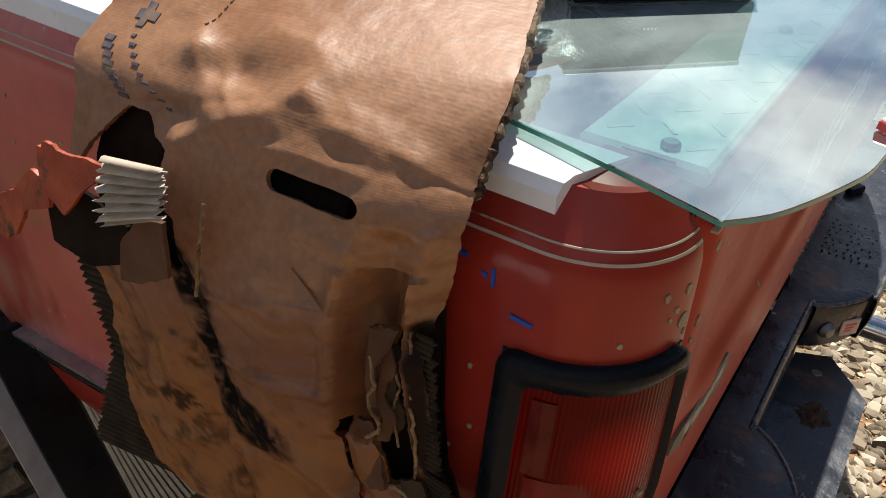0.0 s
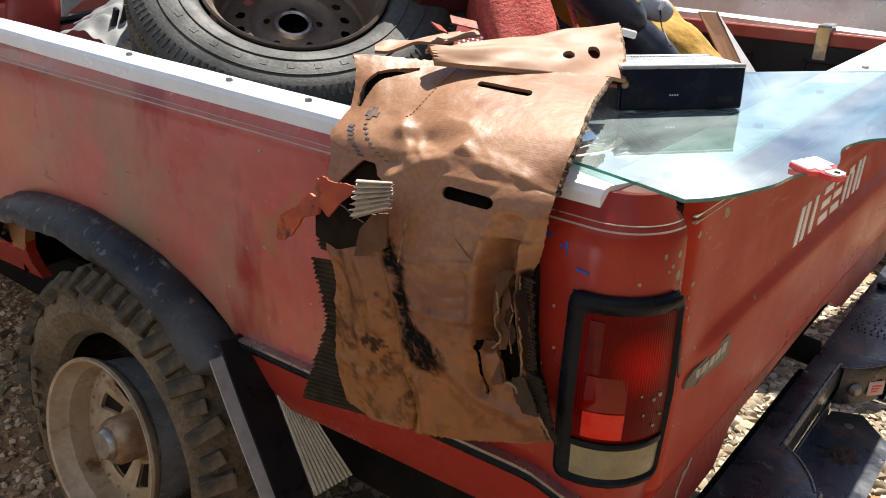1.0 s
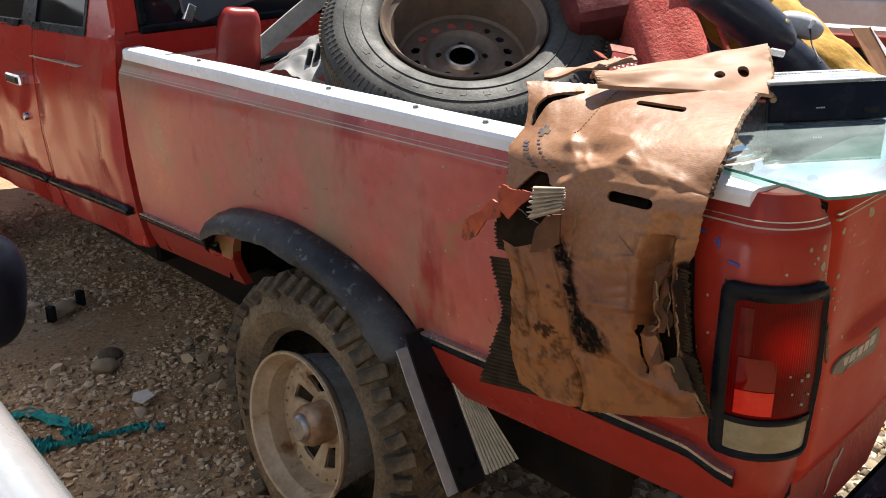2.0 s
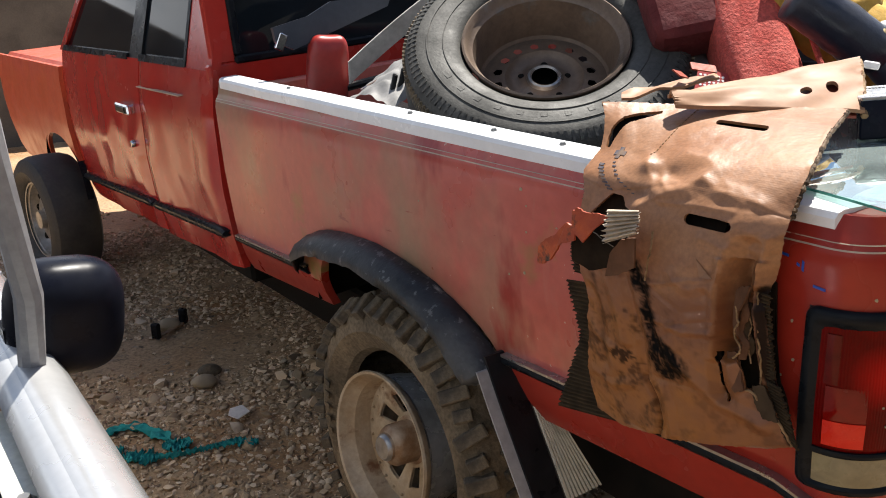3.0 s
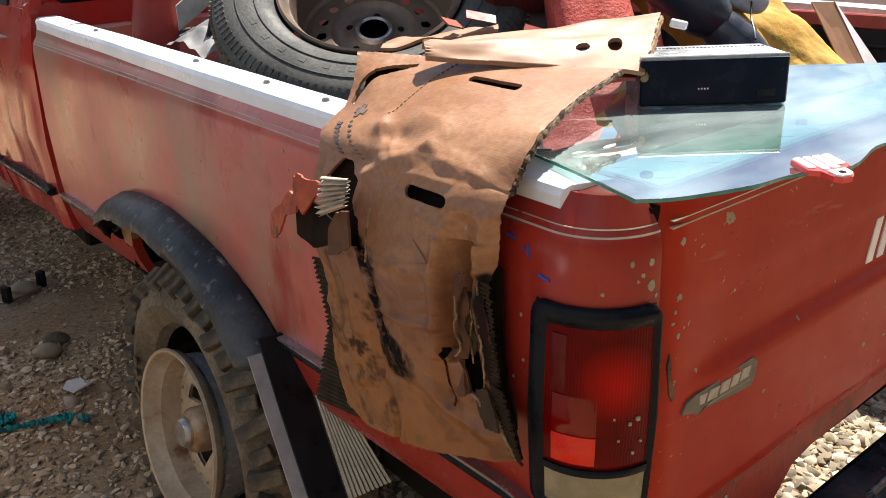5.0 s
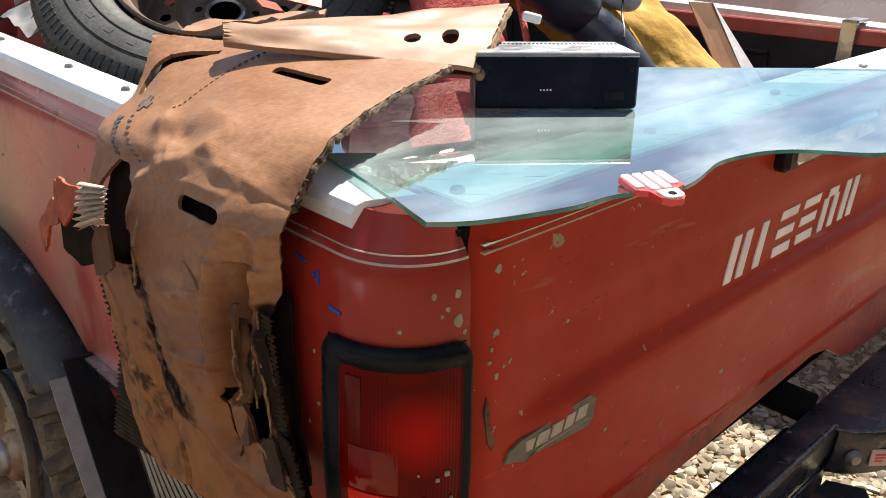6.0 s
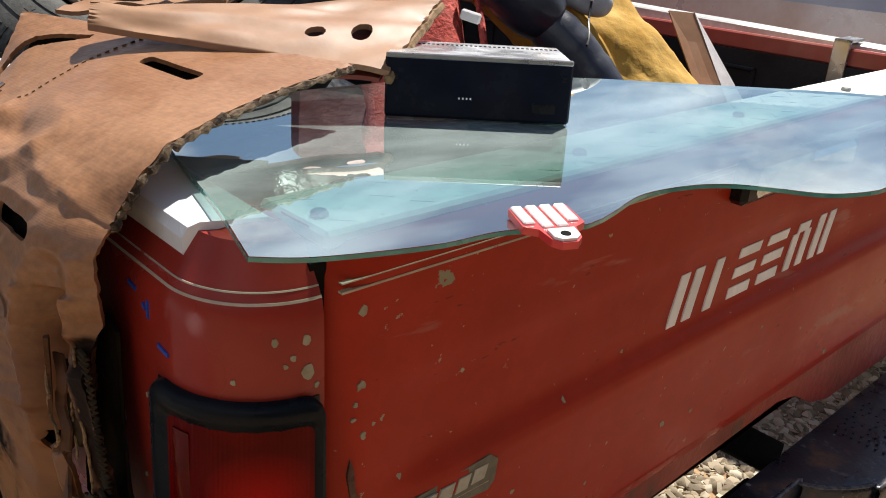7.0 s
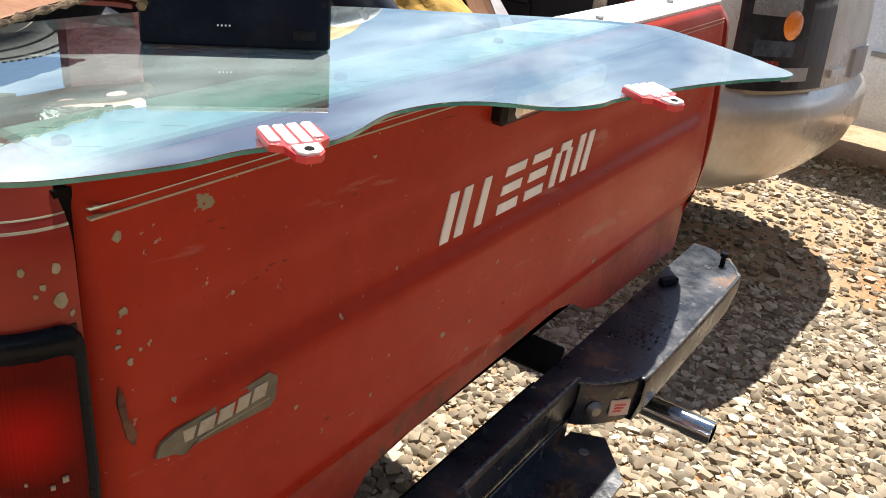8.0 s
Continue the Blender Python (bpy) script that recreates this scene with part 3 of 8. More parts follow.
# latch handle set in the tailgate's upper middle
bm = bmesh.new()
box(bm, (0.590, -0.010, 1.016), (0.86, 0.02, 1.062), 0.006)
handle = part("tailgate_handle", lean(bm), BLACK_PLASTIC, truck, "black tailgate handle surround", smooth=True)
bm = bmesh.new()
box(bm, (0.612, -0.016, 1.022), (0.84, 0.0, 1.056), 0.006)
part("handle_plate", lean(bm), CHROME, handle, "chrome pull handle", smooth=True)
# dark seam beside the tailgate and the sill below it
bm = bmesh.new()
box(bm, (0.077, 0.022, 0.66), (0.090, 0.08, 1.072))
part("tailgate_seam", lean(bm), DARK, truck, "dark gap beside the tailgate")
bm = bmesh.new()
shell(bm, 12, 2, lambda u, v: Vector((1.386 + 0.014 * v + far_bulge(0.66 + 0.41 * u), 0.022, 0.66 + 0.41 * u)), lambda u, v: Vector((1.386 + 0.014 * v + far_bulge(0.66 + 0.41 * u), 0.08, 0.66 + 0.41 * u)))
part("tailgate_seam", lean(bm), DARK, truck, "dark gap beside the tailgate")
# paint chips down to grey-green primer
CHIP = material("grey_green_primer", (0.25, 0.22, 0.13), 0.7, other=(0.34, 0.30, 0.21), scale=90)
SCRAPE = material("rusty_scrape", (0.16, 0.07, 0.04), 0.8, other=(0.045, 0.02, 0.014), scale=60)
rng = random.Random(12)
for cx, cz, r in ((0.112, 1.034, 0.0065), (0.116, 0.975, 0.006), (0.161, 0.892, 0.006), (0.139, 0.939, 0.004), (0.131, 0.938, 0.003), (0.122, 0.931, 0.0045), (0.172, 0.891, 0.004), (0.551, 0.767, 0.008), (0.113, 0.960, 0.004),
                  (0.997, 0.707, 0.008), (0.357, 0.872, 0.0045), (0.112, 0.948, 0.003), (0.162, 0.878, 0.004), (0.223, 0.947, 0.0035), (0.451, 0.888, 0.003), (0.612, 0.760, 0.004), (0.30, 0.80, 0.004), (0.74, 0.83, 0.0035), (0.42, 0.75, 0.004), (0.118, 0.88, 0.003)):
    ring_ = []
    for k in range(9):
        a = 2 * math.pi * k / 9
        rr = 0.75 * r * rng.uniform(0.45, 1.15)
        ring_.append((cx + rr * math.cos(a), cz + rr * math.sin(a)))
    tg_plate("paint_chip", ring_, CHIP, 0.0005, label="grey-green paint chip")
tg_plate("scrape", [(0.112, 0.915), (0.116, 0.905), (0.119, 0.885), (0.127, 0.866), (0.124, 0.856), (0.118, 0.866), (0.114, 0.885), (0.111, 0.90)], SCRAPE, 0.0005, label="dark rusty scrape")
bm = bmesh.new()                                      # valance: lower at both ends than in the middle
prism(bm, [(0.090, 0.556), (0.259, 0.546), (0.394, 0.550), (0.424, 0.580), (0.444, 0.601), (0.493, 0.611), (0.92, 0.628), (0.98, 0.615), (1.05, 0.575), (1.12, 0.555), (1.50, 0.545), (1.50, 0.668), (0.09, 0.668)], 0.030, pose(0, 0.064, 0, 90, 0, 0))
bmesh.ops.triangulate(bm, faces=[f for f in bm.faces if len(f.verts) > 4])
part("rear_sill", lean(bm), material("grimy_red_sill", (0.32, 0.026, 0.013), 0.5, other=(0.19, 0.030, 0.018), scale=7, bump=0.4, extra=[((0.10, 0.05, 0.025), 16, 0.58, 0.68, ONE), ((0.30, 0.24, 0.20), 30, 0.64, 0.70, (3, 1, 0.12))]), truck, "grimy red sill below the tailgate")
bm = bmesh.new()                                      # paint peeled off the sill's corner down to pale primer
prism(bm, [(0.263 + a, 0.632 + b) for a, b in ((-0.030, -0.055), (-0.020, -0.050), (-0.012, -0.028), (0.006, -0.016), (0.022, 0.0), (0.016, 0.004), (0.004, -0.008), (-0.006, -0.006), (-0.016, -0.026), (-0.022, -0.030), (-0.024, -0.044))], 0.001, pose(0, 0.0335, 0, 90, 0, 0))
bmesh.ops.triangulate(bm, faces=[f for f in bm.faces if len(f.verts) > 4])
part("peeled_paint", lean(bm), material("pale_primer", (0.42, 0.36, 0.29), 0.7, other=(0.25, 0.17, 0.12), scale=40), truck, "pale peeled patch in the sill's paint")
bm = bmesh.new()
shell(bm, 60, 3, lambda u, v: Vector((0.092 + 1.398 * u, 0.030 + 0.022 * v, 0.662 - 0.020 * v + 0.003 * noise.noise(Vector((u * 30, v, 2))))), lambda u, v: Vector((0.092 + 1.398 * u, 0.056, 0.662 - 0.018 * v)))
part("tailgate_lip", lean(bm), SCRAPE, truck, "rusty dark lower lip of the tailgate", smooth=True)

# white rail caps
RAIL = [(-0.006, -0.024), (-0.007, -0.004), (-0.003, 0.003), (0.004, 0.006), (0.046, 0.006), (0.051, 0.003), (0.053, -0.022), (0.049, -0.022), (0.047, 0.0), (0.005, 0.0), (0.000, -0.005), (-0.001, -0.024)]


def rail(y0, y1, mirror, mat, label, skew=0.0):
    bm_ = bmesh.new()
    n = 40

    def at(u, v):
        dx, dz = RAIL[round(v * len(RAIL)) % len(RAIL)]
        y = y0 + (y1 - y0) * u
        y += skew * (0.04 - dx) * (1 - u) * 6 * (1 if u < 0.03 else 0)
        x = 0.026 + dx
        return Vector((1.478 - x if mirror else x, y, T(y) + dz + 0.0015 * noise.noise(Vector((y * 4, 0, 1)))))
    rows = [[bm_.verts.new(at(i / (n - 1), j / len(RAIL))) for j in range(len(RAIL))] for i in range(n)]
    for i in range(n - 1):
        for j in range(len(RAIL)):
            k = (j + 1) % len(RAIL)
            bm_.faces.new((rows[i][j], rows[i + 1][j], rows[i + 1][k], rows[i][k]))
    for r in (rows[0], rows[-1]):
        bm_.faces.new(r)
    bmesh.ops.triangulate(bm_, faces=[f for f in bm_.faces if len(f.verts) > 4])
    return part("rail_cap", lean(bm_), mat, truck, label, smooth=True, angle=0.5)


left_rail = rail(0.066, 1.905, False, WHITE, "white painted metal rail cap", 0.06)
right_rail = rail(0.10, 1.905, True, material("scuffed_metal_rail", (0.62, 0.61, 0.58), 0.4, 0.3, other=(0.48, 0.45, 0.41), scale=8), "scuffed pale metal rail cap on the far side")
for yy in [0.55, 0.72, 0.98, 1.52]:
    bm = bmesh.new()
    lathe(bm, [(0.0, 0.003), (0.004, 0.0028), (0.0055, 0.0), (0.0055, -0.004)], pose(0.050, yy, T(yy) + 0.0078), seg=10)
    part("rail_screw", lean(bm), SCREW, left_rail, smooth=True)
# tread plate cap on the tailgate
bm = bmesh.new()
box(bm, (0.088, 0.020, 1.078), (1.386, 0.104, 1.0915), 0.003)
cap = part("tailgate_cap", lean(bm), PLATE, truck, "white painted tread-plate cap on the tailgate", smooth=True)
bm = bmesh.new()                                      # closed corner top and the tailgate's red upper edge
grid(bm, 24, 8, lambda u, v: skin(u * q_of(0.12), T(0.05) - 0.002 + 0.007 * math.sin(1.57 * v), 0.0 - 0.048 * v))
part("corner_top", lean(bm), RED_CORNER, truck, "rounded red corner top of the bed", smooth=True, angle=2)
bm = bmesh.new()
rng = random.Random(4)
for i in range(36):
    for j in range(3):
        cx, cy = 0.112 + 0.0350 * i + 0.0175 * (j % 2), 0.034 + 0.026 * j
        a = 0.75 if (i + j) % 2 else -0.75
        box(bm, (-0.009, -0.0013, -0.001), (0.009, 0.0013, 0.0005), 0, pose(cx, cy, 1.0915, 0, 0, math.degrees(a)))
part("tread_bars", lean(bm), PLATE, cap, "raised tread bars")["kind"] = "stuff"
for k in range(5):
    bm = bmesh.new()
    lathe(bm, [(0.0, 0.0045), (0.0050, 0.0045), (0.0065, 0.003), (0.0065, -0.001)], pose(0.103 + 0.28 * k, 0.050 + 0.002 * k, 1.0915), seg=8)
    part("cap_bolt", lean(bm), SCREW, cap, smooth=True)
# bracket on the far rail
bm = bmesh.new()
box(bm, (1.362, 0.232, 1.02), (1.370, 0.262, 1.106), 0.001)
box(bm, (1.362, 0.232, 1.100), (1.42, 0.262, 1.106), 0.001)
part("rail_bracket", lean(bm), STEEL, right_rail, "bent steel bracket")

# bed inside: liner walls, floor, front wall
bm = bmesh.new()
box(bm, (0.10, 0.08, 0.70), (1.38, 1.90, 0.725))
part("bed_floor", lean(bm), LINER, truck, "black bed floor")
for xa, xb in ((0.098, 0.112), (1.366, 1.380)):
    bm = bmesh.new()
    box(bm, (xa, 0.08, 0.72), (xb, 1.90, 1.058))
    liner = part("bed_liner_wall", lean(bm), LINER, truck, "black moulded bed liner wall")
    for k in range(7):
        y0 = 0.16 + 0.24 * k
        bm = bmesh.new()
        xi = xb if xa < 1 else xa
        d = 0.006 if xa < 1 else -0.006
        for (ya, yb, za, zb) in ((y0, y0 + 0.12, 1.02, 1.028), (y0, y0 + 0.12, 0.90, 0.908), (y0, y0 + 0.008, 0.90, 1.028), (y0 + 0.112, y0 + 0.12, 0.90, 1.028)):
            box(bm, (min(xi, xi + d), ya, za), (max(xi, xi + d), yb, zb), 0.002)
        part("liner_rib", lean(bm), LINER, liner)
bm = bmesh.new()
box(bm, (1.374, 0.09, 1.058), (1.386, 1.9, 1.090), 0.003)
part("inner_rail_strip", lean(bm), RED, truck, "red painted inner rail strip")
bm = bmesh.new()
box(bm, (0.05, 1.885, 0.70), (1.43, 1.925, 1.10), 0.008)
part("bed_front_wall", lean(bm), RED, truck, "red bed front wall", smooth=True)
# near-black blocks added to stop light and give the underside its deep shade
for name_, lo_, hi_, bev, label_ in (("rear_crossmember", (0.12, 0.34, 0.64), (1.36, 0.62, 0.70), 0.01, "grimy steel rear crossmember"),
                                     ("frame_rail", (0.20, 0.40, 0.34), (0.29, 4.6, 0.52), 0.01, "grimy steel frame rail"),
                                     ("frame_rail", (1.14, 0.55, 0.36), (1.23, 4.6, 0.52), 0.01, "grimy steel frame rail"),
                                     ("under_bed_block", (0.30, 0.40, 0.32), (0.66, 0.74, 0.58), 0.05, "grimy black fuel tank"),
                                     ("underside_block", (0.34, 0.75, 0.36), (1.13, 4.6, 0.60), 0.02, "grimy dark shield along the drivetrain"),
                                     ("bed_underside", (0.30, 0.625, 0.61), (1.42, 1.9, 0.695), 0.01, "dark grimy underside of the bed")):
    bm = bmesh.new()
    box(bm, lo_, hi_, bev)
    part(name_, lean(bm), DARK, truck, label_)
bm = bmesh.new()
tube(bm, [(0.88, 0.34, 0.545), (0.94, 0.16, 0.520), (0.985, 0.040, 0.490)], 0.029, 14)
part("bumper_bracket", lean(bm), DARK, truck, "dark grimy bumper bracket", smooth=True)

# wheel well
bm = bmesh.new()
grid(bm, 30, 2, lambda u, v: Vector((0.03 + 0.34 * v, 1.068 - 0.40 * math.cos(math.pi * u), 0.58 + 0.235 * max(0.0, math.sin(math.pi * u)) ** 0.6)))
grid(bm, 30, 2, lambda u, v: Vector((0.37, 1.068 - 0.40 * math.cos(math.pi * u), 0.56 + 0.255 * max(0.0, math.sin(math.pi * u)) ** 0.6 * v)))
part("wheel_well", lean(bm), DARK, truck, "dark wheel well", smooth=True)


# fender flare over the rear wheel
def flare_line(u):
    """From the front foot over the top to the rear foot."""
    return bezier_list([(0, 1.490, 0.672), (0, 1.440, 0.735), (0, 1.36, 0.777), (0, 1.25, 0.803), (0, 1.10, 0.809), (0, 0.95, 0.795), (0, 0.82, 0.756), (0, 0.735, 0.706), (0, 0.688, 0.666)], 201)[round(u * 200)]


bm = bmesh.new()
FL = [(0.004, 0.020), (-0.012, 0.024), (-0.040, 0.014), (-0.062, -0.006), (-0.066, -0.026), (-0.060, -0.028), (-0.052, -0.010), (-0.030, 0.004), (0.006, 0.006)]


def flare_at(u, v):
    p, a, b = flare_line(u), flare_line(max(0, u - 0.01)), flare_line(min(1, u + 0.01))
    nrm = (p - Vector((0, 1.085, 0.36))).normalized()
    i = round(v * (len(FL) - 1)) if v < 1 else len(FL) - 1
    fx, fr = FL[i]
    k = 0.25 + 0.75 * min(1, u / 0.16, (1.06 - u) / 0.10)
    w_ = 0.004 * noise.noise(Vector((u * 9, i * 0.4, 5))) + 0.003 * noise.noise(Vector((u * 30, i * 0.7, 1)))
    return Vector((0.004 + fx * k + w_ * (1 if i > 1 else 0), p.y, p.z)) + nrm * (fr * (0.4 + 0.6 * k) + w_)


grid(bm, 80, len(FL), lambda u, v: flare_at(u, v))
part("fender_flare", lean(bm), FLARE, truck, "weathered black plastic fender flare", smooth=True, angle=1.2)
# mud flap behind the wheel: black sheet, grey edge strip, ribbed grey inner flap
flap_line = [(0.690, 0.715), (0.646, 0.62), (0.600, 0.53), (0.556, 0.445)]


def flap_at(u, x, back=0.0):
    y = lerp_list([(i / 3, p[0]) for i, p in enumerate(flap_line)], u)
    z = lerp_list([(i / 3, p[1]) for i, p in enumerate(flap_line)], u)
    return Vector((x, y - back - 0.10 * (x + 0.03), z))


bm = bmesh.new()
shell(bm, 14, 3, lambda u, v: flap_at(u, -0.030 + 0.058 * v), lambda u, v: flap_at(u, -0.030 + 0.058 * v, 0.006))
flap = part("mud_flap", lean(bm), BLACK_PLASTIC, truck, "black mud flap with a grey edge strip")
bm = bmesh.new()
shell(bm, 14, 2, lambda u, v: flap_at(0.08 + 0.92 * u, -0.052 + 0.024 * v, -0.004), lambda u, v: flap_at(0.08 + 0.92 * u, -0.052 + 0.024 * v, 0.0))
part("edge_strip", lean(bm), GREY_PLASTIC, flap, "grey edge strip")
RIBBED = material("ribbed_grey_flap", (0.52, 0.50, 0.42), 0.7, other=(0.42, 0.40, 0.33), scale=20)
bm = bmesh.new()
shell(bm, 10, 2, lambda u, v: flap_at(0.22 + 0.74 * u, 0.030 + (0.025 + 0.055 * u) * v, 0.002), lambda u, v: flap_at(0.22 + 0.74 * u, 0.030 + (0.025 + 0.055 * u) * v, 0.006))
part("ribbed_flap", lean(bm), material("dark_flap_backing", (0.06, 0.055, 0.045), 0.8, other=(0.04, 0.036, 0.03), scale=20), flap, "grey rubber flap with ribs")
for k in range(10):
    bm = bmesh.new()
    shell(bm, 10, 2, lambda u, v: flap_at(0.22 + 0.74 * u, 0.031 + (0.025 + 0.055 * u) * (k + 0.6 * v) / 10, 0.011), lambda u, v: flap_at(0.22 + 0.74 * u, 0.031 + (0.025 + 0.055 * u) * (k + 0.6 * v) / 10, 0.005))
    part("rib", lean(bm), RIBBED, flap, "pale grey rubber rib")


# wheels
def tyre_profile(ro, ri, half):
    return [(ri, -half * 0.62), (ri + 0.012, -half * 0.78), (ri + (ro - ri) * 0.45, -half * 0.98), (ro - 0.035, -half * 0.92), (ro - 0.012, -half * 0.80), (ro, -half * 0.55), (ro + 0.004, 0),
            (ro, half * 0.55), (ro - 0.012, half * 0.80), (ro - 0.035, half * 0.92), (ro - (ro - ri) * 0.55, half * 0.98), (ri + 0.012, half * 0.78), (ri, half * 0.62)]


def lugs(parent, m, ro, half, count, mat):
    """Blocky off-road tread blocks, each an object on one of two shared meshes."""
    shared = []
    for sx, sy, sz in ((0.018, 0.030, 0.052), (0.014, 0.027, 0.040)):
        b_ = bmesh.new()
        box(b_, (-sx, -sy / 2, -sz / 2), (0.012, sy / 2, sz / 2), 0.003)
        me = bpy.data.meshes.new("tread_block")
        b_.to_mesh(me)
        b_.free()
        me.materials.append(mat)
        shared.append(me)
    rnd = random.Random(9)
    for k in range(count):
        a = 2 * math.pi * k / count
        for row, h in enumerate((-0.84, -0.30, 0.30, 0.84)):
            aa = a + (math.pi / count if row % 2 else 0) + 0.05 * (row - 1.5) + rnd.uniform(-0.012, 0.012)
            r = ro - (0.012 if row in (0, 3) else 0.0)
            tilt = {0: 34, 3: -34}.get(row, 0)
            ob = new("tread_block", shared[0 if row in (0, 3) else 1])
            ob.parent = parent
            ob.matrix_basis = m @ Matrix.Rotation(aa, 4, "Z") @ Matrix.Translation((r, 0, h * half)) @ Matrix.Rotation(radians(tilt), 4, "Y") @ Matrix.Rotation(rnd.uniform(-0.25, 0.25) + (0.45 if row in (1, 2) else 0), 4, "X") @ Matrix.Diagonal((rnd.uniform(0.8, 1.1), rnd.uniform(0.75, 1.05), (1.25 if k % 2 else 0.85) * rnd.uniform(0.9, 1.1) if row in (0, 3) else rnd.uniform(0.8, 1.15), 1))


wheel_m = pose(0.112, 1.045, 0.358, 0, -90, 0)        # local z points out, to the truck's left
rear_wheel = part("wheel", bmesh.new(), DARK, truck, "mud-caked off-road wheel with a rim off its bead")
bm = bmesh.new()
prof = tyre_profile(0.345, 0.222, 0.128)
lathe(bm, prof, wheel_m, 72)
part("tyre", bm, TYRE_MUD, rear_wheel, "chunky off-road tyre with muddy tread", smooth=True, angle=0.5)
lugs(rear_wheel, wheel_m, 0.346, 0.128, 46, TYRE)
for k in range(10):                                     # raised sidewall letters as plain blocks
    bm = bmesh.new()
    box(bm, (-0.011, -0.008, 0), (0.011, 0.008, 0.003), 0.001, wheel_m @ Matrix.Rotation(radians(75 + 7 * k if k < 5 else 190 + 7 * k), 4, "Z") @ Matrix.Translation((0.272, 0, 0.1265)))
    part("sidewall_block", bm, TYRE_MUD, rear_wheel)
rim_m = pose(0.136, 1.055, 0.350, 2.0, -84, 0) @ Matrix.Diagonal((0.87, 0.87, 0.95, 1))
bm = bmesh.new()
lathe(bm, [(0.196, 0.178), (0.203, 0.180), (0.205, 0.174), (0.199, 0.160), (0.184, 0.146), (0.178, 0.08), (0.160, 0.0), (0.160, -0.10), (0.152, -0.10), (0.152, 0.0), (0.168, 0.08), (0.176, 0.142), (0.190, 0.160), (0.193, 0.172)], rim_m, 72, closed=True)
rim = part("rim", bm, RIM_TAN, rear_wheel, "dusty deep-dish steel rim", smooth=True, angle=0.5)
bm = bmesh.new()
lathe(bm, [(0.1985, 0.157), (0.1845, 0.144), (0.1785, 0.078), (0.1612, 0.0)], rim_m, 72)
part("rim_barrel", bm, material("bare_grey_barrel", (0.36, 0.37, 0.38), 0.32, 0.25, other=(0.26, 0.26, 0.25), scale=14), rim, "bare shiny rim barrel", smooth=True)
bm = bmesh.new()                                        # disc with eight windows
seg, spokes = 96, 8
for k in range(seg):
    a0, a1 = 2 * math.pi * k / seg, 2 * math.pi * (k + 1) / seg
    ph = ((k + 0.5) / seg * spokes) % 1
    rings = [(0.030, 0.085), (0.062, 0.082), (0.075, 0.080), (0.125, 0.098), (0.140, 0.100), (0.170, 0.098)]
    for (r0, h0), (r1, h1) in zip(rings, rings[1:]):
        if 0.075 <= r0 < 0.125 and 0.22 < ph < 0.78:
            continue
        for dz in (0, -0.008):
            bm.faces.new([bm.verts.new(rim_m @ Vector((r * math.cos(a), r * math.sin(a), h + dz))) for r, h, a in ((r0, h0, a0), (r1, h1, a0), (r1, h1, a1), (r0, h0, a1))])
bmesh.ops.remove_doubles(bm, verts=bm.verts[:], dist=0.0004)
part("disc", bm, RIM_TAN, rim, "slotted steel wheel disc", smooth=True)
for k in range(24):
    bm = bmesh.new()
    lathe(bm, [(0, 0.006), (0.003, 0.0055), (0.0045, 0.0), (0.0045, -0.003)], rim_m @ Matrix.Rotation(2 * math.pi * k / 24, 4, "Z") @ Matrix.Translation((0.155, 0, 0.099)), 8)
    part("rivet", bm, RIM_TAN, rim, smooth=True)
bm = bmesh.new()
lathe(bm, [(0.0, 0.165), (0.030, 0.164), (0.036, 0.158), (0.038, 0.152), (0.050, 0.145), (0.055, 0.135), (0.056, 0.085), (0.066, 0.082)], rim_m, 40)
part("hub", bm, RUST, rim, "rusty locking hub", smooth=True)
bm = bmesh.new()
lathe(bm, [(0.0, 0.168), (0.029, 0.1675), (0.034, 0.163), (0.0365, 0.158)], rim_m, 40)
part("hub_cap", bm, STEEL, rim, "worn silver hub cap", smooth=True)
bm = bmesh.new()
lathe(bm, [(0.0, -0.05), (0.15, -0.05), (0.15, 0.01)], rim_m, 32)
part("brake_drum", bm, DARK, rim, "dark brake drum", smooth=True)

front_m = pose(-0.055, 4.25, 0.285, 0, -90, 8)
front_wheel = part("wheel", bmesh.new(), DARK, truck, "front wheel with a dusty silver steel rim")
bm = bmesh.new()
lathe(bm, tyre_profile(0.330, 0.195, 0.130), front_m, 64)
part("tyre", bm, material("black_road_tyre", (0.022, 0.022, 0.022), 0.7, other=(0.05, 0.047, 0.042), scale=9, bump=0.3), front_wheel, "black road tyre", smooth=True)
bm = bmesh.new()
lathe(bm, [(0.19, 0.085), (0.198, 0.088), (0.200, 0.080), (0.185, 0.07), (0.175, 0.03), (0.165, 0.02), (0.12, 0.045), (0.07, 0.05), (0.05, 0.065), (0.045, 0.09), (0.0, 0.092)], front_m, 64)
frim = part("rim", bm, material("dusty_silver_rim", (0.34, 0.32, 0.29), 0.45, 0.5, other=(0.22, 0.2, 0.17), scale=14), front_wheel, "dusty silver steel rim", smooth=True)
for k in range(10):
    bm = bmesh.new()
    lathe(bm, [(0.0, 0.004), (0.019, 0.004), (0.021, 0.0)], front_m @ Matrix.Rotation(2 * math.pi * k / 10, 4, "Z") @ Matrix.Translation((0.128, 0, 0.040)) @ Matrix.Rotation(radians(-18), 4, "Y"), 14)
    part("vent_hole", bm, DARK, frim, "dark round vent hole")
for k in range(6):
    bm = bmesh.new()
    box(bm, (-0.016, -0.010, 0), (0.016, 0.010, 0.003), 0.001, front_m @ Matrix.Rotation(radians(-20 - 12 * k), 4, "Z") @ Matrix.Translation((0.258, 0, 0.1125)))
    part("sidewall_block", bm, CLIP_WHITE, front_wheel, "plain white sidewall block")


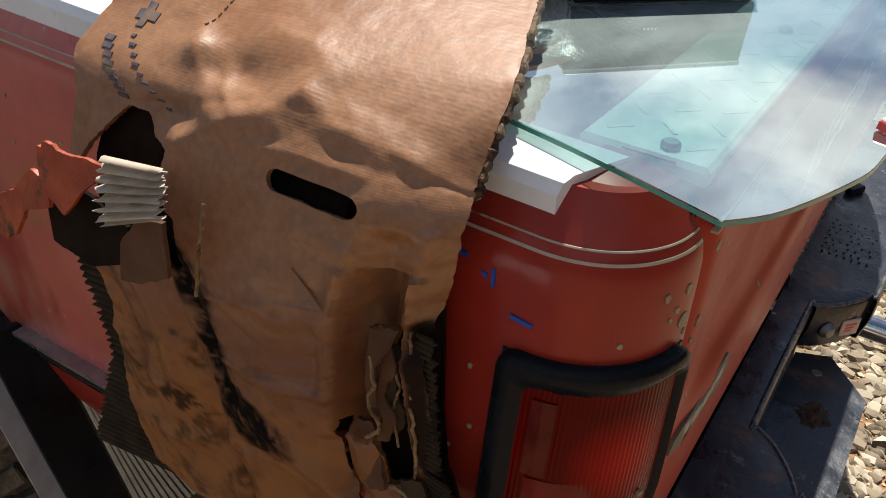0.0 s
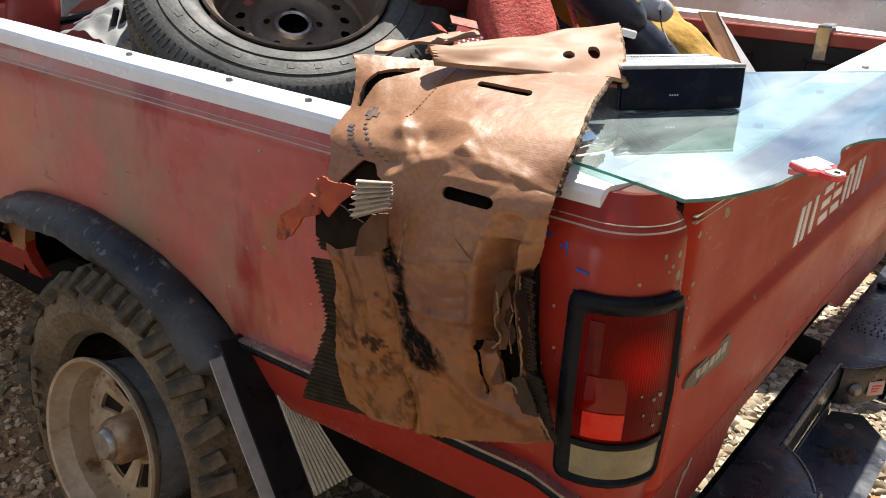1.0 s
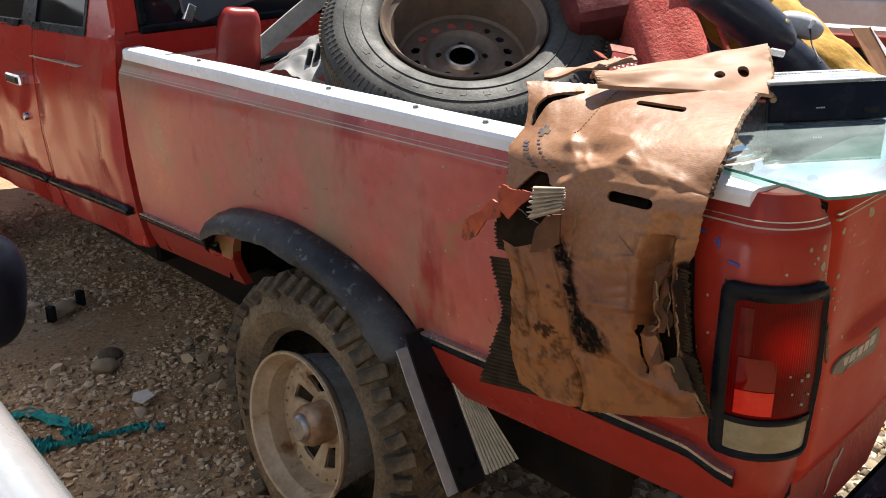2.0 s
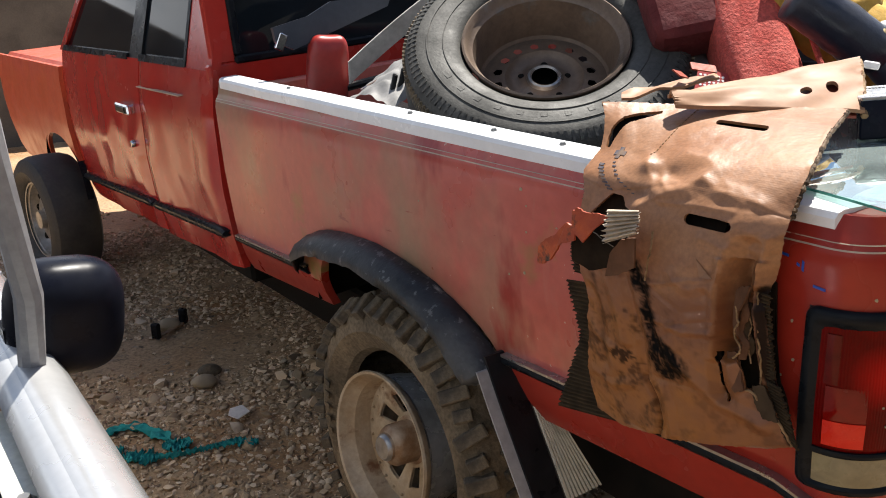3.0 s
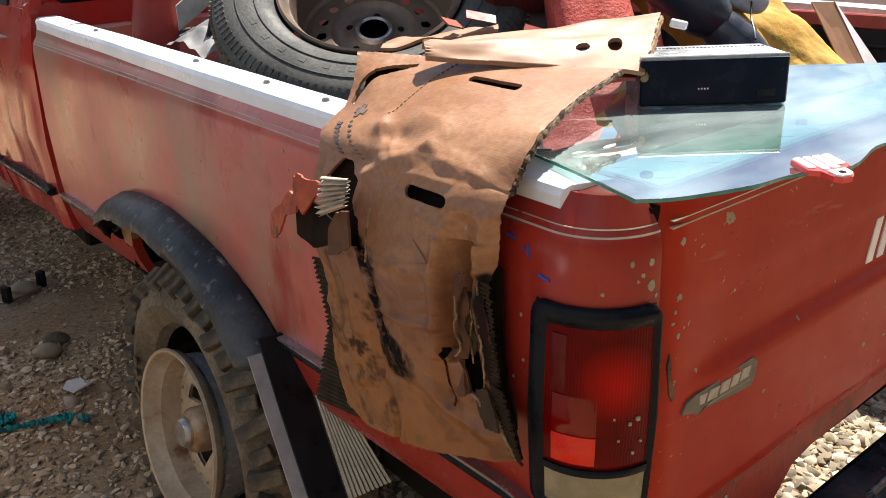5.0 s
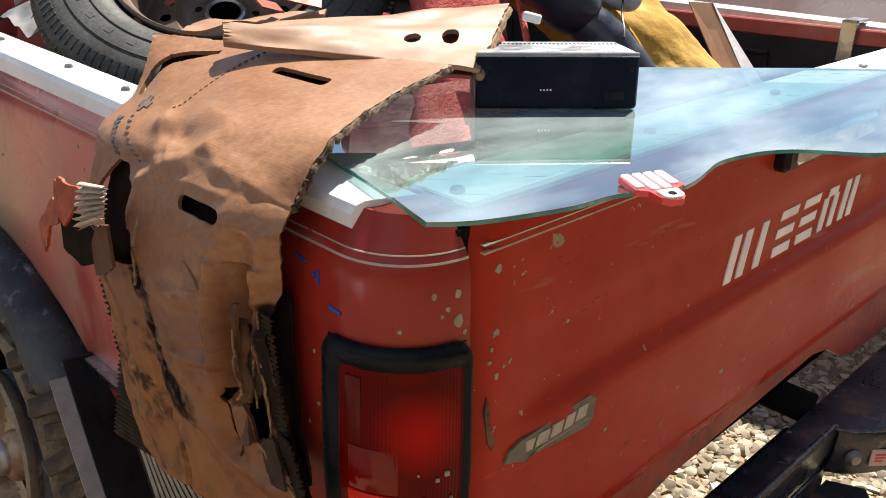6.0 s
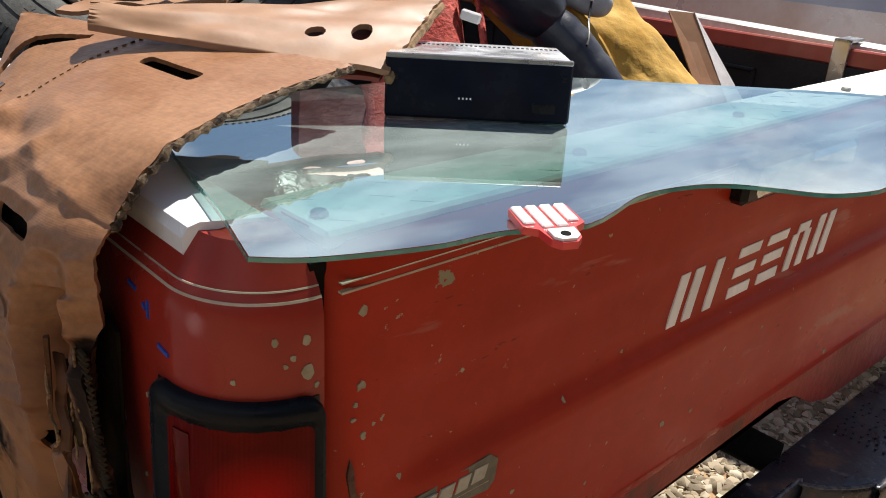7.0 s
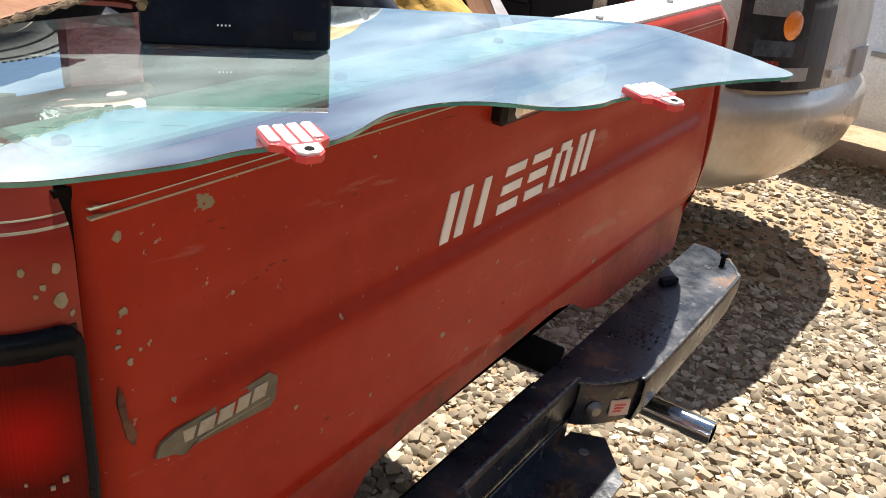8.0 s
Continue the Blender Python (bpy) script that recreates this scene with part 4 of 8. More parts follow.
# tail lamp round the corner
lamp = part("tail_lamp", bmesh.new(), BLACK_PLASTIC, truck, "black-framed red tail lamp with a yellowed reversing lens")


def lamp_patch(name, q0, q1, z0, z1, o0, o1, mat, label="", n=14, rows=4):
    bm_ = bmesh.new()
    f = lambda o: (lambda u, v: skin(q0 + (q1 - q0) * u, z0 + (z1 - z0) * v, o))
    shell(bm_, n, rows, f(o1), f(o0))
    return part(name, lean(bm_), mat, lamp, label, smooth=True, angle=0.7)


LQ0, LQ1, LZ0, LZ1 = 0.003, 0.130, 0.742, 0.984


def lamp_at(a, b, out):
    """a across from the tailgate edge to the front edge, b up, both 0 to 1; the lower front runs a little wider."""
    return skin(LQ0 + (LQ1 - LQ0) * a + 0.004 * a * (1 - b), LZ0 + (LZ1 - LZ0) * b, out)


def frame_ring(name, outer, inner, profile, mat, label=""):
    """A rounded frame between two rectangles (a0, a1, b0, b1); profile: share across the frame and height over the skin."""
    bm_ = bmesh.new()
    def rim_pts(r, rad):
        a0, a1, b0, b1 = r
        pts_ = []
        for (ca, cb, st) in ((a1 - rad / 0.127, b1 - rad / 0.242, 0), (a0 + rad / 0.127, b1 - rad / 0.242, 90), (a0 + rad / 0.127, b0 + rad / 0.242, 180), (a1 - rad / 0.127, b0 + rad / 0.242, 270)):
            for k in range(7):
                g = radians(st + 15 * k)
                pts_.append((ca + rad / 0.127 * math.cos(g), cb + rad / 0.242 * math.sin(g)))
        out_ = []
        for p, q in zip(pts_, pts_[1:] + pts_[:1]):
            m_ = 6 if math.dist(p, q) > 0.2 else 1
            out_ += [(p[0] + (q[0] - p[0]) * i / m_, p[1] + (q[1] - p[1]) * i / m_) for i in range(m_)]
        return out_
    o_, i_ = rim_pts(outer, 0.014), rim_pts(inner, 0.006)
    rows_ = [[bm_.verts.new(lamp_at(p[0] + (q[0] - p[0]) * s_, p[1] + (q[1] - p[1]) * s_, h)) for p, q in zip(o_, i_)] for s_, h in profile]
    for r0, r1 in zip(rows_, rows_[1:]):
        for k in range(len(o_)):
            j = (k + 1) % len(o_)
            bm_.faces.new((r0[k], r0[j], r1[j], r1[k]))
    return part(name, lean(bm_), mat, lamp, label, smooth=True, angle=0.9)


def lamp_panel(name, a0, a1, b0, b1, o0, o1, mat, label="", n=16, rows=8, parent_=None, ribs=0, deep=0.0):
    bm_ = bmesh.new()
    wave = lambda u: deep * (0.5 - 0.5 * math.cos(2 * math.pi * ribs * u)) if ribs else 0.0
    f = lambda u, v: lamp_at(a0 + (a1 - a0) * u, b0 + (b1 - b0) * v, o1 + 0.002 * math.sin(math.pi * u) * math.sin(math.pi * v) - wave(u))
    g = lambda u, v: lamp_at(a0 + (a1 - a0) * u, b0 + (b1 - b0) * v, o0)
    shell(bm_, ribs * 4 + 1 if ribs else n, rows, f, g)
    return part(name, lean(bm_), mat, parent_ or lamp, label, smooth=True, angle=0.9)


def lens_material():
    """Red lens: lit bowl behind the ribs painted as brighter red, deep red elsewhere."""
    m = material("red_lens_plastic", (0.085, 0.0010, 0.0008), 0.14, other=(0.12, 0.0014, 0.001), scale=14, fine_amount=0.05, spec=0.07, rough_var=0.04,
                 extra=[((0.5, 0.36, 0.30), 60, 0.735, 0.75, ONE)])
    n, l = m.node_tree.nodes, m.node_tree.links
    b = n["Principled BSDF"]
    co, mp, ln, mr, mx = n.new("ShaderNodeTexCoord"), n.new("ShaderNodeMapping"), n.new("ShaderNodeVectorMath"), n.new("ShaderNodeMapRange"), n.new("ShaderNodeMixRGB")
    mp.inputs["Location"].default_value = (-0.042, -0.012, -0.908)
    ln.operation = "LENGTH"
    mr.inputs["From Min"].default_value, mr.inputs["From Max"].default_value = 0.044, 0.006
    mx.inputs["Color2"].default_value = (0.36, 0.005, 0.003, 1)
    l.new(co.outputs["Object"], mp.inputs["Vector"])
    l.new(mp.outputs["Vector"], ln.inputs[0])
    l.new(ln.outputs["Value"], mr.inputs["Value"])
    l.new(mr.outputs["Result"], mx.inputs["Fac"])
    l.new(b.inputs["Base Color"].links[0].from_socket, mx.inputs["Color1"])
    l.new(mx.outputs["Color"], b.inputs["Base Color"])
    return m


lamp_panel("lamp_back", 0.01, 0.99, 0.01, 0.99, -0.006, 0.001, BLACK_PLASTIC)
SLOPE = [(0.0, -0.002), (0.0, 0.005), (0.10, 0.0085), (0.45, 0.0095), (0.60, 0.0085), (1.0, 0.0035)]
frame_ring("frame", (0.0, 1.0, 0.0, 1.0), (0.055, 0.830, 0.058, 0.905), SLOPE, RUBBER, "thick black rubber lamp frame")
lamp_panel("frame_divider", 0.05, 0.84, 0.222, 0.256, 0.0, 0.0075, RUBBER, n=16, rows=4)
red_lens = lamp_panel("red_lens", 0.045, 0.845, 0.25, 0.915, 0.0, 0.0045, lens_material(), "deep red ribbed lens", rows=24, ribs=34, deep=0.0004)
lamp_panel("clear_lens", 0.05, 0.835, 0.05, 0.226, 0.0, 0.0055, LAMP_CLEAR, "yellowed clear reversing lens", rows=6)
lamp_panel("side_reflector", 0.45, 0.765, 0.285, 0.425, 0.004, 0.0074, material("bright_red_reflector", (0.62, 0.018, 0.006), 0.3, other=(0.52, 0.012, 0.004), scale=60, spec=0.3), "bright orange-red side reflector", n=8, rows=6)
lamp_panel("side_lens", 0.45, 0.765, 0.425, 0.61, 0.003, 0.0062, material("mid_red_lens", (0.16, 0.003, 0.002), 0.2, other=(0.12, 0.003, 0.002), scale=20, spec=0.25), "dull red side lens", n=8, rows=6)
lamp_panel("lens_band", 0.68, 0.79, 0.62, 0.88, 0.003, 0.0056, material("smoky_lens_band", (0.10, 0.006, 0.005), 0.18, other=(0.07, 0.003, 0.002), scale=20, spec=0.15), "smoky upright band in the lens", n=6, rows=8)
for q_, z_, s_ in ((0.022, 0.862, 0.0035), (0.030, 0.858, 0.0028), (0.018, 0.835, 0.002), (0.040, 0.840, 0.002), (0.025, 0.822, 0.0022), (0.045, 0.866, 0.0018)):
    lamp_patch("lens_scuff", q_, q_ + s_, z_, z_ + s_ * 1.2, 0.003, 0.0072, CHIP, "pale scuff on the lens", n=3, rows=3)

# blue paint-pen marks on the corner
for q0, q1, z0, z1 in ((0.160, 0.172, 1.034, 1.037), (0.140, 0.1425, 1.020, 1.032), (0.1455, 0.149, 1.025, 1.028), (0.112, 0.127, 1.003, 1.006)):
    bm = bmesh.new()
    shell(bm, 4, 2, lambda u, v: skin(q0 + (q1 - q0) * u, z0 + (z1 - z0) * v + 0.006 * (u - 0.5) * (1 if q1 < 0.11 else 0.3), 0.0012), lambda u, v: skin(q0 + (q1 - q0) * u, z0 + (z1 - z0) * v + 0.006 * (u - 0.5) * (1 if q1 < 0.11 else 0.3), -0.002))
    part("pen_mark", lean(bm), BLUE_INK, truck, "blue paint-pen mark")

# chips near the seam on the corner
rng = random.Random(77)
for q0, z0, r in ((0.012, 1.002, 0.0062), (0.013, 1.026, 0.0045), (0.034, 1.027, 0.0032), (0.022, 1.014, 0.0030), (0.027, 1.008, 0.0022), (0.060, 0.998, 0.0025), (0.118, 0.93, 0.0030), (0.150, 0.955, 0.0022), (0.145, 0.905, 0.0026), (0.160, 0.880, 0.0022), (0.006, 0.990, 0.0025)):
    bm = bmesh.new()
    ring_ = [(q0 + 0.8 * r * rng.uniform(0.6, 1.15) * math.cos(2 * math.pi * k / 9), z0 + r * rng.uniform(0.6, 1.15) * math.sin(2 * math.pi * k / 9)) for k in range(9)]
    top_, low_ = [bm.verts.new(skin(q, z, 0.0008)) for q, z in ring_], [bm.verts.new(skin(q, z, -0.002)) for q, z in ring_]
    bm.faces.new(top_)
    for k in range(9):
        bm.faces.new((top_[k], low_[k], low_[(k + 1) % 9], top_[(k + 1) % 9]))
    part("paint_chip", lean(bm), CHIP, truck, "grey-green paint chip")

for y0, z0, r in ((0.602, 1.034, 0.0035), (0.590, 1.008, 0.0020), (0.592, 0.963, 0.0022), (0.600, 0.890, 0.0030), (0.640, 0.878, 0.0025), (0.520, 0.985, 0.002), (0.905, 0.960, 0.002), (0.480, 0.860, 0.0025)):
    bm = bmesh.new()
    ring_ = [(q_of(y0) + r * rng.uniform(0.6, 1.15) * math.cos(2 * math.pi * k / 9), z0 + r * rng.uniform(0.6, 1.15) * math.sin(2 * math.pi * k / 9)) for k in range(9)]
    top_, low_ = [bm.verts.new(skin(q, z, 0.0008)) for q, z in ring_], [bm.verts.new(skin(q, z, -0.002)) for q, z in ring_]
    bm.faces.new(top_)
    for k in range(9):
        bm.faces.new((top_[k], low_[k], low_[(k + 1) % 9], top_[(k + 1) % 9]))
    part("paint_chip", lean(bm), CHIP, truck, "pale paint chip")

# step bumper
BZ0, BZ1 = 0.420, 0.506


def tilt_up(bm_):
    for v in bm_.verts:
        v.co.z += ROLL * v.co.x
    return bm_


half = [(0.155, -0.022), (0.173, -0.030), (0.190, -0.054), (0.227, -0.084), (0.265, -0.103), (0.300, -0.113), (0.74, -0.113), (0.80, -0.103), (0.85, -0.070), (0.885, -0.02), (0.885, 0.030)]
BC = 0.795                                            # middle of the bumper
rim_line = [(BC - x, y) for x, y in half[::-1]] + [(BC + x, y) for x, y in half]
soft_line = [(p.x, p.y) for p in bezier_list([(x, y, 0) for x, y in rim_line[1:-1]], 90)]
bm = bmesh.new()
rows = []
for x, y in soft_line:
    dz = 0.003 * noise.noise(Vector((x * 5, y * 9, 1)))
    rows.append([bm.verts.new((x, yy, zz)) for yy, zz in ((0.032, BZ0), (0.032, BZ1), (y * 0.5 + 0.016, BZ1 + dz), (y + 0.010, BZ1 + dz * 0.5), (y + 0.003, BZ1 - 0.002), (y, BZ1 - 0.008), (y + 0.002 + dz, BZ1 - 0.045), (y + 0.010, BZ0), (0.020, BZ0))])
for r0, r1 in zip(rows, rows[1:]):
    for k in range(9):
        bm.faces.new((r0[k], r1[k], r1[(k + 1) % 9], r0[(k + 1) % 9]))
for r in (rows[0], rows[-1]):
    bm.faces.new(r)
bumper = part("step_bumper", tilt_up(bm), BUMPER, truck, "black painted steel step bumper, scuffed and chipped", smooth=True, angle=0.5)
bm = bmesh.new()                                      # rolled lip along the outer edge
tube(bm, [(x, y + 0.006, BZ1 - 0.001) for x, y in soft_line[4:-4]], 0.0038, 8, flat=0.7)
part("edge_lip", tilt_up(bm), material("worn_bumper_lip", (0.05, 0.055, 0.065), 0.35, other=(0.14, 0.13, 0.12), scale=40, lo=0.45, hi=0.7, spec=0.5), bumper, "worn rolled edge of the bumper", smooth=True, angle=2)
bm = bmesh.new()                                      # two worn patches of raised grip
rng = random.Random(31)
for cx, cy in ((1.22, -0.035), (0.40, -0.045)):
    for i in range(9):
        for j in range(7):
            if rng.random() < 0.75:
                x_, y_ = cx + 0.017 * i - 0.07, cy + 0.013 * j - 0.04 + 0.004 * (i % 2)
                box(bm, (x_, y_, BZ1 - 0.001), (x_ + 0.009, y_ + 0.0035, BZ1 + 0.0022))
part("grip_texture", tilt_up(bm), BUMPER, bumper, "raised grip bumps")["kind"] = "stuff"
bm = bmesh.new()
prism(bm, [(0.60, -0.020), (0.575, -0.075), (0.64, -0.148), (0.93, -0.148), (1.015, -0.075), (0.99, -0.020)], 0.006, pose(0, 0, 0.386))
step = part("step_plate", tilt_up(bm), BUMPER, bumper, "lower step plate in the bumper notch")
bm = bmesh.new()
box(bm, (0.62, -0.020, 0.386), (0.97, -0.014, 0.43), 0.002)
part("plate_riser", tilt_up(bm), BUMPER, bumper, "upright back of the step")
for xx, yy, rr in ((0.955, -0.064, 0.008),):
    bm = bmesh.new()
    lathe(bm, [(0, 0.0012), (rr, 0.0012), (rr + 0.001, 0)], pose(xx, yy, 0.392), 16)
    part("plate_hole", tilt_up(bm), SCREW, step, "bright bolt in the plate")
bm = bmesh.new()                                      # crust of dried mud on the plate
grid(bm, 26, 20, lambda u, v: Vector((0.845 + 0.075 * (u - 0.5) * (1 + 0.5 * noise.noise(Vector((v * 4, 1, 2)))), -0.082 + 0.060 * (v - 0.5) * (1 + 0.6 * noise.noise(Vector((u * 4, 5, 2)))),
                                      0.3905 + 0.009 * max(0.0, 1 - 4 * ((u - 0.5) ** 2 + (v - 0.5) ** 2)) * (0.7 + 0.8 * noise.noise(Vector((u * 9, v * 9, 1)))))))
part("mud_crust", tilt_up(bm), material("dark_dried_mud", (0.030, 0.016, 0.010), 0.9, other=(0.085, 0.045, 0.026), scale=60, bump=0.8, bump_scale=90), step, "dark brown crust of dried mud", smooth=True)
# black strip added for the shadow along the bumper's back edge
bm = bmesh.new()
box(bm, (0.22, 0.034, 0.440), (0.95, 0.052, 0.485), 0.005)
part("back_strip", tilt_up(bm), DARK, bumper, "black strip added behind the bumper as its shadow", smooth=True)
FACE = math.degrees(math.atan2(-0.03, 0.037))         # the slanted inner face of the notch
bm = bmesh.new()
box(bm, (-0.019, -0.0025, -0.016), (0.019, 0.0005, 0.016), 0.001, pose(1.023, -0.0835, 0.455, 0, 0, FACE))
label_ = part("bumper_sticker", tilt_up(bm), material("pinkish_sticker", (0.55, 0.42, 0.38), 0.6, other=(0.45, 0.3, 0.27), scale=60), bumper, "faded pinkish square sticker")
for k in range(3):
    bm = bmesh.new()
    box(bm, (-0.011, -0.0032, -0.0015), (0.011 - 0.004 * k, -0.002, 0.0015), 0, pose(1.023, -0.0835, 0.461 - 0.006 * k, 0, 0, FACE))
    part("sticker_bar", tilt_up(bm), CLIP_RED, label_, "plain red printed bar")
bm = bmesh.new()
lathe(bm, [(0, 0.011), (0.008, 0.010), (0.014, 0.003), (0.015, 0)], pose(0.985, -0.0535, 0.457, 90, 0, FACE), 16)
part("bumper_bolt", tilt_up(bm), SCREW, bumper, "round bolt head", smooth=True)
bm = bmesh.new()
lathe(bm, [(0, 0.030), (0.009, 0.030), (0.010, 0.022), (0.006, 0.018), (0.006, 0)], pose(1.61, -0.058, BZ1), 12)
part("bumper_stud", tilt_up(bm), RUBBER, bumper, "black rubber stud", smooth=True)
bm = bmesh.new()
box(bm, (-0.022, -0.010, 0), (0.022, 0.010, 0.014), 0.003, pose(1.43, 0.0, BZ1, 0, 0, -25))
part("bumper_stud", tilt_up(bm), RUBBER, bumper, "black rubber block", smooth=True)
bm = bmesh.new()
lathe(bm, [(0.020, 0.0), (0.024, 0.0), (0.024, -0.17), (0.020, -0.17)], pose(1.20, -0.205, 0.335, 90, 0, 0), 20, closed=True)
part("exhaust_tip", lean(bm), CHROME, truck, "chrome exhaust tip", smooth=True)

# ---- cab ----
CX = 0.004


def cab_x(z):
    return CX + lerp_list([(0.40, 0.055), (0.50, 0.02), (0.60, 0.004), (0.66, -0.006), (0.80, -0.014), (1.02, -0.006), (1.10, 0.006), (1.15, 0.016), (1.60, 0.16)], z)


def cab_panel(name, y0, y1, zlo, zhi, mat, label, crumple=0.0, thick=0.02, n=40, rows=40):
    bm_ = bmesh.new()

    def at(u, v, d):
        y = y0(v) + (y1(v) - y0(v)) * u
        z = zlo(y) + (zhi(y) - zlo(y)) * v
        edge = min(1, u * 14, (1 - u) * 14)
        c = crumple * (noise.noise(Vector((y * 3.2, z * 2.6, 7))) + 0.5 * noise.noise(Vector((y * 8, z * 6, 3)))) * edge
        return Vector((cab_x(z) + d + (1 - edge) * 0.006 + c, y, z))
    shell(bm_, n, rows, lambda u, v: at(u, v, 0), lambda u, v: at(u, v, thick))
    return part(name, lean(bm_), mat, truck, label, smooth=True, angle=0.9)


rock = lambda y: 0.545 - 0.050 * (y - 2.0)
belt = lambda y: 1.150 + 0.008 * (y - 2.0)
quarter = cab_panel("cab_quarter_panel", lambda v: 1.955, lambda v: 2.660 + 0.045 * (1 - v), rock, belt, RED_CAB, "dented glossy red extended-cab panel", 0.012)
door = cab_panel("cab_door", lambda v: 2.668 + 0.045 * (1 - v), lambda v: 3.86, rock, belt, RED_CAB, "dented glossy red cab door", 0.009)
# front fender with its wheel opening
bm = bmesh.new()


def fender_at(u, v, d):
    y = 3.868 + 1.75 * u
    w_ = (y - 4.22) / 0.40
    lo = 0.42 if abs(w_) > 1 else 0.42 + 0.30 * (1 - abs(w_) ** 2.6) ** 0.5
    if y < 3.66:
        lo = 0.42
    z = lo + (1.075 - lo) * v
    return Vector((cab_x(z) + d - 0.012, y, z))


shell(bm, 66, 24, lambda u, v: fender_at(u, v, 0), lambda u, v: fender_at(u, v, 0.02))
fender = part("front_fender", lean(bm), ORANGE_RED, truck, "sun-faded orange-red front fender", smooth=True)
bm = bmesh.new()
box(bm, (0.05, 3.87, 1.03), (1.42, 5.62, 1.075), 0.02)
part("hood", lean(bm), ORANGE_RED, truck, "sun-faded orange-red hood", smooth=True)
bm = bmesh.new()
box(bm, (-0.0135, 4.10, 0.955), (-0.006, 4.24, 0.985), 0.002)
part("fender_badge", lean(bm), STEEL, fender, "small dark metal fender badge")
bm = bmesh.new()
grid(bm, 24, 2, lambda u, v: Vector((-0.016 + 0.03 * v, 4.22 - 0.405 * math.cos(math.pi * u), 0.44 + 0.30 * math.sin(math.pi * u) ** 0.7)))
part("front_flare", lean(bm), RUBBER, truck, "black front wheel-arch trim", smooth=True)
# rubber moulding along the cab
for ya, yb in ((1.965, 2.690), (2.712, 3.84)):
    bm = bmesh.new()
    zc = lambda y: 0.664 - 0.060 * (y - 2)

    def mould(u, v, o):
        y = ya + (yb - ya) * u
        z = zc(y) + 0.034 * (v - 0.5) * (1 if 0.02 < u < 0.98 else 0.5)
        return Vector((cab_x(z) - o - 0.010 * math.sin(math.pi * v), y, z))
    shell(bm, 30, 6, lambda u, v: mould(u, v, 0.014), lambda u, v: mould(u, v, -0.006))
    part("door_moulding", lean(bm), RUBBER, truck, "wide black door moulding", smooth=True)
# cream stripe on the quarter panel
bm = bmesh.new()
shell(bm, 20, 2, lambda u, v: Vector((cab_x(1.065) - 0.0135, 2.2 + 0.44 * u, 1.063 + 0.003 * v)), lambda u, v: Vector((cab_x(1.065) + 0.004, 2.2 + 0.44 * u, 1.063 + 0.003 * v)))
part("pinstripe", lean(bm), CREAM, quarter, "faint cream pinstripe")
# door handle and lock
bm = bmesh.new()
box(bm, (-0.030, 2.74, 0.955), (0.004, 2.90, 0.992), 0.006)
dh = part("door_handle", lean(bm), CHROME, door, "chrome flap door handle", smooth=True)
bm = bmesh.new()
box(bm, (-0.033, 2.77, 0.962), (-0.020, 2.87, 0.984), 0.003)
part("door_handle_recess", lean(bm), BLACK_PLASTIC, door, "dark handle recess")
bm = bmesh.new()
lathe(bm, [(0, 0.006), (0.010, 0.005), (0.013, 0.0), (0.013, -0.01)], pose(-0.018, 2.800, 0.842, 0, -90, 0), 16)
part("door_lock", lean(bm), CHROME, door, "chrome door lock", smooth=True)


# glasshouse: pillars, window panes with rubber, roof, rear wall
def glass_panel(name, corners, mat, depth, label="", parent=truck, inset_=0.0):
    bm_ = bmesh.new()
    pts = [Vector((cab_x(z) + inset_, y, z)) for y, z in corners]
    back = [p + Vector((depth, 0, 0)) for p in pts]
    f = [bm_.verts.new(p) for p in pts]
    g = [bm_.verts.new(p) for p in back]
    bm_.faces.new(f)
    bm_.faces.new(g[::-1])
    for i in range(len(f)):
        j = (i + 1) % len(f)
        bm_.faces.new((f[i], f[j], g[j], g[i]))
    return part(name, lean(bm_), mat, parent, label)


belt_z = 1.150
glass_panel("rear_pillar", [(1.955, belt_z), (2.165, belt_z), (2.20, 1.52), (2.02, 1.56), (1.975, 1.50)], RED_CAB, 0.03, "red rear cab pillar")
glass_panel("door_pillar", [(2.645, belt_z), (2.79, belt_z), (2.76, 1.52), (2.645, 1.52)], BLACK_PLASTIC, 0.03, "black door pillar", inset_=0.006)
glass_panel("roof_rail", [(2.0, 1.515), (3.45, 1.515), (3.45, 1.60), (2.0, 1.60)], RED_CAB, 0.03, "red roof rail")
glass_panel("front_pillar", [(3.80, belt_z), (3.88, belt_z), (3.50, 1.54), (3.42, 1.54)], RED_CAB, 0.03, "red windscreen pillar")
for (a_, b_, c_, d_) in ((2.165, 2.645, 2.645, 2.205), (2.79, 3.80, 3.42, 2.76)):
    glass_panel("window_rubber", [(a_, belt_z), (b_, belt_z), (b_, belt_z + 0.022), (a_, belt_z + 0.022)], RUBBER, 0.02, "black window rubber", inset_=-0.004)
    glass_panel("side_window", [(a_, belt_z + 0.02), (b_, belt_z + 0.02), (c_, 1.515), (d_, 1.515)], WINDOW, 0.006, "dark side window", inset_=0.014)
for za, zb in ((belt_z, 1.515),):
    glass_panel("window_rubber", [(2.165, za), (2.187, za), (2.222, zb), (2.20, zb)], RUBBER, 0.02, "black window rubber", inset_=-0.003)
